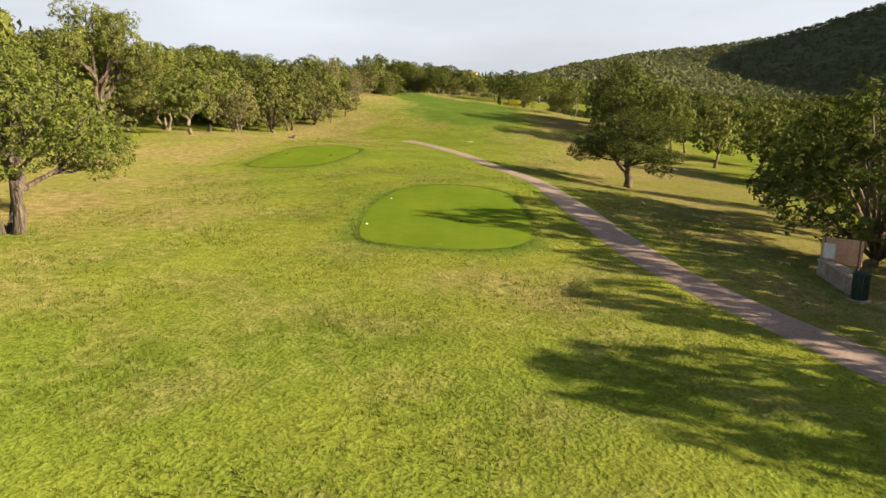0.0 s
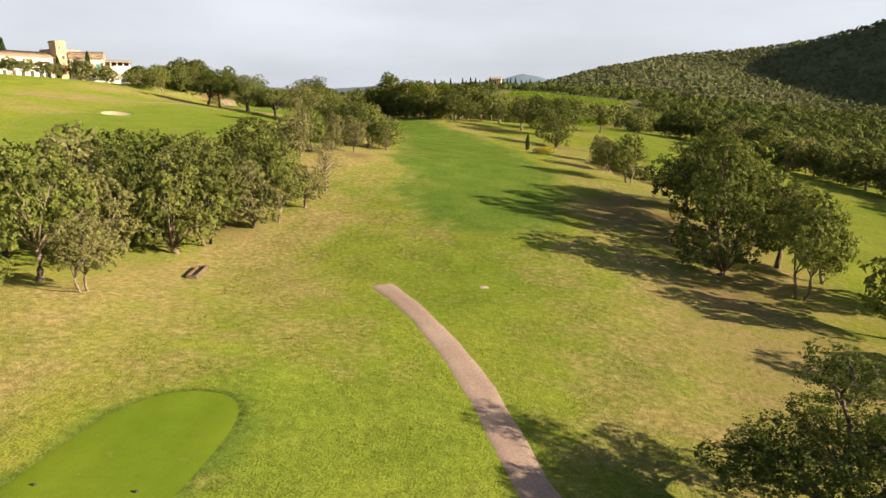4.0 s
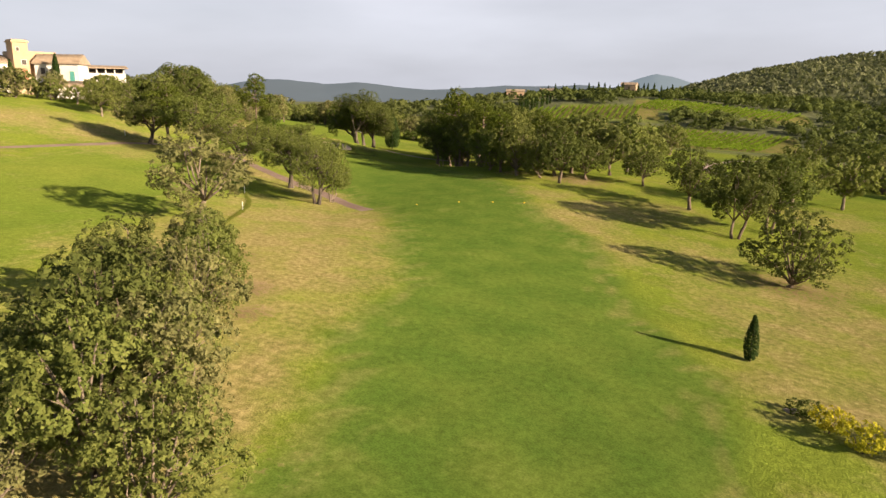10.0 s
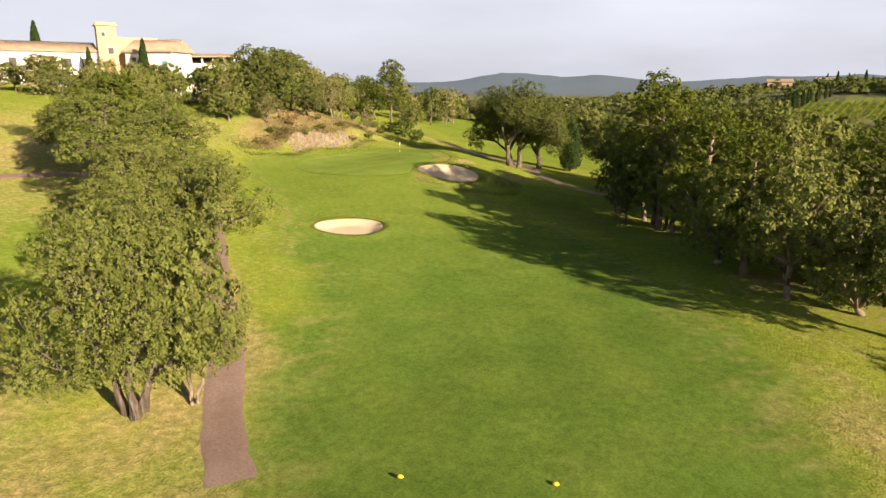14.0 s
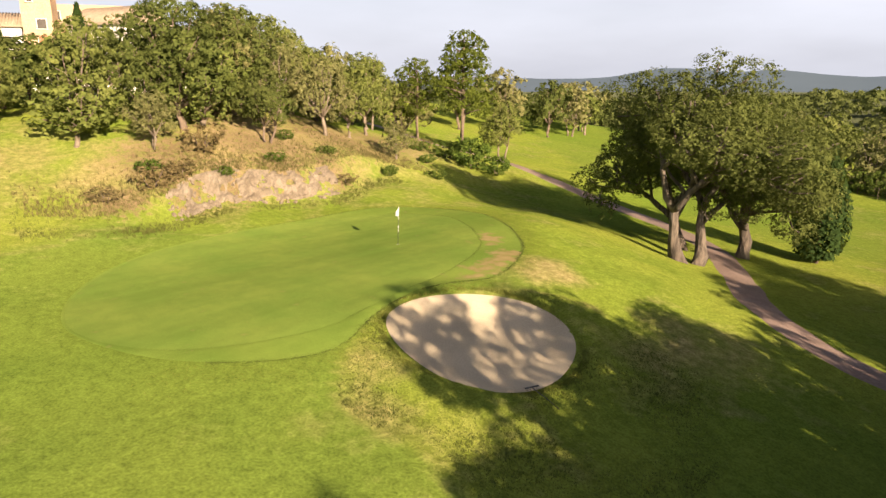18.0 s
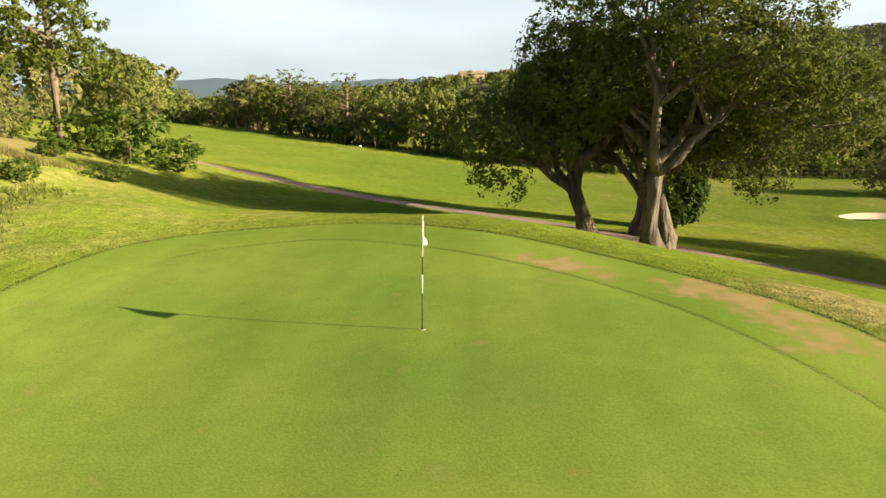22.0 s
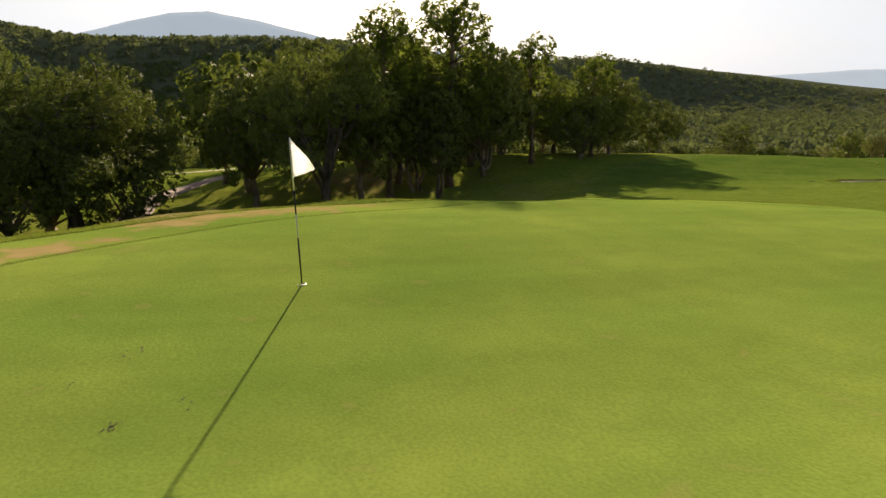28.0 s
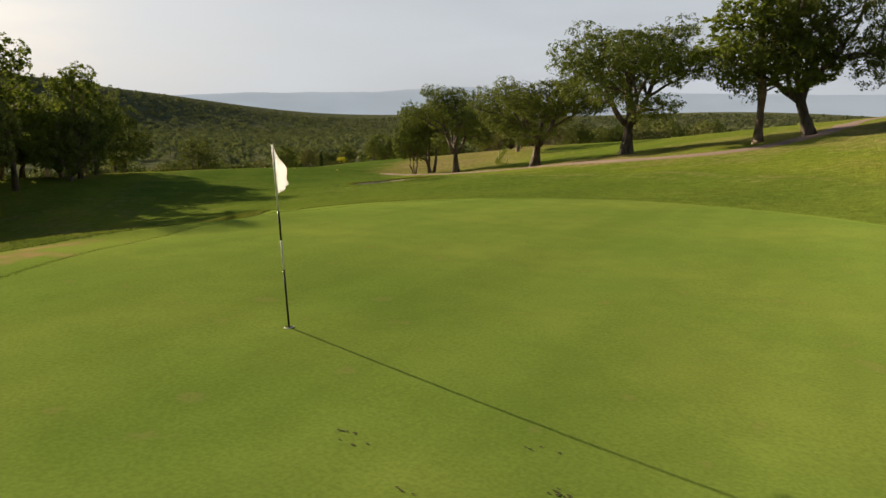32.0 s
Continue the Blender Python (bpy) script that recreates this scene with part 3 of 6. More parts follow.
def add_masks(me, x, y, mow=None):
    m, rim = np.zeros(np.shape(x)), np.zeros(np.shape(x))
    for (pts, half), cut in zip(FAIRWAYS, (1.0, 0.4, 0.2, 0.4)):
        d, w = along(pts, x, y)
        hw = np.interp(w, range(len(half)), half) + 0.8 * np.sin(w * 5.1)
        hw = hw + 0.5 * np.sin(0.31 * x + 0.43 * y) + 0.35 * np.sin(0.9 * y - 0.5 * x)
        m = np.maximum(m, cut * (1 - smooth(hw - 1.6, hw + 0.9, d)))
        rim = np.maximum(rim, np.maximum(np.exp(-((d - hw + 1.2) / 0.35) ** 2), 0.7 * np.exp(-((d - hw + 2.6) / 0.3) ** 2)))
    # the bunker by the green lies in its own tongue of rough
    tongue = np.hypot((x + 49.2) / 6.9, (y - 237.6) / 6.6) + 0.05 * np.sin(x)
    m = m * smooth(0.97, 1.05, tongue)
    rim = np.maximum(rim, np.exp(-((tongue - 1.0) / 0.035) ** 2) * (x < -44))
    for loop in (TEE_LOOP, TEE_LOOP_2):
        m = np.maximum(m, 0.9 * inside(grown(loop, 0.5), x, y))
    dry = spots(DRY, x, y)
    bare = spots(BARE, x, y)
    # the parched bank right of the path and the fairway, and the strip under the left tree line
    edge = np.interp(y, [-30, 10, 45, 70, 90, 120, 150, 175, 200], [16, 9.5, 6.2, 7, 11, 13.5, 9, 4, -4])
    bank = smooth(0.3, 4.0, x - edge + 1.2 * np.sin(y * 0.23)) * (1 - smooth(16, 26, x - edge)) * smooth(-30, 0, y) * (1 - smooth(165, 190, y))
    dry = np.maximum(dry, (0.62 + 0.18 * np.sin(x * 0.41 + y * 0.19)) * bank)
    bare = np.maximum(bare, 0.42 * smooth(3.0, 9.0, x - edge) * bank * (y < 112))
    edge = np.interp(y, [0, 20, 40, 60, 80, 100, 118, 135, 150, 175, 186, 200, 215], [-11, -12.5, -14, -13, -8, -8.5, -8, -9.5, -12, -18, -23, -44, -62])
    bank = smooth(-0.5, 4.0, edge - x + 1.1 * np.sin(y * 0.31)) * (1 - smooth(9, 16, edge - x)) * smooth(8, 22, y) * (1 - smooth(204, 220, y))
    dry = np.maximum(dry, (0.74 + 0.18 * np.sin(x * 0.37 - y * 0.23)) * bank)
    dry = dry * (1 - 0.75 * m)
    # the apron of the green is paler than the fairway
    m = m * (0.62 + 0.38 * smooth(20, 44, np.hypot(x + 60, y - 236)))
    r = np.hypot(x - CENTRE[0], y - CENTRE[1])
    # a paler strip where the mower turns along the fairway edge
    dry = np.maximum(dry, 0.45 * rim * (np.abs(y - 145) < 105))
    dry = np.maximum(dry, (0.10 + 0.09 * np.sin(x * 0.13 + 2 * np.sin(y * 0.07))) * (1 - m))
    wood = smooth(205, 260, np.hypot(x - CENTRE[0], (y - CENTRE[1]) / 1.15)) * (1 - m)
    for cx, cy, hx, hy, turn in VINES:
        a = math.radians(turn)
        u, v = (x - cx) * math.cos(a) + (y - cy) * math.sin(a), -(x - cx) * math.sin(a) + (y - cy) * math.cos(a)
        inner = (np.abs(u) < hx + 9) & (np.abs(v) < hy + 3)
        wood = np.where(inner, 0.0, wood)
        bare = np.where(inner, 0.62, bare)
    for key, v in (("mow", m), ("dry", dry), ("bare", bare), ("wood", wood)):
        me.attributes.new(key, "FLOAT", "POINT").data.foreach_set("value", np.ascontiguousarray(v, np.float32).ravel())


def grid_mesh(name, xs, ys, zfun, material):
    gx, gy = np.meshgrid(xs, ys)
    gz = zfun(gx, gy)
    n, m = gx.shape
    co = np.stack([gx, gy, gz], -1).reshape(-1, 3).astype(np.float32)
    idx = np.arange(n * m).reshape(n, m)
    quads = np.stack([idx[:-1, :-1], idx[:-1, 1:], idx[1:, 1:], idx[1:, :-1]], -1).reshape(-1, 4)
    me = bpy.data.meshes.new(name)
    me.vertices.add(n * m)
    me.vertices.foreach_set("co", co.ravel())
    me.loops.add(len(quads) * 4)
    me.polygons.add(len(quads))
    me.loops.foreach_set("vertex_index", quads.astype(np.int32).ravel())
    me.polygons.foreach_set("loop_start", np.arange(0, len(quads) * 4, 4, dtype=np.int32))
    me.polygons.foreach_set("use_smooth", np.ones(len(quads), bool))
    me.materials.append(material)
    me.update(calc_edges=True)
    me.validate()
    return me, gx, gy


def finer(v, lo, hi):
    mid = (v[1:] + v[:-1]) / 2
    return np.sort(np.r_[v, mid[(mid > lo) & (mid < hi)]])


def away(x, y):
    """0 on the paths, 1 a stride off them."""
    k = np.ones(np.shape(x))
    for p in PATHS:
        k = k * smooth(1.4, 3.0, along(p, x, y)[0])
    return k


def build_ground():
    xs, ys = finer(lines(-112, 66, 0.9, 4600), -82, -38), finer(lines(-24, 330, 0.9, 4600), 203, 262)
    small = lambda x, y: height(x, y) + 0.05 * away(x, y) * np.sin(x * 0.9 + 1.3 * np.sin(y * 0.31)) * np.sin(y * 0.8 + np.sin(x * 0.27)) * (np.hypot(x + 25, y - 150) < 260)

    def z(x, y):
        h = small(x, y)
        on = inside(grown(COLLAR_LOOP, 1.6), x, y)
        h = np.where(on, height(x, y), h) - 0.06 * inside(COLLAR_CORE, x, y)
        for loop in (TEE_LOOP, TEE_LOOP_2):
            h = np.where(inside(grown(loop, 1.3), x, y), height(x, y), h) - 0.04 * inside(grown(loop, -1.0), x, y)
        for p in PATHS:
            d, _ = along(p, x, y)
            h = h - 0.03 * (1 - smooth(0.3, 1.0, d))
        for b in BUNKERS:
            h = h - 0.16 * (1 - smooth(0.78, 0.94, ellipse_at(b, x, y)))
        return h
    me, gx, gy = grid_mesh("ground", xs, ys, z, M_TURF)
    add_masks(me, gx, gy)
    return tagged(new("ground", me), "rolling golf course ground of green and sun-bleached grass", "ground", kind="structure")


def sheet(name, loop, lift, step, material, dry_rows=(), hole=None):
    """A mown surface inside a closed outline, laid on the ground."""
    c = np.array(loop)
    bm = bmesh.new()
    rings = 14
    mid = c.mean(0)
    verts = []
    fr = np.linspace(0.0, 1.0, rings + 1)[1:]
    if hole is not None:
        h = np.array(hole)
        fr = np.linspace(0, 1, 6)
        grid = [h * (1 - s) + c * s for s in fr]
    else:
        grid = [mid + (c - mid) * s for s in fr]
    lifts = [lift] * (len(grid) - 1) + [0.010]
    if hole is not None:
        lifts[0] = 0.010
    z = [height(g[:, 0], g[:, 1]) + up for g, up in zip(grid, lifts)]
    rows = [[bm.verts.new((g[k, 0], g[k, 1], zz[k])) for k in range(len(c))] for g, zz in zip(grid, z)]
    n = len(c)
    for r0, r1 in zip(rows, rows[1:]):
        for k in range(n):
            bm.faces.new((r0[k], r0[(k + 1) % n], r1[(k + 1) % n], r1[k])).smooth = True
    if hole is None:
        v0 = bm.verts.new((mid[0], mid[1], float(height(mid[0], mid[1])) + lift))
        for k in range(n):
            bm.faces.new((v0, rows[0][(k + 1) % n], rows[0][k])).smooth = True
    bmesh.ops.recalc_face_normals(bm, faces=bm.faces[:])
    me = bpy.data.meshes.new(name)
    bm.to_mesh(me)
    bm.free()
    me.materials.append(material)
    co = np.array([v.co for v in me.vertices])
    me.attributes.new("dry", "FLOAT", "POINT").data.foreach_set("value", spots(dry_rows, co[:, 0], co[:, 1]).astype(np.float32))
    return new(name, me)


def sand(b):
    cx, cy, ra, rb, turn, depth = b
    a0 = math.radians(turn)
    bm = bmesh.new()
    rows = []
    for s in np.linspace(0.1, 1.0, 12):
        ring = []
        for k in range(56):
            a = 2 * math.pi * k / 56
            wob = 1 + 0.05 * math.sin(3 * a + cx)
            u, v = ra * s * math.cos(a) * wob, rb * s * math.sin(a) * wob
            x, y = cx + u * math.cos(a0) - v * math.sin(a0), cy + u * math.sin(a0) + v * math.cos(a0)
            z = float(height(x, y)) + 0.05 + 0.02 * noise.noise((x * 0.9, y * 0.9, 0)) + 0.008 * noise.noise((x * 4, y * 4, 3)) - 0.03 * max(0.0, (s - 0.93) / 0.07)
            ring.append(bm.verts.new((x, y, z)))
        rows.append(ring)
    for r0, r1 in zip(rows, rows[1:]):
        for k in range(56):
            bm.faces.new((r0[k], r0[(k + 1) % 56], r1[(k + 1) % 56], r1[k])).smooth = True
    bm.faces.new(rows[0])
    bmesh.ops.recalc_face_normals(bm, faces=bm.faces[:])
    me = bpy.data.meshes.new("sand_bunker")
    bm.to_mesh(me)
    bm.free()
    me.materials.append(M_SAND)
    return tagged(new("sand_bunker", me), "pale raked sand bunker set in mown grass", "bunker", "bunkers", "structure")


def ribbon(points, half, name, material, lift=0.02):
    pts = np.array(rounded_line(points, 3)) if len(points) < 30 else np.array(points)
    t = np.gradient(pts, axis=0)
    t /= np.linalg.norm(t, axis=1)[:, None]
    nrm = np.stack([-t[:, 1], t[:, 0]], 1)
    cols = (-1.0, -0.8, -0.4, 0.0, 0.4, 0.8, 1.0)
    verts, faces = [], []
    for k, (p, q) in enumerate(zip(pts, nrm)):
        for c in cols:
            w = half * (1 + 0.05 * math.sin(k * 1.7) + 0.04 * math.sin(k * 0.61 + 1) + (0.10 * noise.noise((k * 0.9, c * 3, 0)) if abs(c) == 1.0 else 0))
            x, y = p + q * w * c
            drop = 0.035 if abs(c) == 1.0 else 0.0
            verts.append((x, y, float(height(x, y)) + lift - drop))
    m = len(cols)
    for k in range(len(pts) - 1):
        for c in range(m - 1):
            faces.append((k * m + c, (k + 1) * m + c, (k + 1) * m + c + 1, k * m + c + 1))
    me = mesh_from(name, verts, faces, material)
    return tagged(new(name, me), "narrow cart path of compacted reddish gravel", "path", kind="structure")


# ---------------------------------------------------------------- trees
def leaf_mesh(name, centres, normals, sizes, material, seed, spread=0.9):
    """A crown of small leaf sprays, each turned partly along the given outward way."""
    rng = np.random.default_rng(seed)
    n = len(centres)
    jit = rng.normal(size=(n, 3))
    nz = normals + spread * jit / np.linalg.norm(jit, axis=1)[:, None]
    nz /= np.linalg.norm(nz, axis=1)[:, None]
    ref = rng.normal(size=(n, 3))
    u = np.cross(nz, ref)
    u /= np.linalg.norm(u, axis=1)[:, None] + 1e-9
    v = np.cross(nz, u)
    s = sizes[:, None]
    l1, l2 = rng.uniform(0.7, 1.3, (n, 1)), rng.uniform(0.35, 0.75, (n, 1))
    a = centres - u * s * l1 * 1.1
    b = centres + v * s * l2 * 1.25 + u * s * l1 * rng.uniform(0.3, 0.9, (n, 1))
    d = centres - v * s * l2 * 1.25 + u * s * l1 * rng.uniform(0.3, 0.9, (n, 1))
    co = np.stack([a, b, d], 1).reshape(-1, 3).astype(np.float32)
    me = bpy.data.meshes.new(name)
    me.vertices.add(3 * n)
    me.vertices.foreach_set("co", co.ravel())
    me.loops.add(3 * n)
    me.polygons.add(n)
    me.loops.foreach_set("vertex_index", np.arange(3 * n, dtype=np.int32))
    me.polygons.foreach_set("loop_start", np.arange(0, 3 * n, 3, dtype=np.int32))
    me.materials.append(material)
    me.update(calc_edges=True)
    return me


def lobe_cloud(lobes, n, rng, shell=0.72, puff=0.30, per=15):
    """Leaf places gathered in small puffs over the shells of overlapping lobes (centre, radii), with outward ways; dark gaps stay between the puffs."""
    cs = np.array([l[0] for l in lobes], float)
    rs = np.array([l[1] for l in lobes], float)
    w = (rs[:, 0] * rs[:, 1] + rs[:, 1] * rs[:, 2] + rs[:, 0] * rs[:, 2])
    m = int(n / per)
    pick = rng.choice(len(lobes), size=m * 3, p=w / w.sum())
    d = rng.normal(size=(len(pick), 3))
    d /= np.linalg.norm(d, axis=1)[:, None]
    c = cs[pick] + d * rs[pick] * rng.uniform(shell, 1.08, len(pick))[:, None]
    keep = np.ones(len(c), bool)
    for q, r in zip(cs, rs):
        keep &= (((c - q) / (r * 0.66)) ** 2).sum(1) > 1
    c, d = c[keep][:m], d[keep][:m]
    d[:, 2] += 0.25
    # leaves on the outer half of every puff
    k = np.repeat(np.arange(len(c)), per)
    e = rng.normal(size=(len(k), 3))
    e /= np.linalg.norm(e, axis=1)[:, None]
    e = e + 0.75 * d[k]
    e /= np.linalg.norm(e, axis=1)[:, None]
    size = puff * rng.uniform(0.6, 1.35, len(c))[k]
    p = c[k] + e * (size * rng.uniform(0.55, 1.1, len(k)))[:, None]
    return p, 0.75 * e + 0.35 * d[k]


def branchy(lobes, height_, lean, rng, girth, forks=1, sides=9):
    """Trunk that forks low, and limbs that reach into the lobes."""
    bm = bmesh.new()
    fork = Vector((lean[0], lean[1], height_))
    stems = []
    for k in range(forks):
        a = 2 * math.pi * k / max(forks, 1) + rng.uniform(0, 1)
        off = Vector((math.cos(a), math.sin(a), 0)) * (girth * 1.5 if forks > 1 else 0.0)
        top = fork + off * 1.8
        pts = [off + Vector((0, 0, -0.35)), off + Vector((0.02, 0.0, 0.12)), off * 1.1 + (top - off) * 0.33 + Vector((rng.uniform(-.12, .12), rng.uniform(-.12, .12), 0)), off * 1.2 + (top - off) * 0.66 + Vector((rng.uniform(-.15, .15), rng.uniform(-.15, .15), 0)), top]
        g = girth if forks == 1 else girth * 0.62
        tube(bm, pts, [g * 1.25, g * 1.05, g * 0.92, g * 0.84, g * 0.7], sides)
        stems.append((top, g * 0.7))
    for k, (c, r) in enumerate(lobes):
        s, g = stems[k % len(stems)]
        e = Vector(c)
        mid = s.lerp(e, 0.5) + Vector((rng.uniform(-.3, .3), rng.uniform(-.3, .3), rng.uniform(-0.1, .35)))
        tube(bm, [s - Vector((0, 0, 0.1)), mid, e, e + Vector((rng.uniform(-.4, .4), rng.uniform(-.4, .4), r[2] * 0.5))], [g * 0.62, g * 0.4, g * 0.22, g * 0.06], 6)
        for j in range(2):
            tip = e + Vector((rng.uniform(-1, 1) * r[0], rng.uniform(-1, 1) * r[1], rng.uniform(-0.1, 0.6) * r[2])) * 0.8
            tube(bm, [mid.lerp(e, 0.5), (mid + tip) * 0.5 + Vector((0, 0, 0.15)), tip], [g * 0.24, g * 0.14, g * 0.04], 5)
    return bm


def oak(seed, leaf, bark=None, name="cork_oak_tree", leaves=9000, wide=1.0, trunk=0.24, forks=1, size=0.112, lobes_n=11, lump=1.0):
    """An evergreen oak 8 m high and 7 m wide, as a prototype: trunk and crown under one empty."""
    rng = np.random.default_rng(seed)
    tree = new(name)
    lobes = []
    low = 8 * trunk
    for k in range(lobes_n):
        a = 2.4 * k + rng.uniform(-0.5, 0.5)
        s = (k + 0.5) / lobes_n
        zz = low + 0.9 + (8 - low - 1.9) * s
        ring = math.sin(math.pi * (0.18 + 0.78 * s)) * 2.35 * wide * rng.uniform(0.72, 1.18) * (1.35 - 0.35 * lump)
        r = rng.uniform(0.95, 1.5) * lump
        lobes.append(((ring * math.cos(a), ring * math.sin(a), zz), (r * 1.15 * wide, r * 1.15 * wide, r * rng.uniform(0.72, 0.95))))
    for k in range(int(lobes_n * 1.8)):
        c0, r0 = lobes[int(rng.integers(len(lobes)))]
        q = rng.normal(size=3)
        q /= np.linalg.norm(q)
        r = rng.uniform(0.34, 0.66)
        lobes.append((tuple(np.array(c0) + q * np.array(r0) * 0.95), (r, r, r * 0.85)))
    p, d = lobe_cloud(lobes, leaves, rng, 0.72, 0.30 * (size / 0.118) ** 0.6, 15 if leaves > 4000 else 7)
    crown = leaf_mesh("crown", p, d, rng.uniform(0.7, 1.35, len(p)) * size, leaf, seed, 0.5)
    part("trunk", branchy(lobes[:lobes_n], low, (rng.uniform(-.35, .35), rng.uniform(-.35, .35)), rng, 0.24, forks), bark or M_BARK_PALE, tree, "pale ridged cork bark")
    part("crown", crown, leaf, tree)
    return tree


def great_oak(seed, leaf, leaves=50000, size=0.050, stems=2, low=1.5, name="cork_oak_tree"):
    """A spreading oak 8 m high and 8 m wide: stems that fork four times into twigs, and foliage hung on the twig ends."""
    rng = np.random.default_rng(seed)
    limbs, tips = [], []

    def grow(p, d, length, girth, level):
        pts, radii = [p], [girth]
        for k in range(4):
            d = (d + Vector(rng.normal(size=3)) * (0.10 + 0.05 * level) + Vector((0, 0, 0.05))).normalized()
            p = p + d * length / 4
            pts.append(p)
            radii.append(girth * (1 - 0.10 * (k + 1)))
        limbs.append((pts, radii, level))
        if level == 3:
            tips.extend((pts[2], pts[4]))
            return
        n = 4 if level else (5 if stems == 1 else 3)
        turn = rng.uniform(0, 6.3)
        for k in range(n):
            a = turn + 2 * math.pi * k / n + rng.uniform(-0.4, 0.4)
            tilt = rng.uniform(0.5, 0.95) if k else 0.15
            side = d.orthogonal().normalized()
            side.rotate(Matrix.Rotation(a, 3, d))
            way = (d * math.cos(tilt) + side * math.sin(tilt)).normalized()
            way.z = max(way.z, -0.05)
            start = pts[4] if k < 2 else pts[3]
            grow(start, way.normalized(), length * rng.uniform(0.66, 0.92), girth * 0.56, level + 1)

    for k in range(stems):
        a = 2 * math.pi * k / stems + rng.uniform(-0.3, 0.3)
        out = Vector((math.cos(a), math.sin(a), 0))
        foot = out * (0.20 if stems > 1 else 0.0) + Vector((0, 0, -0.25))
        grow(foot, (Vector((0, 0, 1)) + out * (0.32 if stems > 1 else 0.06)).normalized(), low + 0.25, 0.21 if stems > 1 else 0.28, 0)
    top, reach = max(t.z for t in tips) + 0.45, np.percentile([math.hypot(t.x, t.y) for t in tips], 86) + 0.45
    fit = Vector((4.0 / reach, 4.0 / reach, 8.0 / top))
    mid = Vector((np.mean([t.x for t in tips]), np.mean([t.y for t in tips]), 0)) * 0.85
    place = lambda v: Vector(((v.x - mid.x * min(1, max(v.z, 0) / 4)) * fit.x, (v.y - mid.y * min(1, max(v.z, 0) / 4)) * fit.y, v.z * fit.z))
    tree = new(name)
    bm = bmesh.new()
    for pts, radii, level in limbs:
        if level == 0:
            radii = [radii[0] * 1.35, radii[0] * 1.02] + radii[2:]
        tube(bm, [place(p) for p in pts], radii, (12, 9, 6, 4)[level], (0.5, 0.4, 0.0, 0.0)[level])
    lobes = []
    for t in tips:
        r = rng.uniform(0.42, 0.72)
        lobes.append((tuple(place(t)), (r * 1.15, r * 1.15, r * 0.8)))
    p, d = lobe_cloud(lobes, leaves, rng, 0.55, 0.17, 12)
    part("trunk", bm, M_CORK, tree, "ridged grey-brown cork trunk and limbs")
    part("crown", leaf_mesh("crown", p, d, rng.uniform(0.7, 1.35, len(p)) * size, leaf, seed, 0.6), leaf, tree)
    return tree


def pine(seed, leaves=7500):
    rng = np.random.default_rng(seed)
    tree = new("pine_tree")
    lobes = []
    for k in range(26):
        s = k / 25
        a = 2.4 * k
        ring = (1.95 * math.sin(math.pi * (0.30 + 0.66 * s)) ** 0.8) * rng.uniform(0.5, 1.12)
        r = rng.uniform(0.55, 0.95)
        lobes.append(((ring * math.cos(a), ring * math.sin(a), 2.9 + 4.7 * s + rng.uniform(-.25, .25)), (r, r, r * 0.55)))
    p, d = lobe_cloud(lobes, leaves, rng, 0.5, 0.24, 12)
    d[:, 2] += 0.6
    crown = leaf_mesh("crown", p, d, rng.uniform(0.6, 1.3, len(p)) * 0.10, M_PINE, seed, 1.1)
    bm = bmesh.new()
    tube(bm, [(0, 0, -0.3), (0.03, 0, 0.15), (0.1, 0.05, 2.5), (0.05, -0.05, 5.2), (0, 0, 7.7)], [0.27, 0.2, 0.17, 0.11, 0.03], 9)
    for c, r in lobes:
        tube(bm, [(0.08, 0, c[2] - 0.45), (c[0] * 0.55, c[1] * 0.55, c[2] - 0.15), c], [0.055, 0.04, 0.015], 5)
    part("trunk", bm, M_BARK, tree, "slender reddish brown trunk")
    part("crown", crown, M_PINE, tree)
    return tree


def cypress(seed, name="cypress_tree", leaves=2600, wide=1.0):
    rng = np.random.default_rng(seed)
    tree = new(name)
    zz = rng.uniform(0.0, 1.0, leaves)
    a = rng.uniform(0, 2 * math.pi, leaves)
    prof = np.sin(np.pi * np.clip(0.06 + 0.94 * zz, 0, 1) ** 0.62) ** 0.75
    flute = 1 + 0.10 * np.sin(5 * a + 9 * zz) + rng.uniform(-0.22, 0.1, leaves)
    r = (0.05 + 0.78 * wide * prof) * flute
    p = np.stack([r * np.cos(a), r * np.sin(a), 0.45 + 7.5 * zz], 1)
    d = np.stack([np.cos(a), np.sin(a), 0.5 + 0 * a], 1)
    crown = leaf_mesh("crown", p, d, rng.uniform(0.7, 1.3, leaves) * 0.15, M_CYPRESS, seed, 0.7)
    bm = bmesh.new()
    tube(bm, [(0, 0, -0.3), (0, 0, 0.6), (0, 0, 4), (0, 0, 7.4)], [0.2, 0.15, 0.1, 0.02], 8)
    part("trunk", bm, M_BARK, tree)
    part("crown", crown, M_CYPRESS, tree)
    return tree


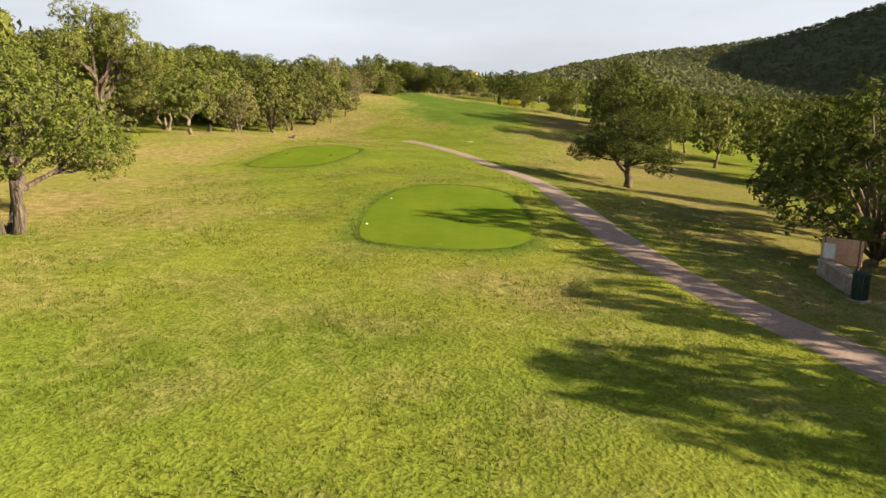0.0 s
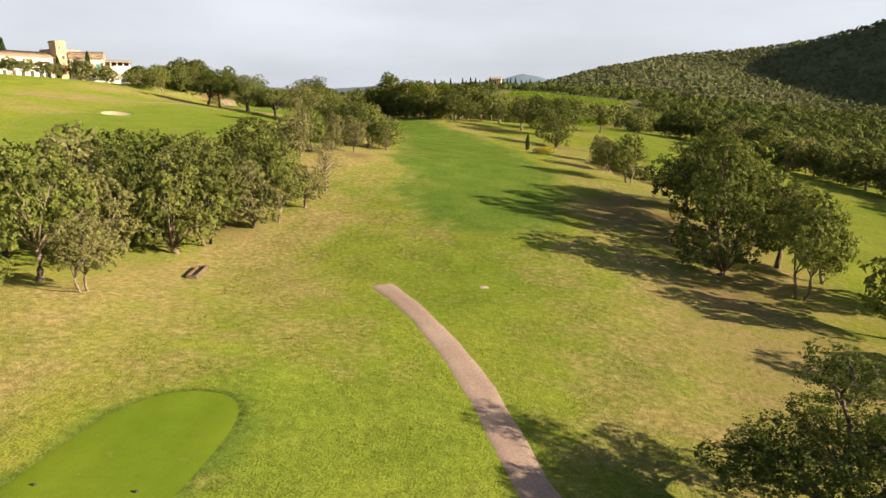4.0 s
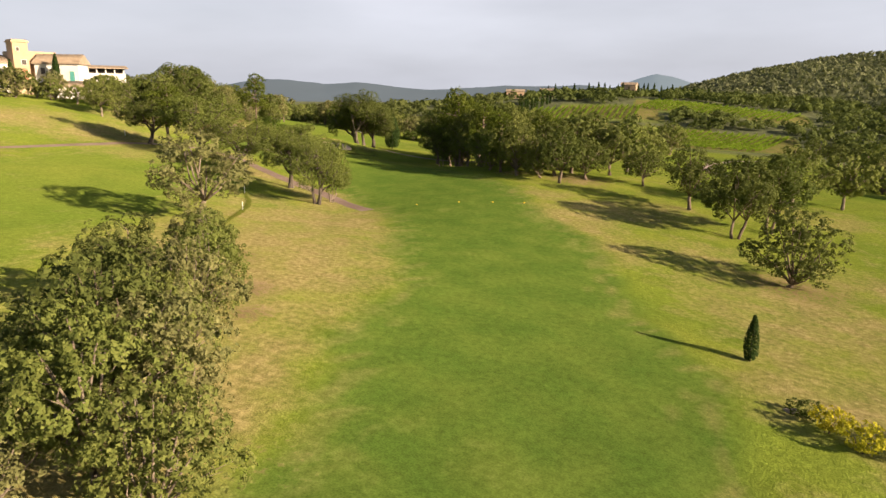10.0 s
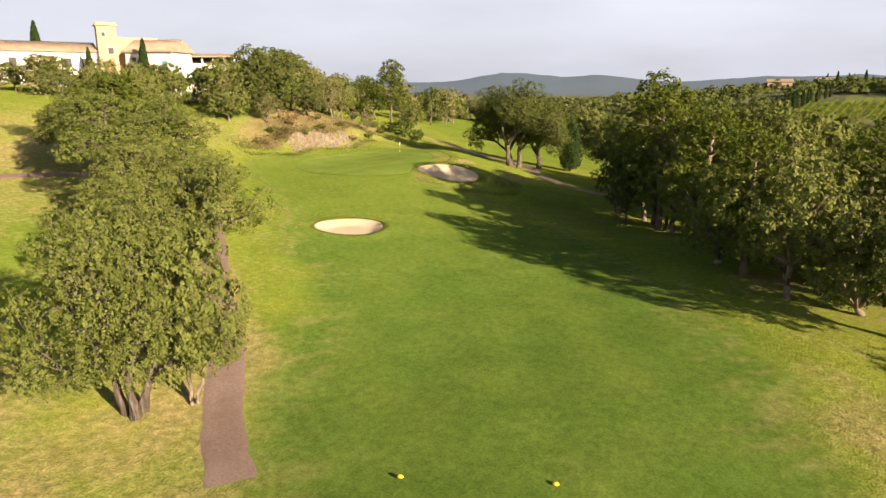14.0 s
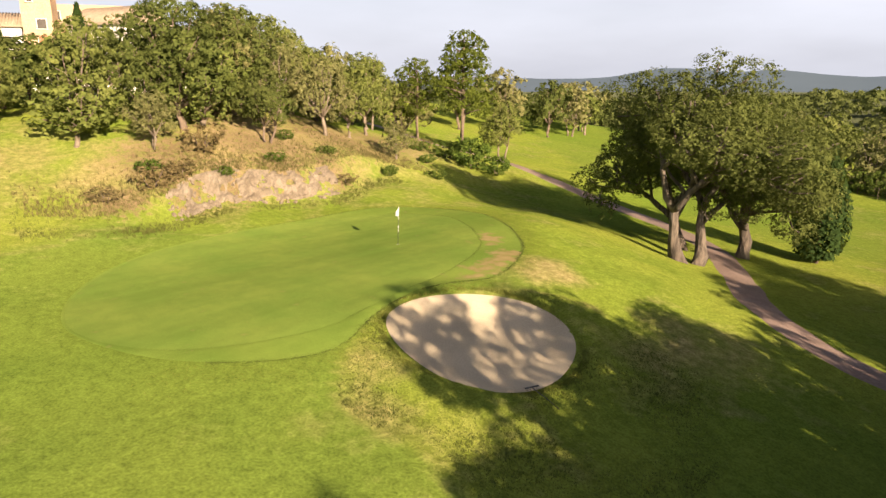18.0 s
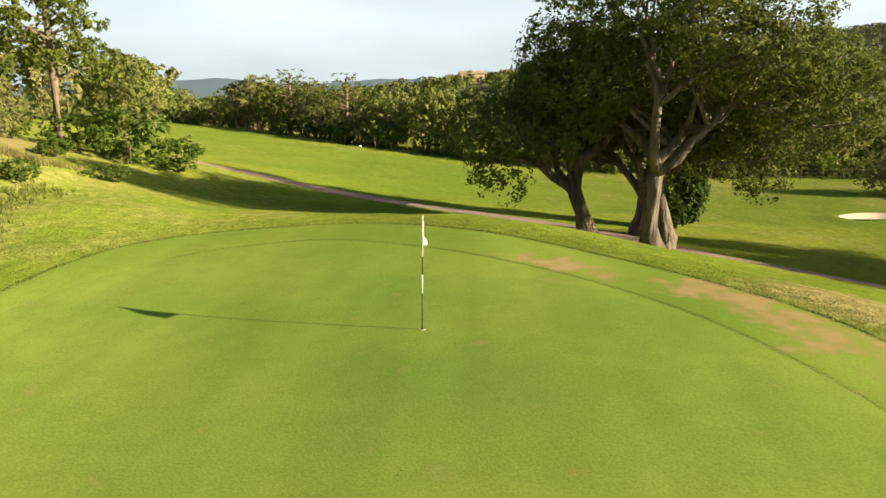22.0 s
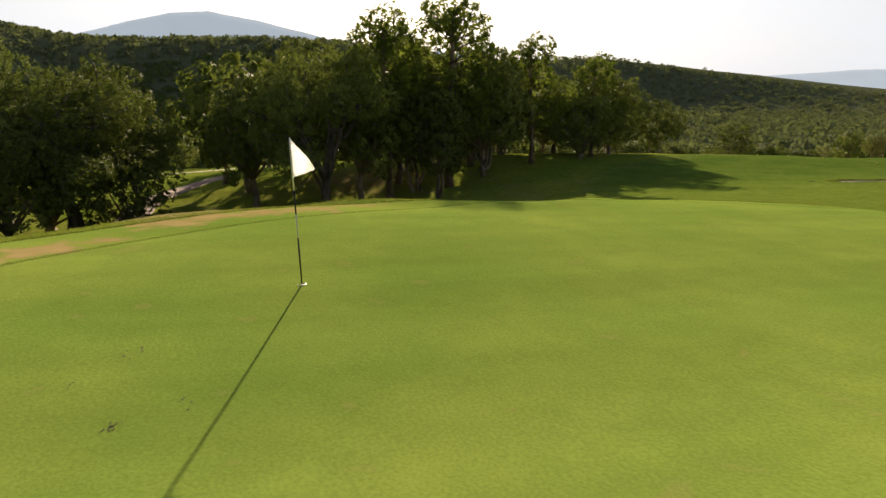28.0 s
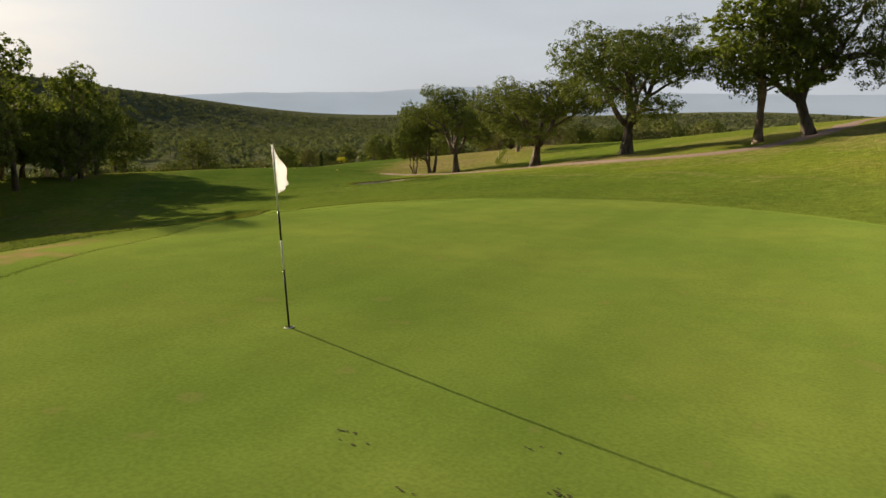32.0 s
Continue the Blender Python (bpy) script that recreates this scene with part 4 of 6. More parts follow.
def shrub(seed, leaf, name="shrub", leaves=1500):
    """A bush 2 m high and 2.4 m wide that sits on the ground."""
    rng = np.random.default_rng(seed)
    bush = new(name)
    lobes = [((rng.uniform(-.6, .6), rng.uniform(-.6, .6), rng.uniform(0.55, 1.3)), (rng.uniform(.45, .75),) * 2 + (rng.uniform(.4, .65),)) for _ in range(9)]
    p, d = lobe_cloud(lobes, leaves, rng, 0.6, 0.16, 10)
    p[:, 2] = np.maximum(p[:, 2], 0.02)
    d[:, 2] += 0.3
    for c, r in lobes[:3]:
        bm = bmesh.new()
        tube(bm, [(c[0] * 0.15, c[1] * 0.15, -0.2), (c[0] * 0.6, c[1] * 0.6, c[2] * 0.55), c], [0.05, 0.035, 0.012], 5)
        part("stem", bm, M_BARK, bush)
    part("foliage", leaf_mesh("foliage", p, d, rng.uniform(0.7, 1.3, len(p)) * 0.085, leaf, seed), leaf, bush)
    return bush


def bare_tree(seed):
    """A half-dead tree: twiggy grey limbs with thin foliage."""
    rng = np.random.default_rng(seed)
    tree = new("half_dead_tree")
    bm = bmesh.new()
    tube(bm, [(0, 0, -0.3), (0, 0, 0.2), (0.1, 0.05, 1.8), (0.2, -0.1, 3.4)], [0.26, 0.18, 0.14, 0.11], 8)
    tips = []
    for k in range(26):
        a, s = 2.4 * k, k / 26
        z0 = 1.9 + 3.2 * s
        tip = Vector((math.cos(a) * (2.1 - 1.2 * s), math.sin(a) * (2.1 - 1.2 * s), z0 + rng.uniform(1.0, 2.6)))
        mid = Vector((math.cos(a) * 0.7, math.sin(a) * 0.7, z0 + 0.4))
        tube(bm, [(0.15, 0, z0 - 0.3), mid, tip], [0.06, 0.04, 0.012], 5)
        for j in range(5):
            q = mid.lerp(tip, rng.uniform(0.2, 1.0))
            e = q + Vector((rng.uniform(-.6, .6), rng.uniform(-.6, .6), rng.uniform(0, .7)))
            tube(bm, [q, e], [0.018, 0.006], 4)
            tips.append(e)
    part("trunk", bm, M_BARK_PALE, tree, "bare grey branching limbs")
    p = np.array([tuple(t) for t in tips for _ in range(9)]) + rng.normal(size=(len(tips) * 9, 3)) * 0.22
    part("crown", leaf_mesh("crown", p, rng.normal(size=p.shape), rng.uniform(.6, 1.2, len(p)) * 0.09, M_OLIVE, seed), M_OLIVE, tree)
    return tree


PROTO = {
    "oak": [oak(11, M_OAK), oak(12, M_OAK, wide=1.12), oak(13, M_OAK, wide=0.9, forks=2), oak(14, M_OAK, trunk=0.2, forks=3)],
    "dark": [oak(21, M_OAK_DARK, M_BARK, "holm_oak_tree", wide=1.1), oak(22, M_OAK_DARK, M_BARK, "holm_oak_tree", trunk=0.16), oak(23, M_OAK_DARK, M_BARK, "holm_oak_tree", wide=0.95, forks=2)],
    "olive": [oak(31, M_OLIVE, None, "olive_tree", leaves=8000, size=0.108, forks=2), oak(32, M_OLIVE, None, "olive_tree", leaves=8000, size=0.108, wide=1.1)],
    "big": [great_oak(41, M_OAK, stems=3), great_oak(47, M_OAK_DARK, stems=1, low=1.3), great_oak(43, M_OAK_DARK, leaves=72000, size=0.042, stems=2, low=1.9), great_oak(44, M_OAK, stems=1, low=1.1)],
    "bushy": [oak(24, M_OAK, None, "scrub_oak_tree", trunk=0.07, wide=1.15, lobes_n=13), oak(25, M_OLIVE, None, "scrub_oak_tree", trunk=0.08, wide=1.1, lobes_n=13), oak(26, M_OAK_DARK, M_BARK, "scrub_oak_tree", trunk=0.06, wide=1.15, lobes_n=13)],
    "pine": [pine(51), pine(52)],
    "cypress": [cypress(61)],
    "shrub": [shrub(71, M_SHRUB), shrub(72, M_SHRUB)],
    "darkshrub": [shrub(73, M_OAK_DARK)],
    "gold": [shrub(74, M_GOLD, "golden_shrub")],
    "scrub": [shrub(75, M_SCRUB, "dry_shrub", 900)],
    "bare": [bare_tree(81)],
    "fat": [cypress(62, "juniper_bush", 5200, 1.7)],
}
LABEL = {"oak": ("evergreen cork oak with olive green crown on pale trunk", "tree"), "dark": ("dense dark green evergreen oak in the grass", "tree"), "olive": ("grey-green olive-leaved tree with thin pale trunk", "tree"),
         "bushy": ("bushy scrub oak with foliage down to the grass", "tree"), "big": ("large spreading evergreen oak with forked pale trunk", "tree"), "pine": ("tall pine with tiered bright green needles", "tree"), "cypress": ("slim dark green columnar cypress", "tree"),
         "shrub": ("low leafy green bush in rough grass", "bush"), "darkshrub": ("rounded dark green hedge bush", "bush"), "gold": ("yellow-green golden foliage bush on the fairway edge", "bush"),
         "scrub": ("dry brownish scrub bush on the bank", "bush"), "bare": ("half-dead tree with bare grey branches", "tree"), "fat": ("dense dark conical juniper bush", "bush")}
# the same kinds for the far lines, with fewer and larger sprays
FAR = {
    "oak": [oak(15, M_OAK, leaves=1800, size=0.26), oak(16, M_OAK, leaves=1800, size=0.26, wide=1.1)],
    "dark": [oak(27, M_OAK_DARK, M_BARK, "holm_oak_tree", leaves=1800, size=0.26, wide=1.1), oak(28, M_OAK_DARK, M_BARK, "holm_oak_tree", leaves=1800, size=0.26)],
    "olive": [oak(33, M_OLIVE, None, "olive_tree", leaves=1700, size=0.24, forks=2)],
    "bushy": [oak(34, M_OAK, None, "scrub_oak_tree", leaves=1900, size=0.26, trunk=0.07, wide=1.15, lobes_n=13), oak(35, M_OLIVE, None, "scrub_oak_tree", leaves=1900, size=0.26, trunk=0.07, wide=1.1, lobes_n=13)],
    "pine": [pine(53, 2200)],
}
used = set()
plant_rng = random.Random(5)


def plant(kind, x, y, h, r=None, which=None, label=None, group=None, sink=0.05, far=False):
    """Stands a tree or bush of that height and crown radius on the ground."""
    protos = FAR[kind] if far and kind in FAR else PROTO[kind]
    k = plant_rng.randrange(len(protos)) if which is None else which
    base, reach = (2.0, 1.2) if kind in ("shrub", "darkshrub", "gold", "scrub") else (8.0, {"oak": 3.9, "bushy": 4.1, "dark": 3.9, "olive": 3.8, "big": 4.0, "pine": 2.6, "cypress": 0.9, "bare": 2.4, "fat": 1.45}[kind])
    sz = h / base
    sx = (r / reach) if r else sz
    turn = plant_rng.uniform(0, 360)
    m = pose(x, y, float(height(x, y)) - sink, plant_rng.uniform(-2, 2), plant_rng.uniform(-2, 2), turn) @ Matrix.Diagonal((sx, sx, sz, 1))
    ob = protos[k]
    first = ob.name not in used
    used.add(ob.name)
    if first:
        ob.matrix_basis = m
    else:
        keep = ob.scale.copy()
        ob.scale = (1, 1, 1)
        ob = copy_thing(ob, m)
        protos[k].scale = keep
    text, cat = LABEL[kind]
    tagged(ob, label or text, cat, group or {"tree": "trees of the course", "bush": "bushes of the course"}[cat])
    return ob


# kind, x, y, height, crown radius
TREES_START = [("big", -14.8, 18.1, 7.8, 4.2, 0), ("bushy", -21, 22, 7.0, 4.0), ("bushy", -24, 30, 8.0, 4.0), ("big", -25.4, 45, 10.6, 5.0), ("oak", -31, 40, 10.4, 4.6), ("oak", -28, 62.7, 8.6, 3.6), ("oak", -31, 53, 8.6, 4.0), ("oak", -23.5, 57.2, 6.2, 3.0), ("oak", -24.8, 65.5, 8.3, 3.6), ("olive", -21, 63.7, 4.6, 2.3),
               ("dark", -24.5, 74.6, 7.8, 3.4), ("bushy", -20.8, 75.5, 7.8, 3.6, 0), ("dark", -19.6, 78.2, 8.2, 3.5), ("bushy", -17.4, 82.6, 6.0, 3.2, 1), ("oak", -15.6, 84.4, 5.6, 2.5), ("olive", -14.3, 88.5, 4.0, 2.2), ("oak", -23, 84, 7.4, 3.4), ("dark", -27, 80, 7.8, 3.6),
               ("dark", -21.3, 94.7, 6.6, 3.9), ("oak", -17.5, 91, 5.6, 2.9), ("oak", -30, 70, 8.0, 3.6), ("bushy", -24, 70.5, 7.0, 3.6), ("bushy", -27, 75.5, 7.2, 3.8), ("bushy", -22.4, 80.2, 7.0, 3.4), ("bushy", -30.5, 78, 7.4, 3.8), ("bushy", -33, 84, 7.2, 3.8), ("bushy", -28, 86.5, 6.6, 3.6), ("bushy", -19.8, 87, 5.8, 3.0), ("bushy", -24.5, 90, 6.2, 3.4), ("bushy", -36, 76, 7.2, 3.8), ("bushy", -33.5, 66, 7.4, 3.8), ("bushy", -29, 57, 6.6, 3.6), ("bushy", -36, 59, 7.6, 4.0)]
TREES_RIGHT = [("big", 13.6, 46.8, 6.4, 4.9, 1), ("oak", 28.7, 69.8, 7.0, 2.9), ("bushy", 20.3, 78.9, 7.4, 4.2, 2), ("dark", 26.6, 83.5, 7.6, 3.8), ("dark", 22.6, 88.8, 10.0, 4.4), ("dark", 25, 94.4, 9.6, 4.2), ("bushy", 28, 90, 7.5, 4.0, 2), ("oak", 25.2, 76.0, 8.2, 3.3), ("oak", 29, 80.7, 5.8, 2.4), ("dark", 23.5, 100.2, 7.5, 4.0), ("oak", 28.3, 101.3, 8.6, 5.2), ("oak", 21.1, 116.4, 6.5, 3.2),
               ("oak", 20.2, 128.6, 4.5, 2.3), ("olive", 20.6, 127.1, 4.3, 2.2), ("olive", 21.9, 140.2, 4.2, 1.9), ("oak", 36.3, 130.2, 7.3, 4.3), ("olive", 21.3, 138.6, 4.6, 2.1), ("bushy", 15.8, 19.8, 6.8, 4.0, 2), ("dark", 20, 4.4, 7.4, 4.0), ("dark", 20.8, 9.6, 7.2, 3.8), ("dark", 22, -1.5, 7.2, 3.8), ("dark", 18.6, 25, 7.0, 3.8), ("dark", 19.4, 31.5, 6.6, 3.6), ("dark", 19.5, 13.6, 6.6, 3.4), ("dark", 26, 15, 7.4, 4.0), ("dark", 20, 28, 6.8, 3.4), ("oak", 26, 40, 7.0, 3.6), ("dark", 31, 29, 7.2, 4.0), ("oak", 33, 60, 7.0, 3.2), ("oak", 36, 75, 7.4, 3.6)]
TREES_LEFT = [("olive", -19.9, 104.4, 5.2, 2.7), ("oak", -18.9, 109.3, 5.6, 2.6), ("olive", -16.2, 109.2, 2.6, 1.3), ("olive", -18.1, 118.6, 4.6, 2.0), ("olive", -14.1, 112.6, 4.4, 1.8), ("oak", -14.6, 126.4, 6.7, 3.0), ("dark", -17.1, 129.6, 7.4, 3.5), ("bushy", -11.7, 125.6, 5.2, 2.7, 0), ("olive", -14.8, 130.5, 6.0, 2.8), ("bushy", -13.2, 128.6, 5.2, 2.4, 1), ("bushy", -16.4, 123.8, 4.6, 2.4, 1),
              ("olive", -33.5, 162, 8.2, 4.6), ("bushy", -24.8, 148.8, 4.8, 2.5, 1), ("bushy", -22.4, 145.6, 5.4, 2.7, 0), ("bushy", -20.2, 141.6, 5.6, 2.7, 0), ("bushy", -18.4, 137.6, 5.8, 2.6, 1), ("bushy", -17.4, 133.6, 5.8, 2.6, 0), ("bushy", -23, 139, 6.0, 3.0, 2), ("big", -31.6, 183, 8.6, 3.7, 0), ("oak", -30.6, 185.0, 7.6, 2.4), ("big", -38.5, 190.2, 9.0, 4.7, 3), ("big", -49.3, 197.2, 7.8, 5.4, 3), ("big", -57.4, 200.4, 10.0, 6.2, 3), ("pine", -66.2, 204.4, 9.6, 4.2), ("big", -69, 203.6, 10.6, 5.0, 1)]
TREES_GREEN = [("bushy", -12.7, 293.5, 5.0, 4.3, 0), ("bushy", -21.0, 293.6, 5.0, 3.4, 2), ("bushy", -24.6, 295, 4.6, 3.2, 1), ("big", -54.8, 260.6, 13.2, 8.0, 2), ("big", -54.2, 267.6, 12.2, 6.8, 1), ("big", -57.2, 264.3, 12.0, 6.2, 1), ("big", -30.6, 254.6, 10.8, 6.2, 1), ("bushy", -29, 256.4, 8.2, 5.0, 2), ("bushy", -33, 257.4, 7.2, 4.2, 0), ("bushy", -31.5, 251.6, 5.2, 3.4, 2), ("big", -26.5, 259.5, 12.4, 4.6), ("oak", -23.5, 252.5, 8.4, 4.0), ("bushy", -23, 262, 6.5, 4.0), ("dark", -83.4, 247.2, 5.6, 2.7), ("olive", -83.9, 238.6, 4.0, 2.2), ("olive", -85.4, 254, 6.8, 2.9), ("oak", -90.9, 262.7, 8.2, 3.2), ("olive", -82.9, 259.9, 3.3, 1.8),
               ("pine", -89.5, 275, 13.2, 4.0), ("oak", -86.2, 278.4, 6.6, 3.1), ("pine", -93.4, 272, 9.2, 3.0), ("oak", -89.8, 218.6, 7.6, 3.3), ("oak", -89.5, 222.2, 7.8, 3.3), ("oak", -95, 231, 5.8, 3.4), ("oak", -96, 239, 6.0, 3.4), ("dark", -86.5, 242, 9.6, 4.6), ("dark", -89, 248, 8.8, 4.4), ("oak", -92, 253, 8.6, 3.8), ("oak", -97, 258, 8.4, 3.8), ("oak", -97, 268, 8.0, 3.6), ("oak", -101, 246, 6.2, 3.6), ("dark", -103, 236, 5.8, 3.6), ("bushy", -90, 236.4, 8.2, 4.2), ("bushy", -92.5, 243, 8.8, 4.4), ("bushy", -95, 250, 8.8, 4.4), ("bushy", -93.5, 258.6, 7.4, 3.8), ("bushy", -98, 263, 8.2, 4.0), ("bushy", -99.5, 254, 8.6, 4.2), ("oak", -87.4, 258, 6.2, 2.6), ("olive", -88, 251.4, 7.2, 3.0), ("bushy", -96, 272, 7.4, 3.8), ("bushy", -101, 268.5, 8.0, 4.0), ("bushy", -86.8, 243.6, 7.8, 4.2), ("bushy", -88.6, 240, 7.0, 3.6), ("bushy", -90.5, 247.6, 8.8, 4.2)]
TREES_EAST = [("pine", -26.4, 235.4, 12.8, 4.0), ("pine", -24.6, 230.4, 13.6, 4.6), ("big", -31.2, 240.4, 11.0, 4.6), ("oak", -22, 239.4, 11.6, 4.4), ("oak", -19, 245, 10.6, 4.4), ("oak", -20, 226, 10.0, 4.2), ("pine", -19, 221.5, 10.4, 3.6), ("oak", -17, 232, 11.4, 4.4), ("oak", -13, 238.5, 10.4, 4.4), ("oak", -14, 225, 10.2, 4.2),
              ("oak", -11.6, 210, 8.6, 3.6), ("pine", -14.5, 213.5, 9.2, 3.2), ("dark", -6.2, 213.6, 8.2, 4.6), ("dark", -1.5, 213, 6.6, 3.6),
              ("dark", -4, 219, 8.8, 5.0), ("pine", -8.5, 217, 9.4, 3.4), ("dark", 2, 221, 8.0, 4.6), ("dark", -2, 228, 9.4, 4.8), ("oak", 5, 232, 9.0, 4.4), ("dark", -13, 247, 10.0, 4.6), ("oak", -4, 240, 10.0, 4.4), ("oak", 8, 243, 9.0, 4.4), ("oak", -28, 237.6, 9.4, 4.0), ("oak", -24.5, 233, 9.6, 4.0), ("oak", -22.5, 227, 9.2, 4.0), ("bushy", -16.6, 215.6, 7.4, 3.8), ("bushy", -12, 213.6, 7.0, 3.6), ("dark", -21, 233.6, 11.0, 4.6), ("dark", -17.5, 226.5, 10.6, 4.6), ("bushy", -10, 221, 8.0, 4.4), ("bushy", -8, 209.5, 6.6, 3.4), ("dark", -5, 206.5, 7.6, 3.8), ("oak", -26, 244.5, 9.0, 4.0), ("dark", -28.5, 232.4, 7.4, 3.2),
              ("bushy", 17.7, 172.2, 7.2, 4.3, 2), ("dark", 15.5, 187, 9.0, 4.8), ("dark", 20, 192, 9.0, 4.8), ("oak", 26, 208, 9.0, 4.8), ("dark", 6.9, 214.5, 5.4, 3.4), ("oak", 34, 214, 8.0, 4.0), ("dark", 12, 200, 8.2, 4.2)]
for row in (TREES_START + TREES_RIGHT + TREES_LEFT + TREES_GREEN + TREES_EAST):
    x, y = row[1:3]
    behind = (x < -29 and y < 100) or x > 27 or x < -97 or (x > -6 and y > 216) or (-22 < x and y > 236)
    plant(*(row[:5] if behind else row), far=behind)
plant("bare", -13.6, 93.9, 5.6, 1.7)
plant("bare", -19.2, 106, 6.4, 2.2)
plant("cypress", 10.2, 150, 2.9, 0.42)
plant("fat", -50.8, 272.2, 9.2, 1.8)
for x, y, h, r in ((12.0, 141.4, 1.4, 0.8), (12.9, 139.9, 1.6, 0.95)):
    plant("gold", x, y, h, r)
plant("darkshrub", 11.4, 142.8, 1.1, 0.8)
for x, y, h, r in ((21.5, 131, 1.7, 1.4), (22.6, 128.6, 1.8, 1.5), (21, 134, 1.6, 1.5), (20.6, 136.4, 1.5, 1.4), (23.4, 126, 1.8, 1.5), (25, 123.5, 1.9, 1.6), (24.4, 136, 1.6, 1.4), (26, 132, 1.7, 1.4), (27, 120, 2.2, 1.9), (29, 118.6, 2.2, 1.9)):
    plant("darkshrub", x, y, h, r)
for x, y, h, r in ((-81.6, 268.4, 3.5, 2.4), (-79.6, 270, 2.2, 1.9), (-84.6, 268, 2.0, 1.6), (-80.2, 246, 0.9, 0.8), (-81, 251, 0.8, 0.9), (-79.6, 241.5, 0.8, 0.8), (-84, 249, 0.9, 0.9), (-82.8, 263.6, 1.0, 1.0), (-86.6, 266, 1.1, 1.1), (-79.8, 256.4, 1.0, 1.0), (-78.8, 261, 0.9, 1.0), (-81.2, 237, 1.0, 1.0)):
    plant("shrub", x, y, h, r)
for x, y, h, r in ((-82.6, 241.4, 2.4, 1.6), (-79.2, 236.4, 1.7, 1.5), (-79.6, 238.4, 1.3, 1.2), (-78.6, 251, 1.0, 1.1), (-79, 233.5, 1.1, 1.2), (-88, 268, 1.2, 1.1)):
    plant("scrub", x, y, h, r)


# far tree lines, each tree its own thing
def line_of(kinds, pts, gap, h, wide, seed, deep=1, off=5.0):
    rng = random.Random(seed)
    c = np.array(rounded_line(pts, 8))
    seg = np.r_[0, np.cumsum(np.linalg.norm(np.diff(c, axis=0), axis=1))]
    for row in range(deep):
        s = rng.uniform(0, gap)
        while s < seg[-1]:
            x, y = np.interp(s, seg, c[:, 0]), np.interp(s, seg, c[:, 1])
            hh = h * rng.uniform(0.72, 1.25)
            plant(rng.choice(kinds), x + rng.uniform(-2, 2) + row * off * 0.6, y + rng.uniform(-2, 2) + row * off, hh, hh * wide * rng.uniform(0.85, 1.2), far=True)
            s += gap * rng.uniform(0.7, 1.35)


line_of(["dark", "oak", "bushy", "olive", "pine"], [(-150, 372), (-116, 374), (-100, 350), (-84, 332), (-66, 322), (-40, 314), (-10, 318), (24, 330)], 5.4, 8.2, 0.5, 1, 2)
line_of(["darkshrub", "shrub"], [(-92, 338), (-80, 326), (-64, 318), (-40, 310.5), (-12, 314), (20, 327)], 3.0, 3.0, 0.7, 2)
line_of(["bushy"], [(-6, 302), (6, 294), (14, 284)], 8.0, 5.0, 0.6, 3)
line_of(["bushy", "oak", "dark", "olive"], [(-92, 229), (-108, 227), (-122, 214), (-134, 200), (-140, 178)], 5.5, 5.0, 0.6, 4, 2, 6)
line_of(["bushy", "olive", "dark"], [(-104, 258), (-116, 264), (-128, 272), (-146, 284)], 5.5, 6.0, 0.5, 5, 2, 6)
line_of(["oak", "dark", "olive"], [(-112, 292), (-106, 306), (-104, 322), (-122, 336)], 6.0, 8.0, 0.5, 6)
line_of(["dark", "bushy"], [(58, 240), (67, 210), (71, 178), (75, 140), (72, 95), (62, 60), (54, 30), (46, 0)], 5.0, 7.0, 0.55, 7, 2, 5)
line_of(["bushy", "dark"], [(66, 345), (70, 310), (62, 275), (52, 245)], 6.5, 7.0, 0.55, 8)
line_of(["bushy", "olive"], [(-86, 110), (-98, 130), (-104, 155), (-110, 178)], 8.0, 6.5, 0.5, 9)
line_of(["bushy", "oak"], [(-36, 38), (-44, 58), (-48, 74)], 6.0, 7.5, 0.5, 11)


def woods(name, n, seed, ring, bearings, size, label, per=30, leaf=None):
    """Woodland too far off to count: every crown a loose dome of leaf sprays, all in one mesh."""
    rng = np.random.default_rng(seed)
    b = np.radians(rng.uniform(*bearings, n))
    r = np.sqrt(rng.uniform(ring[0] ** 2, ring[1] ** 2, n))
    x, y = CENTRE[0] - r * np.sin(b), CENTRE[1] + r * np.cos(b)
    keep = np.ones(n, bool)
    for pts, half in FAIRWAYS:
        d, w = along(pts, x, y)
        keep &= d > 15
    for cx, cy, hx, hy, turn in VINES:
        a = math.radians(turn)
        u, v = (x - cx) * math.cos(a) + (y - cy) * math.sin(a), -(x - cx) * math.sin(a) + (y - cy) * math.cos(a)
        keep &= ~((np.abs(u) < hx + 12) & (np.abs(v) < hy + 6))
    keep &= ~((np.abs(x - 20) < 75) & (y > 405) & (y < 440))
    keep &= ~((np.hypot(x + 133, y - 248) < 34))
    x, y = x[keep], y[keep]
    z = height(x, y)
    m = len(x)
    s = size * rng.uniform(0.6, 1.45, m)
    d = rng.normal(size=(m, per, 3))
    d /= np.linalg.norm(d, axis=2)[..., None]
    d[..., 2] = np.abs(d[..., 2]) * 1.1 - 0.25
    tall = rng.uniform(0.7, 1.25, (m, 1))
    p = np.stack([x[:, None] + d[..., 0] * s[:, None] * 0.62, y[:, None] + d[..., 1] * s[:, None] * 0.62, z[:, None] + s[:, None] * tall * (0.36 + 0.52 * d[..., 2])], -1).reshape(-1, 3)
    q = d.reshape(-1, 3)
    me = leaf_mesh(name, p, q, np.repeat(s, per) * rng.uniform(0.12, 0.25, m * per) * math.sqrt(36 / per), leaf or M_WOODS, seed, 0.4)
    return tagged(new(name, me), label, "woodland", kind="stuff")


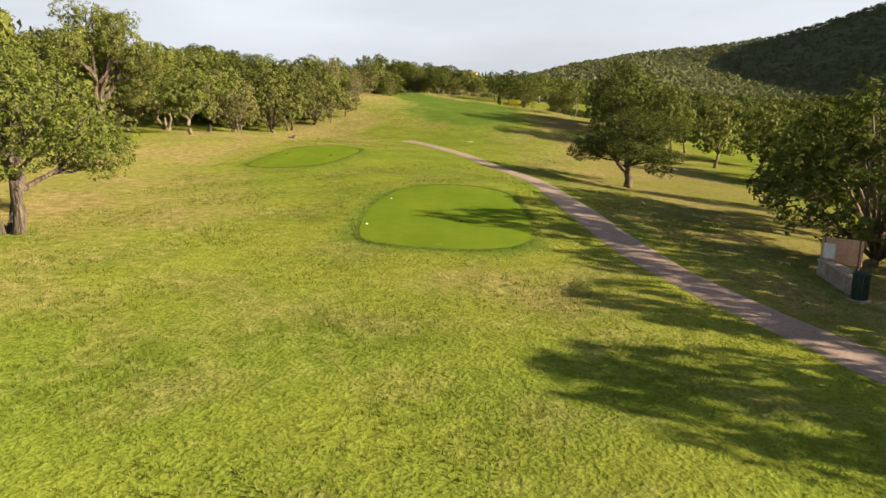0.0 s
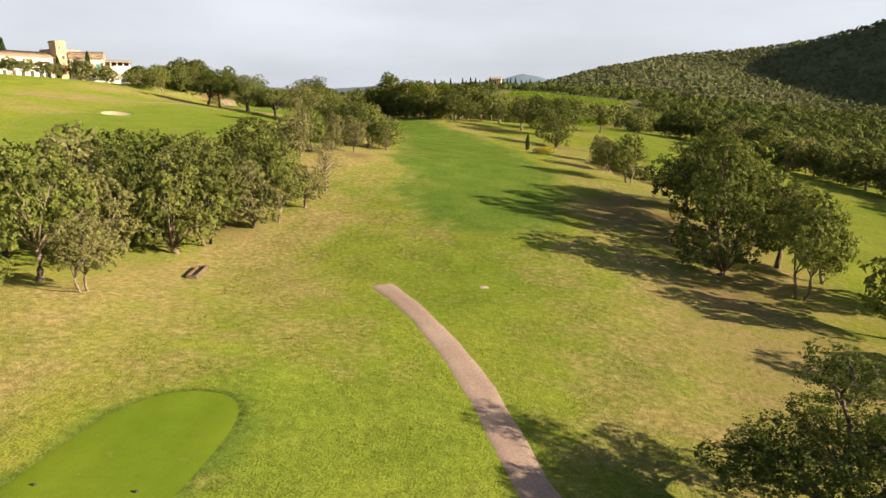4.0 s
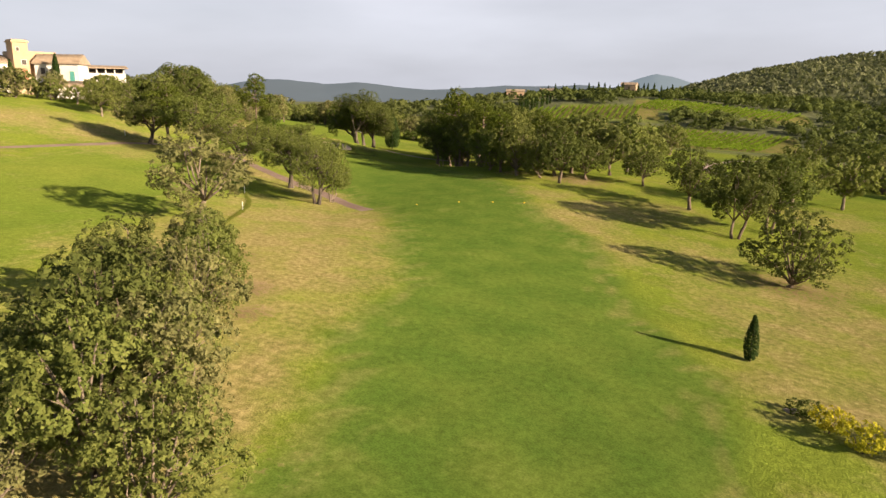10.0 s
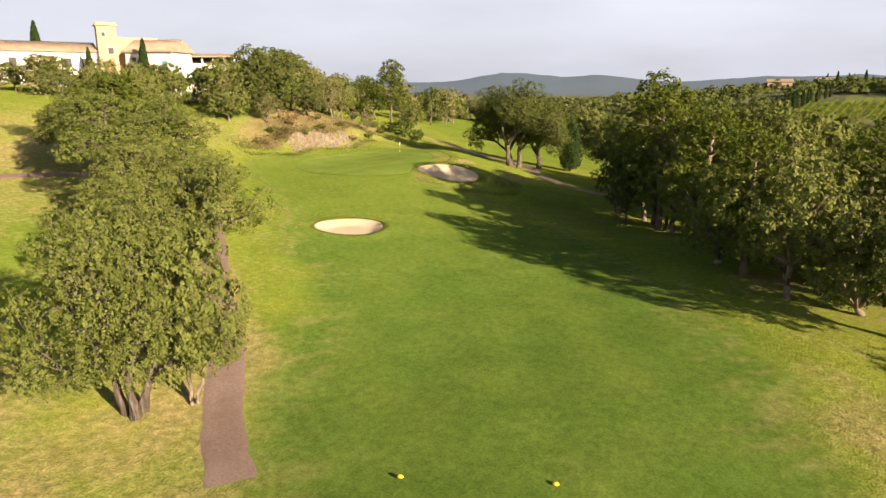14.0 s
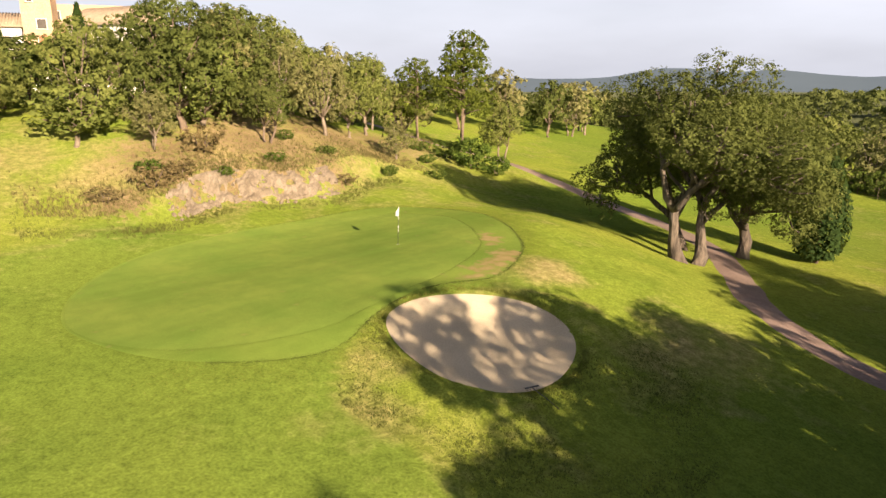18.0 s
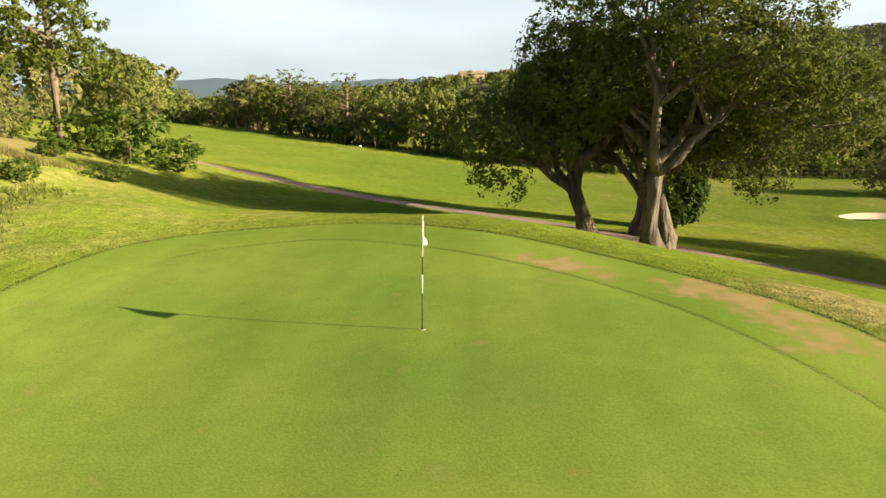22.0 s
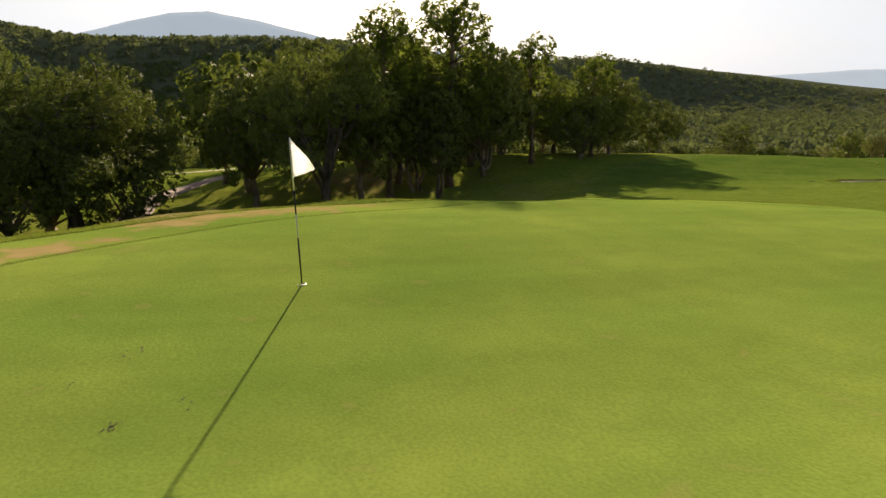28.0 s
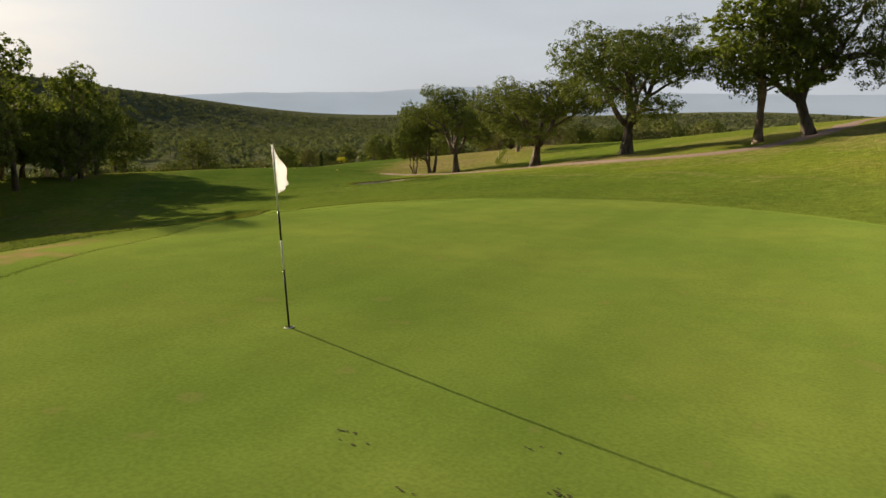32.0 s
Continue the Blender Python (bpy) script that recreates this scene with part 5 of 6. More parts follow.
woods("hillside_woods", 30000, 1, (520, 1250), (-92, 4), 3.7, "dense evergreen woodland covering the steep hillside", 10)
woods("hill_foot_woods", 3000, 6, (300, 520), (-92, 4), 5.4, "dark evergreen woodland at the foot of the hill", 70, M_THICKET)
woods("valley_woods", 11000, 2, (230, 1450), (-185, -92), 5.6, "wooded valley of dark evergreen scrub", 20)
woods("northern_woods", 5200, 3, (225, 760), (4, 62), 4.6, "distant mixed woodland beyond the fairways", 44, M_THICKET)
woods("near_valley_woods", 1900, 4, (112, 235), (-150, -50), 5.2, "band of evergreen scrub below the fairway", 120, M_THICKET)
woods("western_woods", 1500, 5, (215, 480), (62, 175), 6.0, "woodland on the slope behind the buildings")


# ---------------------------------------------------------------- surfaces
ground = build_ground()
green = tagged(sheet("putting_green", GREEN_LOOP, 0.028, 0.5, M_GREEN), "smooth close-mown putting green, bright yellow-green", "putting green", kind="structure")
# scorched patches along the collar, above the bunker
COLLAR_DRY = [(-61.6, 248.7, 0.6, 0.75), (-60.8, 248.1, 0.75, 0.9), (-60.0, 247.4, 0.7, 0.9), (-57.8, 246.5, 1.0, 1.0), (-57.4, 245.4, 1.15, 1.0), (-57.0, 244.2, 1.15, 1.0), (-56.7, 242.9, 1.0, 0.95), (-56.5, 241.7, 0.7, 0.8)]
collar = tagged(sheet("green_collar", COLLAR_LOOP, 0.018, 0.5, M_COLLAR, COLLAR_DRY, GREEN_LOOP), "collar of short grass with scorched brown patches", "collar", kind="structure")
for loop in (TEE_LOOP, TEE_LOOP_2):
    tagged(sheet("tee_box", loop, 0.016, 0.5, M_TEE), "raised tee box of fresh close-mown grass", "tee box", "tee boxes", "structure")
for b in BUNKERS:
    sand(b)
for p, half in zip(PATHS, (0.76, 0.85, 1.1, 1.2)):
    ribbon(p, half, "cart_path", M_PATH_RED if half in (0.85, 1.1) else M_PATH)


# ---------------------------------------------------------------- small things of the course
M_WHITE = surface("white_paint", (0.78, 0.78, 0.76), (0.72, 0.72, 0.70), 3.0, 0.4)
M_BLACK = surface("black_paint", (0.02, 0.02, 0.022), (0.035, 0.035, 0.035), 3.0, 0.4)
def cloth_material():
    m, t, b = plain("flag_cloth")
    col = mixed(t, grain(t, 6.0, 3), (0.86, 0.87, 0.90), (0.80, 0.81, 0.84))
    t.links.new(col, b.inputs["Base Color"])
    b.inputs["Roughness"].default_value = 0.8
    tr = t.nodes.new("ShaderNodeBsdfTranslucent")
    t.links.new(col, tr.inputs["Color"])
    mx = t.nodes.new("ShaderNodeMixShader")
    mx.inputs[0].default_value = 0.5
    t.links.new(b.outputs[0], mx.inputs[1])
    t.links.new(tr.outputs[0], mx.inputs[2])
    t.links.new(mx.outputs[0], t.nodes["Material Output"].inputs["Surface"])
    return m


M_CLOTH = cloth_material()
M_YELLOW = surface("yellow_paint", (0.78, 0.58, 0.03), (0.70, 0.50, 0.03), 5.0, 0.5)
M_ROCK = surface("rock", (0.150, 0.120, 0.084), (0.245, 0.205, 0.152), 1.3, 0.95, 8.0, 0.08)
M_STONE = surface("wall_stone", (0.30, 0.24, 0.19), (0.45, 0.38, 0.31), 2.2, 0.95, 12.0, 0.03)
M_WOOD = surface("weathered_wood", (0.105, 0.078, 0.05), (0.16, 0.122, 0.082), 3.0, 0.9, 20.0, 0.01)
M_GRASS_TALL = leaf_material("tall_grass", (0.128, 0.182, 0.024), (0.195, 0.218, 0.040), (0.21, 0.20, 0.058), 0.3)
M_BANK_GRASS = leaf_material("bank_grass", (0.085, 0.115, 0.025), (0.145, 0.155, 0.042), (0.17, 0.15, 0.055), 0.3)
M_STRAW = leaf_material("straw", (0.15, 0.122, 0.055), (0.225, 0.182, 0.088), (0.17, 0.15, 0.055), 0.3)
M_VINE = leaf_material("vine_leaf", (0.15, 0.26, 0.02), (0.22, 0.33, 0.03), (0.19, 0.29, 0.03), 0.45)


def at_ground(x, y, lift=0.0):
    return float(height(x, y)) + lift


def flagstick(x, y, tall, lean=(0.0, 0.0), scale=1.0, label="white flag on a black and white flagstick in the hole"):
    thing = new("flagstick")
    thing.matrix_basis = pose(x, y, at_ground(x, y, 0.035), lean[0], lean[1], 0)
    cuts = [(0.0, 0.69, M_BLACK), (0.69, 1.04, M_WHITE), (1.04, 1.38, M_BLACK), (1.38, 2.13, M_WHITE)]
    for lo, hi, mat in cuts:
        bm = bmesh.new()
        tube(bm, [(0, 0, lo * scale), (0, 0, hi * scale)], [0.012 * scale] * 2, 10)
        part("pole_section", bm, mat, thing)
    # hanging cloth: folded triangle
    bm = bmesh.new()
    rows = []
    way = Vector((math.cos(radians(-78)), math.sin(radians(-78)), 0))
    side = Vector((-way.y, way.x, 0))
    for i in range(9):
        s = i / 8
        ring = []
        for j in range(9):
            u = j / 8
            drop = 0.54 * s * (1 - 0.8 * u) + 0.36 * u
            out = 0.33 * u * (1 - 0.2 * abs(s - 0.7))
            fold = 0.045 * math.sin(u * 7.0 + s * 2.0) * u
            ring.append(bm.verts.new(way * (0.012 + out) * scale + side * fold * scale + Vector((0, 0, (2.11 - drop) * scale))))
        rows.append(ring)
    for r0, r1 in zip(rows, rows[1:]):
        for j in range(8):
            bm.faces.new((r0[j], r0[j + 1], r1[j + 1], r1[j])).smooth = True
    bmesh.ops.solidify(bm, geom=bm.faces[:], thickness=0.004)
    part("flag", bm, M_CLOTH, thing, "limp white cloth flag")
    # flat black disc stands for the shade down in the hole
    bm = bmesh.new()
    bmesh.ops.create_circle(bm, cap_ends=True, radius=0.056 * scale, segments=20, matrix=Matrix.Translation((0, 0, -0.006)))
    part("hole_cup", bm, M_BLACK, thing, "black disc for the shaded hole in the turf")
    bm = bmesh.new()
    for k in range(20):
        a0, a1 = 2 * math.pi * k / 20, 2 * math.pi * (k + 1) / 20
        q = [bm.verts.new((r * scale * math.cos(a), r * scale * math.sin(a), z)) for r, a, z in ((0.054, a0, 0.002), (0.054, a1, 0.002), (0.066, a1, -0.003), (0.066, a0, -0.003))]
        bm.faces.new(q)
    part("cup_rim", bm, M_WHITE, thing, "white rim of the hole")
    return tagged(thing, label, "flagstick", "flagsticks")


flagstick(-63.9, 243.8, 2.13, (-2.0, 1.2))


def marker(x, y, material, label, size=0.13):
    bm = bmesh.new()
    bmesh.ops.create_uvsphere(bm, u_segments=14, v_segments=8, radius=size)
    bmesh.ops.scale(bm, vec=(1.25, 0.9, 0.75), verts=bm.verts[:])
    for f in bm.faces:
        f.smooth = True
    ob = new("tee_marker", bpy.data.meshes.new("tee_marker"))
    bm.to_mesh(ob.data)
    bm.free()
    ob.data.materials.append(material)
    ob.matrix_basis = pose(x, y, at_ground(x, y, size * 0.62), 0, 0, 20)
    return tagged(ob, label, "tee marker", "tee markers")


for x, y in ((-20.0, 185.0), (-15.4, 187.1), (-11.5, 188.0), (-7.9, 189.0)):
    marker(x, y, M_YELLOW, "small yellow tee marker resting on dry grass", 0.09)
for x, y in ((-2.8, 20.6), (-2.4, 26.3)):
    marker(x, y, M_WHITE, "small pale tee marker on the mown tee", 0.04)
for x, y in ((-11.8, 45.2), (-8.6, 45.2), (0.8, 21.8)):
    marker(x, y, M_BLACK, "small dark tee marker on the mown tee", 0.06)


def rake(x, y, turn):
    thing = new("bunker_rake")
    thing.matrix_basis = pose(x, y, at_ground(x, y, 0.05), 0, 0, turn)
    bm = bmesh.new()
    tube(bm, [(0, 0, 0.08), (0.9, 0.02, 0.06), (1.7, 0, 0.03)], [0.016, 0.015, 0.014], 8)
    part("handle", bm, M_BLACK, thing)
    bm = bmesh.new()
    box(bm, (0.05, 0.55, 0.04), (0, 0, 0.07), 0, 0.008)
    part("head", bm, M_BLACK, thing)
    for k in range(9):
        bm = bmesh.new()
        tube(bm, [(0, -0.24 + 0.06 * k, 0.08), (0.03, -0.24 + 0.06 * k, 0.0)], [0.008, 0.004], 5)
        part("tine", bm, M_BLACK, thing)
    return tagged(thing, "black bunker rake lying at the sand's edge", "rake", "rakes")


rake(-48.9, 237.0, -20)
rake(-42.6, 212.4, 40)


def beam(x, y, turn):
    thing = new("drain_box")
    thing.matrix_basis = pose(x, y, at_ground(x, y, -0.04), 0, 0, turn)
    for k, (w, at) in enumerate((((2.7, 0.10, 0.34), (0, -0.3, 0)), ((2.7, 0.10, 0.34), (0, 0.3, 0)), ((0.10, 0.50, 0.34), (-1.3, 0, 0)), ((0.10, 0.50, 0.34), (1.3, 0, 0)))):
        bm = bmesh.new()
        box(bm, w, at, 0, 0.015)
        part("plank", bm, M_WOOD, thing)
    # bottom board in black, the shade between the planks put into its colour
    bm = bmesh.new()
    box(bm, (2.5, 0.5, 0.05), (0, 0, 0.1))
    part("bottom", bm, M_BLACK, thing, "bottom coloured black for the shade inside")
    return tagged(thing, "weathered wooden drain box sunk in dry grass", "drain box")


beam(-17.65, 71.5, 97)


def roadside_wall():
    wall = new("stone_wall")
    wall.matrix_basis = pose(12.65, 16.2, at_ground(12.65, 16.2, -0.05), 0, 0, 83) @ Matrix.Diagonal((0.72, 1, 1, 1))
    rng = random.Random(3)
    bm = bmesh.new()
    box(bm, (3.4, 0.36, 0.52), (0, 0, 0), 0, 0.02)
    part("core", bm, M_STONE, wall)
    for row in range(3):
        x = -1.66
        while x < 1.55:
            w = rng.uniform(0.22, 0.42)
            for side in (-1, 1):
                bm = bmesh.new()
                box(bm, (w - 0.03, 0.06, 0.15), (x + w / 2, side * 0.195, 0.02 + 0.17 * row), 0, 0.02)
                part("stone", bm, M_STONE, wall)
            x += w
    for k in range(6):
        bm = bmesh.new()
        box(bm, (0.56, 0.46, 0.07), (-1.45 + 0.58 * k, 0, 0.53), 0, 0.012)
        part("cap_stone", bm, M_STONE, wall)
    tagged(wall, "low dry-stone wall beside the cart path", "wall")
    board = new("course_board")
    board.matrix_basis = pose(13.15, 17.1, at_ground(13.15, 17.1), 0, 0, -38)
    for sx in (-0.5, 0.5):
        bm = bmesh.new()
        tube(bm, [(sx, 0, -0.2), (sx, 0, 1.35)], [0.04, 0.04], 8)
        part("post", bm, M_WOOD, board)
    bm = bmesh.new()
    box(bm, (1.2, 0.06, 0.85), (0, 0, 0.45), 0, 0.01)
    part("panel", bm, surface("board_panel", (0.52, 0.30, 0.18), (0.60, 0.38, 0.25), 2.0, 0.8), board, "faded orange-brown panel")
    bm = bmesh.new()
    box(bm, (0.34, 0.012, 0.5), (-0.35, -0.045, 0.62))
    part("notice", bm, M_WHITE, board, "white notice sheet")
    tagged(board, "faded brown course information board on posts", "sign")
    bin_ = new("litter_bin")
    bin_.matrix_basis = pose(12.25, 14.4, at_ground(12.25, 14.4), 0, 0, 28)
    green_ = surface("bin_green", (0.012, 0.035, 0.025), (0.02, 0.05, 0.035), 3.0, 0.5)
    bm = bmesh.new()
    box(bm, (0.46, 0.46, 0.10), (0, 0, -0.02), 0, 0.01)
    part("plinth", bm, M_STONE, bin_, "pale concrete plinth")
    for k in range(12):
        a = 2 * math.pi * k / 12
        bm = bmesh.new()
        box(bm, (0.10, 0.025, 0.72), (0.21 * math.cos(a), 0.21 * math.sin(a), 0.09), math.degrees(a) + 90, 0.006)
        part("slat", bm, green_, bin_)
    bm = bmesh.new()
    tube(bm, [(0, 0, 0.80), (0, 0, 0.86)], [0.26, 0.22], 16)
    part("lid", bm, green_, bin_)
    tagged(bin_, "dark green slatted litter bin on a plinth", "litter bin")


roadside_wall()


def stake(x, y, material, tall=0.9, label="short white boundary stake in long grass"):
    bm = bmesh.new()
    tube(bm, [(0, 0, -0.15), (0, 0, tall), (0, 0, tall + 0.05)], [0.035, 0.035, 0.012], 8)
    ob = new("boundary_stake", bpy.data.meshes.new("boundary_stake"))
    bm.to_mesh(ob.data)
    bm.free()
    ob.data.materials.append(material)
    ob.matrix_basis = pose(x, y, at_ground(x, y))
    tagged(ob, label, "stake", "stakes")


for x, y in ((-34.7, 171.3), (-40.4, 181.8), (-75.8, 206.6)):
    stake(x, y, M_WHITE)


# sprinkler cover by the path's end
def cover(x, y):
    thing = new("sprinkler_cover")
    thing.matrix_basis = pose(x, y, at_ground(x, y, -0.02), 0, 0, 15)
    bm = bmesh.new()
    box(bm, (0.55, 0.38, 0.09), (0, 0, 0), 0, 0.02)
    part("lid", bm, M_STONE, thing)
    bm = bmesh.new()
    box(bm, (0.64, 0.47, 0.05), (0, 0, 0), 0, 0.015)
    part("frame", bm, M_STONE, thing)
    tagged(thing, "pale concrete sprinkler cover in the grass", "cover", "sprinkler covers")


cover(2.1, 70.8)
cover(10.9, 143.2)


# ---------------------------------------------------------------- rock bank behind the green
def bank_x(y):
    return -78.0 - 0.10 * (y - 244) - 0.9 * math.sin(y * 0.45)


def rock_bank():
    bank = new("rock_bank")
    bank.matrix_basis = Matrix.Identity(4)
    bm = bmesh.new()
    rows = []
    ys = np.arange(231.5, 252.6, 0.2)
    for y in ys:
        fade = float(smooth(235.5, 239.5, y) * (1 - smooth(247.5, 252.5, y)))
        ring = []
        for j in range(17):
            s = j / 16
            x = bank_x(y) + 0.6 - 2.0 * s
            n = noise.noise((x * 1.1, y * 0.8, s * 3)) + 0.6 * noise.noise((x * 3, y * 2.6, 7 + s * 4)) + 0.7 * abs(noise.noise((x * 4, y * 3.4, 11 + s * 6))) - 0.15
            z = at_ground(x, y) + (0.30 * n + 0.10) * math.sin(math.pi * min(1, s * 0.95 + 0.03)) * fade - 0.10 * (1 - fade) - (0.12 if j in (0, 16) else 0)
            ring.append(bm.verts.new((x + 0.25 * n * fade, y, z)))
        rows.append(ring)
    for r0, r1 in zip(rows, rows[1:]):
        for j in range(16):
            bm.faces.new((r0[j], r0[j + 1], r1[j + 1], r1[j]))
    bmesh.ops.recalc_face_normals(bm, faces=bm.faces[:])
    part("rock_face", bm, M_ROCK, bank)
    rng = random.Random(9)
    protos = []
    for k in range(5):
        bm = bmesh.new()
        bmesh.ops.create_icosphere(bm, subdivisions=1, radius=0.5)
        for v in bm.verts:
            v.co *= 1 + 0.5 * noise.noise(v.co * 1.7 + Vector((k * 5, 0, 0)))
        me = bpy.data.meshes.new("rock")
        bm.to_mesh(me)
        bm.free()
        me.materials.append(M_ROCK)
        protos.append(me)
    for k in range(130):
        y = rng.uniform(236.5, 250)
        x = bank_x(y) + rng.uniform(-1.1, 0.75)
        ob = new("rock", rng.choice(protos))
        s = rng.uniform(0.12, 0.42)
        ob.parent = bank
        ob.matrix_basis = pose(x, y, at_ground(x, y, 0.02), rng.uniform(0, 360), rng.uniform(0, 360), rng.uniform(0, 360)) @ Matrix.Diagonal((s * 1.3, s, s * 0.75, 1))
    tagged(bank, "eroded pale rock bank with scrub and dry grass", "rock bank", kind="structure")


rock_bank()


# ---------------------------------------------------------------- grass that stands up
def tufts(name, places, tall, material, seed, label, blades=4, lean=0.5):
    """Long grass: bent blades, a few to a tuft, all in one mesh."""
    rng = np.random.default_rng(seed)
    p = np.repeat(np.asarray(places, float), blades, axis=0)
    n = len(p)
    p[:, :2] += rng.normal(size=(n, 2)) * 0.05
    z = height(p[:, 0], p[:, 1])
    a = rng.uniform(0, 2 * math.pi, n)
    h = tall * rng.uniform(0.5, 1.3, n)
    w = 0.012 + 0.02 * h
    way = np.stack([np.cos(a), np.sin(a)], 1)
    side = np.stack([-np.sin(a), np.cos(a)], 1)
    bx = np.concatenate([p[:, :2] - side * w[:, None], z[:, None] - 0.02], 1)
    cx = np.concatenate([p[:, :2] + side * w[:, None], z[:, None] - 0.02], 1)
    tx = np.concatenate([p[:, :2] + way * (h * lean)[:, None], (z + h)[:, None]], 1)
    co = np.stack([bx, cx, tx], 1).reshape(-1, 3).astype(np.float32)
    me = bpy.data.meshes.new(name)
    me.vertices.add(3 * n)
    me.vertices.foreach_set("co", co.ravel())
    me.loops.add(3 * n)
    me.polygons.add(n)
    me.loops.foreach_set("vertex_index", np.arange(3 * n, dtype=np.int32))
    me.polygons.foreach_set("loop_start", np.arange(0, 3 * n, 3, dtype=np.int32))
    me.materials.append(material)
    me.update(calc_edges=True)
    return tagged(new(name, me), label, "grass", kind="stuff")


g_rng = np.random.default_rng(17)
# foot and brow of the bank
yy = g_rng.uniform(228, 257, 5200)
xx = np.array([bank_x(v) for v in yy]) + np.where(g_rng.random(5200) < 0.62, g_rng.normal(1.15, 0.45, 5200), g_rng.normal(-1.5, 0.8, 5200))
tufts("bank_grass", np.stack([xx, yy], 1)[::2], 0.15, M_BANK_GRASS, 1, "tall unmown grass along the rock bank", 5)
yy = g_rng.uniform(229, 262, 6000)
xx = np.array([bank_x(v) for v in yy]) - 1.2 - np.abs(g_rng.normal(0.4, 2.6, 6000))
tufts("dry_bank_grass", np.stack([xx, yy], 1)[::2], 0.24, M_STRAW, 6, "dry straw-coloured grass on the bank", 4)
# ring of uncut grass just outside the collar
rim = np.array(grown(COLLAR_LOOP, 0.16))
k = g_rng.integers(0, len(rim), 9000)
f = g_rng.random(9000)[:, None]
ring_pts = rim[k] * (1 - f) + rim[(k + 1) % len(rim)] * f
nrm = ring_pts - ring_pts.mean(0)
nrm /= np.linalg.norm(nrm, axis=1)[:, None]
ring_pts = ring_pts + nrm * np.abs(g_rng.normal(0, 0.9, 9000))[:, None]
ring_pts = ring_pts[(ring_pts[:, 1] > 240) | (ring_pts[:, 0] > -57)]
keep = np.ones(len(ring_pts), bool)
for b in BUNKERS:
    keep &= ellipse_at(b, ring_pts[:, 0], ring_pts[:, 1]) > 1.02
tufts("collar_rough", ring_pts[keep], 0.03, M_GRASS_TALL, 2, "longer rough grass around the green's collar", 4)
# cut line between the collar and the rough, dark leaf colour standing for its shade
k = g_rng.integers(0, len(rim), 7000)
f = g_rng.random(7000)[:, None]
cut = np.array(COLLAR_LOOP)
cut = cut[k] * (1 - f) + cut[(k + 1) % len(cut)] * f
cut = cut[((cut[:, 1] > 241) | (cut[:, 0] > -56.5)) & (cut[:, 0] > -74)]
cut = cut + g_rng.normal(0, 0.05, cut.shape)
keep = np.ones(len(cut), bool)
for b in BUNKERS:
    keep &= ellipse_at(b, cut[:, 0], cut[:, 1]) > 1.02
tufts("collar_edge_grass", cut[keep], 0.03, M_OAK_DARK, 8, "uncut grass along the collar, darkened for the shade at the cut", 4)
# finer cut line where the collar meets the putting green
inner = np.array(grown(GREEN_LOOP, 0.05))
k = g_rng.integers(0, len(inner), 6000)
f = g_rng.random(6000)[:, None]
inner = inner[k] * (1 - f) + inner[(k + 1) % len(inner)] * f
inner = inner + g_rng.normal(0, 0.02, inner.shape)
inner = inner[(inner[:, 0] > -71) & ((inner[:, 1] > 238) | (inner[:, 0] > -58.5))]
tufts("green_edge_grass", inner, 0.022, M_OAK_DARK, 9, "thin dark cut edge of turf round the putting green", 4)
# bunker lips
lip = []
for b in BUNKERS[:2]:
    for q in range(2600):
        a, s = g_rng.uniform(0, 2 * math.pi), 1.03 + abs(g_rng.normal(0, 0.05))
        u, v = b[2] * s * math.cos(a), b[3] * s * math.sin(a)
        t0 = math.radians(b[4])
        lip.append((b[0] + u * math.cos(t0) - v * math.sin(t0), b[1] + u * math.sin(t0) + v * math.cos(t0)))
tufts("bunker_lip_grass", lip, 0.05, M_GRASS_TALL, 3, "ragged grass fringe overhanging the bunker edge", 4)
# the tongue of darker rough that holds the greenside bunker
tx, ty = g_rng.uniform(-57, -41, 16000), g_rng.uniform(230.5, 245, 16000)
keep = (np.hypot((tx + 49.2) / 6.9, (ty - 237.6) / 6.6) + 0.05 * np.sin(tx) < 1.0) & (ellipse_at(BUNKERS[0], tx, ty) > 1.05) & ~inside(grown(COLLAR_LOOP, 0.1), tx, ty)
tufts("bunker_rough", np.stack([tx, ty], 1)[keep], 0.05, M_BANK_GRASS, 10, "thicker dull rough around the greenside bunker", 4)
# rough of the opening stretch
n0 = 26000
px, py = g_rng.uniform(-15, 13, n0), g_rng.uniform(2, 40, n0)
ok = ~inside(grown(TEE_LOOP, 0.15), px, py) & ~inside(grown(TEE_LOOP_2, 0.15), px, py) & (along(PATHS[0], px, py)[0] > 1.05)
px, py = np.r_[px[ok], g_rng.uniform(-15, 10, 24000)], np.r_[py[ok], g_rng.uniform(40, 92, 24000)]
ok = ~inside(grown(TEE_LOOP_2, 0.15), px, py) & (along(PATHS[0], px, py)[0] > 1.05) & (along(*FAIRWAYS[0][:1], px, py)[0] > 6.5)
tufts("rough_grass", np.stack([px, py], 1)[ok], 0.055, M_GRASS_TALL, 4, "rough grass of uneven length before the tees", 3, 0.7)
# longer fringe round the tee decks
fringe = []
for loop in (TEE_LOOP, TEE_LOOP_2):
    c = np.array(grown(loop, 0.12))
    k = g_rng.integers(0, len(c), 1700)
    f = g_rng.random(1700)[:, None]
    fringe.append(c[k] * (1 - f) + c[(k + 1) % len(c)] * f + g_rng.normal(0, 0.12, (1700, 2)))
fringe = np.concatenate(fringe)
fringe = fringe[~inside(TEE_LOOP, fringe[:, 0], fringe[:, 1]) & ~inside(TEE_LOOP_2, fringe[:, 0], fringe[:, 1])]
tufts("tee_fringe_grass", fringe, 0.035, M_SHRUB, 9, "dark fringe of longer grass around the tees", 4)
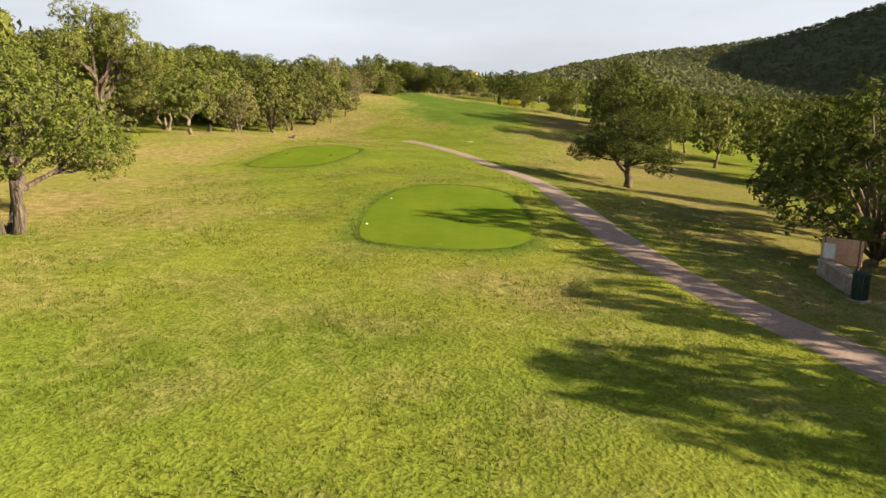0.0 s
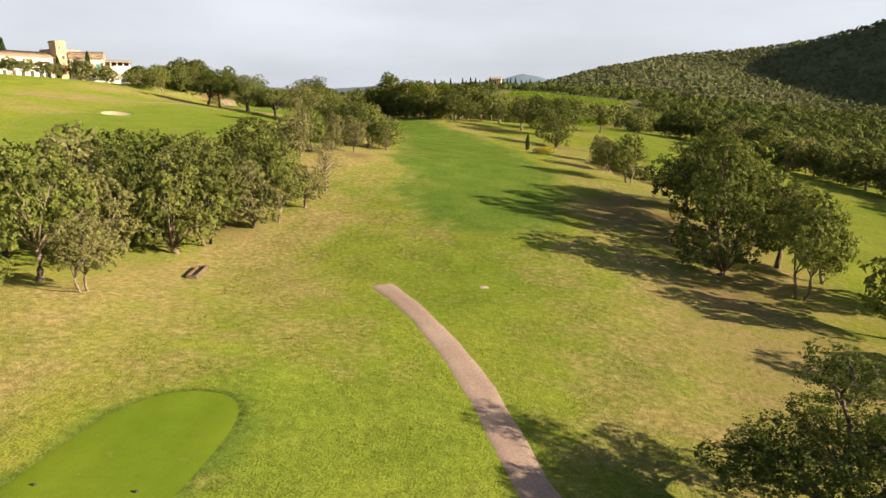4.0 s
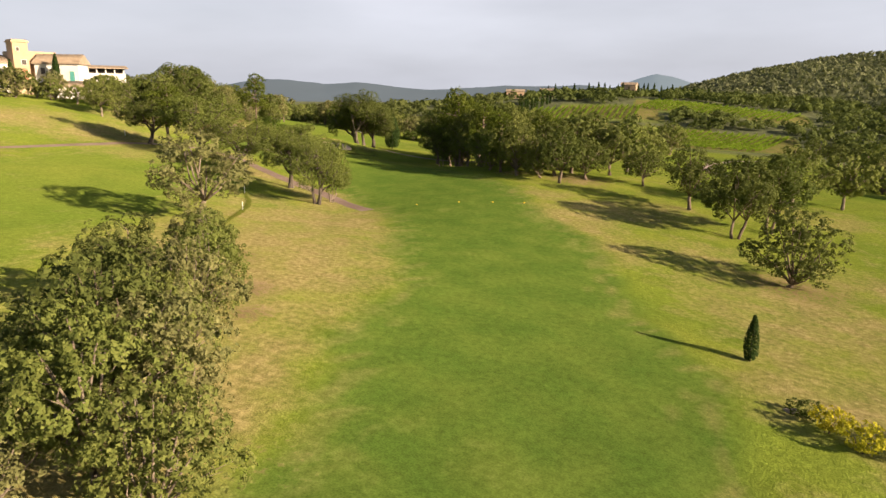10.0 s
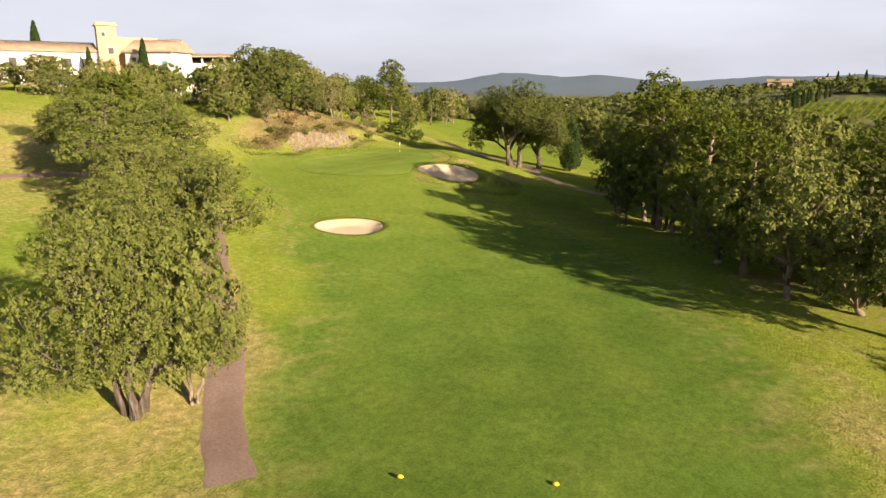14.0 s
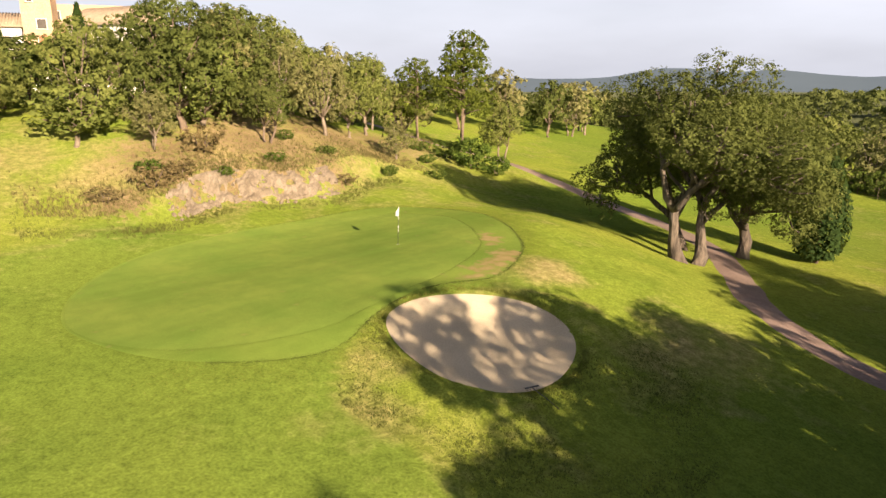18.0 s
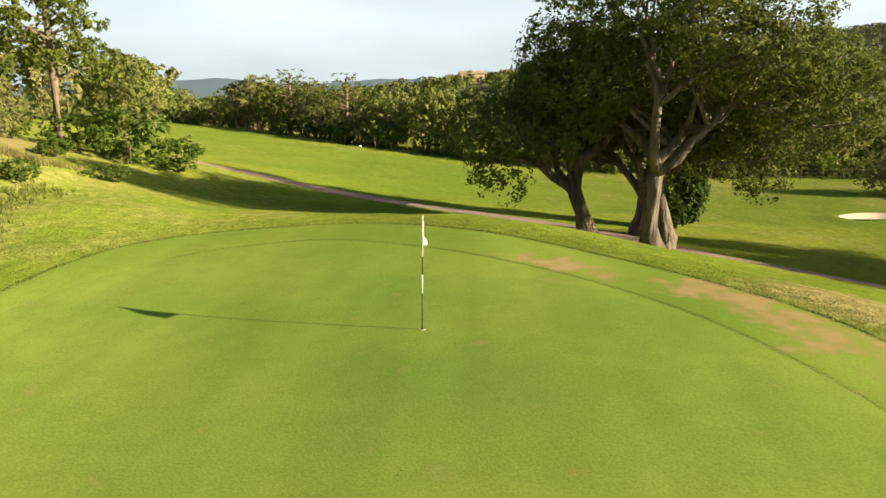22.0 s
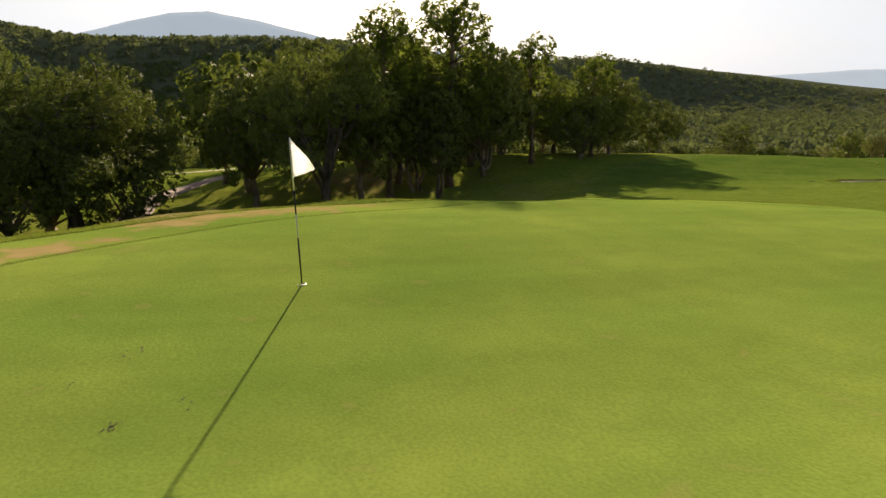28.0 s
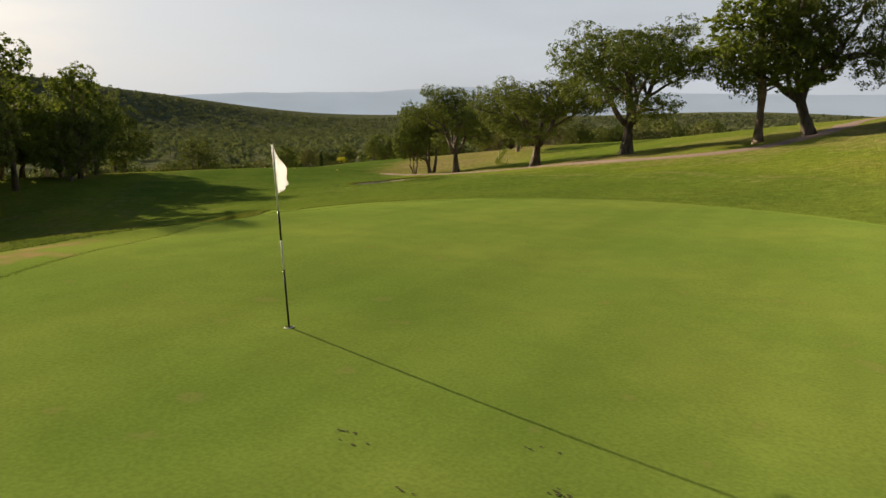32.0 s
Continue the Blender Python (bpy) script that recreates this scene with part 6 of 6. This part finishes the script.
# edge of the ditch beside the next fairway
dl = np.array(rounded_line([(-25.6, 149.5), (-28, 154), (-30.2, 158.6), (-32.8, 166), (-34.6, 171), (-37.2, 177), (-40.6, 182)], 10))
q = g_rng.integers(0, len(dl), 3000)
tufts("ditch_grass", dl[q] + g_rng.normal(0, 0.13, (3000, 2)), 0.13, M_GRASS_TALL, 5, "dark line of long grass along a ditch", 4)


MARKS = [(-66.13, 245.66, 5), (-67.0, 246.18, 3), (-67.41, 245.11, 3), (-67.6, 245.05, 2), (-67.89, 245.67, 12), (-66.3, 245.75, 3), (-63.89, 239.11, 2), (-64.37, 239.6, 2), (-64.5, 238.37, 1)]
# scuffed pitch marks on the putting surface
def pitch_marks(name, places, seed):
    rng = np.random.default_rng(seed)
    verts, faces = [], []
    for x, y, n in places:
        for _ in range(n):
            cx, cy, r = x + rng.normal(0, 0.06), y + rng.normal(0, 0.04), rng.uniform(0.008, 0.018)
            k0 = len(verts)
            z = float(height(cx, cy)) + 0.033
            verts.append((cx, cy, z - 0.002))
            for j in range(8):
                a = 2 * math.pi * j / 8
                rr = r * rng.uniform(0.7, 1.3)
                verts.append((cx + rr * math.cos(a), cy + 0.7 * rr * math.sin(a), z))
            for j in range(8):
                faces.append((k0, k0 + 1 + j, k0 + 1 + (j + 1) % 8))
    return tagged(new(name, mesh_from(name, verts, faces, M_MARK, False)), "scattered dark pitch marks pressed into the green", "turf marks", kind="stuff")


M_MARK = surface("dark_mark", (0.055, 0.050, 0.020), (0.085, 0.075, 0.03), 3.0, 1.0)
pitch_marks("pitch_marks", MARKS, 4)


# ---------------------------------------------------------------- vineyard
def vineyard(cx, cy, hx, hy, turn):
    """Rows of vines on the far slope."""
    yard = new("vineyard")
    a = math.radians(turn)
    rng = np.random.default_rng(int(abs(cx)) + 3)
    u = -hx
    while u <= hx:
        n = int(hy * 2 * 11)
        v = rng.uniform(-hy, hy, n)
        w = u + 0.35 * v + rng.normal(0, 0.16, n)
        x = cx + w * math.cos(a) - v * math.sin(a)
        y = cy + w * math.sin(a) + v * math.cos(a)
        p = np.stack([x, y, height(x, y) + rng.uniform(0.3, 1.6, n)], 1)
        me = leaf_mesh("vine_hedge", p, rng.normal(size=(n, 3)), rng.uniform(0.28, 0.5, n), M_VINE, int(u * 7 + 1000))
        tagged(part("vine_hedge", me, M_VINE, yard), kind="stuff")
        u += 3.6
    return tagged(yard, "sloping vineyard with long rows of bright green vines", "vineyard", "vineyards")


for row in VINES:
    vineyard(*row)


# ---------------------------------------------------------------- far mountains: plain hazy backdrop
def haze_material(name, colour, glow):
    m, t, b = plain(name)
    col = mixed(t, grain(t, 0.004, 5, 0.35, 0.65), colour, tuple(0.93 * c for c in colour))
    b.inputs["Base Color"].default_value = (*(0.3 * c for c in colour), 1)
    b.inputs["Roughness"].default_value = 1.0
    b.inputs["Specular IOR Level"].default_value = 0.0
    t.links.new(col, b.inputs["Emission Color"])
    # haze over the ridges is put into the colour and a faint surface glow
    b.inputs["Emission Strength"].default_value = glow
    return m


def mountains(crest, far, material, label):
    """A ridge that stands at one distance; crest rows are bearing and rise in degrees."""
    bm = bmesh.new()
    bs = np.arange(crest[0][0], crest[-1][0] - 0.01, -0.4)
    cr = np.interp(-bs, [-c[0] for c in crest], [c[1] for c in crest])
    rows = []
    for b, e in zip(bs, cr):
        a = radians(b)
        e2 = e + 0.10 * noise.noise((b * 0.35, far * 0.01, 0)) + 0.03 * noise.noise((b * 1.7, far * 0.01, 4))
        ring = []
        for s, up in ((0.80, 0.0), (0.86, 0.28), (0.92, 0.62), (0.97, 0.9), (1.0, 1.0), (1.04, 0.8), (1.10, 0.0)):
            d = far * (s + 0.004 * noise.noise((b * 0.5, s * 9, 2)))
            ring.append(bm.verts.new((CENTRE[0] - d * math.sin(a), CENTRE[1] + d * math.cos(a), -12 + (far * math.tan(radians(e2)) + 34) * up)))
        rows.append(ring)
    for r0, r1 in zip(rows, rows[1:]):
        for j in range(6):
            bm.faces.new((r0[j], r0[j + 1], r1[j + 1], r1[j])).smooth = True
    bmesh.ops.recalc_face_normals(bm, faces=bm.faces[:])
    me = bpy.data.meshes.new("backdrop")
    bm.to_mesh(me)
    bm.free()
    me.materials.append(material)
    return tagged(new("backdrop", me), label, "mountains", kind="structure")


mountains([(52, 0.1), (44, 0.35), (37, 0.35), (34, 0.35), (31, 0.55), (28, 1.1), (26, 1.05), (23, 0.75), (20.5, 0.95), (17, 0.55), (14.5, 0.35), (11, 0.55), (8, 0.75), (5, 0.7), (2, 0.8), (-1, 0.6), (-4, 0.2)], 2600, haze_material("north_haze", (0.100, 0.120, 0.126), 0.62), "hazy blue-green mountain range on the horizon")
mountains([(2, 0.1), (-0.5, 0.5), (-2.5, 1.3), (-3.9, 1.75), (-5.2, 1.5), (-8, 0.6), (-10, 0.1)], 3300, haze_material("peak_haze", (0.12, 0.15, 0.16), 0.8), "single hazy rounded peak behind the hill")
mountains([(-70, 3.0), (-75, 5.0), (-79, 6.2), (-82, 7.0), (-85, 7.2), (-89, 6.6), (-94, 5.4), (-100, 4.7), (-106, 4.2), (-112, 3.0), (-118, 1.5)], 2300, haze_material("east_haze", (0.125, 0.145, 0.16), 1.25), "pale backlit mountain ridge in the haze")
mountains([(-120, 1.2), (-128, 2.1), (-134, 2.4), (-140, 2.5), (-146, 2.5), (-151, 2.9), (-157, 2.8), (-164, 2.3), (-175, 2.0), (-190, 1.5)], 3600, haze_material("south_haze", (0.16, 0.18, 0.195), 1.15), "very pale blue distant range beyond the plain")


# ---------------------------------------------------------------- hotel on the hill
M_WALL = surface("cream_render", (0.70, 0.69, 0.64), (0.63, 0.61, 0.56), 0.5, 0.9, 6.0, 0.01)
M_OCHRE = surface("ochre_render", (0.52, 0.38, 0.24), (0.46, 0.33, 0.21), 0.5, 0.9, 6.0, 0.01)
M_TILE = surface("roof_tile", (0.30, 0.235, 0.165), (0.38, 0.305, 0.22), 0.9, 0.9, 7.0, 0.04)
# dark colour stands in for shade inside windows and the terrace
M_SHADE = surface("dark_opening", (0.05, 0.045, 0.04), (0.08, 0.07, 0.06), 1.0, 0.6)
M_TEAL = surface("teal_shutter", (0.07, 0.28, 0.25), (0.09, 0.33, 0.29), 2.0, 0.6)
M_TERRA = surface("terracotta_render", (0.55, 0.25, 0.15), (0.48, 0.21, 0.13), 0.6, 0.9)


def gable_roof(bm, length, depth, rise, z, over=0.5):
    l, d = length / 2 + over, depth / 2 + over
    v = [bm.verts.new(c) for c in ((-l, -d, z), (l, -d, z), (l, d, z), (-l, d, z), (-l, 0, z + rise), (l, 0, z + rise), (-l, -d, z - 0.18), (l, -d, z - 0.18), (l, d, z - 0.18), (-l, d, z - 0.18))]
    for q in ((0, 1, 5, 4), (2, 3, 4, 5), (6, 9, 8, 7), (0, 6, 7, 1), (2, 8, 9, 3)):
        bm.faces.new([v[i] for i in q])
    for q in ((0, 4, 3, 9, 6), (1, 7, 8, 2, 5)):
        bm.faces.new([v[i] for i in q])


def roll_tiles(length, depth, rise, z, parent, over=0.5, side=-1):
    """Ridged rows of half-round tiles on one slope, joined."""
    bm = bmesh.new()
    l, d = length / 2 + over, depth / 2 + over
    k = -l + 0.15
    while k < l:
        tube(bm, [(k, side * d, z + 0.03), (k, 0.0, z + rise + 0.03)], [0.11, 0.11], 5)
        k += 0.34
    return tagged(part("roof_tiles", bm, M_TILE, parent), kind="stuff")


def opening(parent, name, x, y, z, w, h, material, face=-1, arch=False, shutters=None):
    """A window or door set into a wall that faces -y: a recessed pane with its frame and sill."""
    bm = bmesh.new()
    box(bm, (w, 0.10, h), (x, y + 0.02 * face, z))
    if arch:
        tube(bm, [(x, y + 0.07, z + h), (x, y - 0.035, z + h)], [w / 2, w / 2], 20)
    win = part(name, bm, material, parent)
    bm = bmesh.new()
    for sx in (-1, 1):
        box(bm, (0.09, 0.12, h + 0.1), (x + sx * (w / 2 + 0.04), y + 0.04 * face, z - 0.05))
    if not arch:
        box(bm, (w + 0.2, 0.12, 0.09), (x, y + 0.04 * face, z + h))
    part("frame", bm, M_WALL, win)
    bm = bmesh.new()
    box(bm, (w + 0.3, 0.22, 0.08), (x, y + 0.07 * face, z - 0.09), 0, 0.01)
    part("sill", bm, M_WALL, win)
    if shutters:
        for sx in (-1, 1):
            bm = bmesh.new()
            box(bm, (w * 0.48, 0.05, h), (x + sx * w * 0.78, y + 0.06 * face, z), 0, 0.008)
            part("shutter", bm, shutters, win)
    return win


def hotel():
    """Local x runs along the front, -y looks out over the course; z = 0 is 25 m."""
    turn = 64.0
    place = pose(-133.3, 244.8, 23.5, 0, 0, turn)

    def wing(name, label, x, y, length, depth, tall, rise, wall, windows, extra=0.0):
        thing = new(name)
        thing.matrix_basis = place @ pose(x, y, 0, 0, 0, extra)
        bm = bmesh.new()
        box(bm, (length, depth, tall + 4), (0, 0, -4))
        if rise:
            l = length / 2
            for sx in (-l, l):
                q = [bm.verts.new(c) for c in ((sx, -depth / 2, tall), (sx, depth / 2, tall), (sx, 0, tall + rise * 0.93))]
                bm.faces.new(q)
        part("wall", bm, wall, thing)
        if rise:
            bm = bmesh.new()
            gable_roof(bm, length, depth, rise, tall + 0.1)
            part("roof", bm, M_TILE, thing, "faded clay tile roof")
            roll_tiles(length, depth, rise, tall + 0.1, thing)
        for w in windows:
            opening(thing, *w)
        return tagged(thing, label, "building", "hotel buildings")

    f = -3.5
    left = []
    for k in range(9):
        left.append(("window", -11.5 + 2.9 * k, f, 5.2, 1.2, 1.5, M_SHADE))
        left.append(("window", -11.5 + 2.9 * k, f, 1.6, 1.2, 2.1, M_SHADE))
    wing("hotel_wing", "long cream hotel wing with loggia and tiled roof", -15.3, 2.5, 27, 7, 7.9, 1.7, M_WALL, left, 5)
    tower = wing("hotel_tower", "slim ochre stair tower with small dark windows", 0.6, 0.6, 3.3, 3.6, 12.6, 0, M_OCHRE,
                 [("window", -0.6, -1.8, 10.7, 0.6, 0.75, M_SHADE), ("window", 0.45, -1.8, 7.6, 1.0, 1.1, M_SHADE), ("window", 0.5, -1.8, 3.9, 1.2, 2.4, M_TERRA, -1, True)])
    bm = bmesh.new()
    box(bm, (3.8, 4.1, 0.30), (0, 0, 12.6), 0, 0.03)
    box(bm, (3.3, 3.6, 0.35), (0, 0, 12.9), 0, 0.03)
    part("cornice", bm, M_OCHRE, tower)
    wing("hotel_block", "ochre block behind the tower with flat parapet", 5.4, 7, 9, 8, 10.9, 0, M_OCHRE, [("window", -4.2, -4.5, 9.0, 0.6, 1.0, M_SHADE), ("window", -3.2, -4.5, 9.0, 0.6, 1.0, M_SHADE)])
    front = [("window", -3.0, -3.5, 5.6, 1.0, 1.4, M_SHADE), ("window", 0.6, -3.5, 1.6, 1.4, 3.2, M_TERRA, -1, True), ("door", 3.4, -3.5, 4.0, 1.1, 2.3, M_TEAL), ("window", -1.0, -3.5, 5.2, 1.3, 1.6, M_SHADE), ("window", 3.4, -3.5, 0.6, 1.0, 1.6, M_TEAL)]
    wing("hotel_gable_house", "white gabled hotel house with teal shutters", 9.4, -1.0, 9.6, 7, 8.0, 2.2, M_WALL, front, -42)
    terrace = wing("hotel_terrace_wing", "white hotel wing with covered roof terrace", 19.2, 1.0, 11, 7, 5.2, 0, M_WALL,
                   [("window", -4 + 2.2 * k, -3.5, 2.2, 1.0, 1.4, M_TEAL if k % 2 else M_SHADE) for k in range(4)], -18)
    for k in range(6):
        bm = bmesh.new()
        box(bm, (0.3, 0.3, 2.2), (-5.1 + 2.04 * k, -3.2, 5.2), 0, 0.02)
        part("pillar", bm, M_WALL, terrace)
    bm = bmesh.new()
    box(bm, (11, 0.15, 0.9), (0, -3.4, 5.2))
    part("parapet", bm, M_WALL, terrace)
    # solid box, the terrace's shade put into its dark colour
    bm = bmesh.new()
    box(bm, (10.6, 5.6, 2.0), (0, 0.8, 5.2))
    part("recess", bm, M_SHADE, terrace, "solid dark box for the shaded terrace recess")
    bm = bmesh.new()
    gable_roof(bm, 11.4, 7.6, 0.7, 7.45, 0.5)
    part("roof", bm, M_TILE, terrace, "low clay tile terrace roof")
    low = wing("hotel_lodge", "low cream lodge with terracotta tiles", 6.5, -12, 9, 5, 2.6, 1.2, M_WALL, [("window", -2.0, -2.5, 0.7, 1.0, 1.2, M_SHADE), ("window", 1.8, -2.5, 0.7, 1.0, 1.2, M_SHADE)])


hotel()
for u, v, h in ((3.4, -6.0, 10.0), (-5.2, -4.2, 7.6), (-13.0, 11.0, 11.5)):
    a = radians(64.0)
    plant("cypress", -132.0 + u * math.cos(a) - v * math.sin(a), 246.6 + u * math.sin(a) + v * math.cos(a), h, 0.11 * h)


def garden_wall():
    wall = new("garden_wall")
    wall.matrix_basis = pose(-98.6, 239.4, at_ground(-98.6, 239.4, -0.1), 0, 0, 66)
    bm = bmesh.new()
    box(bm, (5.2, 0.35, 1.15), (0, 0, 0), 0, 0.02)
    part("wall", bm, M_WALL, wall)
    for k in range(9):
        bm = bmesh.new()
        box(bm, (0.57, 0.45, 0.08), (-2.32 + 0.58 * k, 0, 1.15), 0, 0.01)
        part("coping", bm, M_STONE, wall)
    tagged(wall, "low cream garden wall under the trees", "wall")


garden_wall()


# villas on the far rise
def villa(x, y, turn, w, d, h, label):
    thing = new("villa")
    thing.matrix_basis = pose(x, y, at_ground(x, y), 0, 0, turn)
    bm = bmesh.new()
    box(bm, (w, d, h + 2), (0, 0, -2))
    part("wall", bm, M_OCHRE, thing)
    bm = bmesh.new()
    gable_roof(bm, w, d, d * 0.2, h + 0.05)
    part("roof", bm, M_TILE, thing)
    for k in range(3):
        bm = bmesh.new()
        box(bm, (1.1, 0.1, 1.3), (-w / 3 + k * w / 3, -d / 2 - 0.03, h * 0.45))
        part("window", bm, M_SHADE, thing)
    tagged(thing, label, "house", "villas")


villa(-62, 585, 8, 12, 7, 5, "distant ochre villa with tiled roof among trees")
villa(-42, 600, 12, 9, 6, 5, "distant ochre villa with tiled roof among trees")
villa(14, 612, -10, 10, 8, 8, "distant pale villa half hidden by trees")
c_rng = random.Random(21)
for k in range(26):
    x = -40 + 4.2 * k + c_rng.uniform(-1.5, 1.5)
    plant("cypress", x, 604 + 0.1 * x + c_rng.uniform(-4, 4), c_rng.uniform(6, 10), None)


for k in range(13):
    plant("cypress", -53 + 1.5 * k + c_rng.uniform(-0.8, 0.8), 503 + 3.3 * k, c_rng.uniform(6.5, 9), None)


# boundary fence below the far tree line
def fence(points):
    thing = new("wire_fence")
    c = np.array(rounded_line(points, 8))
    seg = np.r_[0, np.cumsum(np.linalg.norm(np.diff(c, axis=0), axis=1))]
    bm = bmesh.new()
    tube(bm, [(0, 0, -0.3), (0, 0, 1.35)], [0.05, 0.05], 6)
    post = bpy.data.meshes.new("post")
    bm.to_mesh(post)
    bm.free()
    post.materials.append(M_WOOD)
    spots_ = []
    for s in np.arange(0, seg[-1], 2.6):
        x, y = np.interp(s, seg, c[:, 0]), np.interp(s, seg, c[:, 1])
        ob = new("post", post)
        ob.parent = thing
        ob.matrix_basis = pose(x, y, at_ground(x, y))
        spots_.append((x, y, at_ground(x, y)))
    for hz in (0.35, 0.75, 1.15):
        bm = bmesh.new()
        tube(bm, [(x, y, z + hz) for x, y, z in spots_], [0.012] * len(spots_), 4)
        part("wire", bm, M_WOOD, thing)
    return tagged(thing, "thin wire fence on wooden posts below the trees", "fence")


fence([(-88, 330), (-78, 322.5), (-64, 315), (-40, 307.5), (-14, 311)])
marker(-77.4, 321.2, M_WHITE, "small white marker plate by the fence", 0.2)
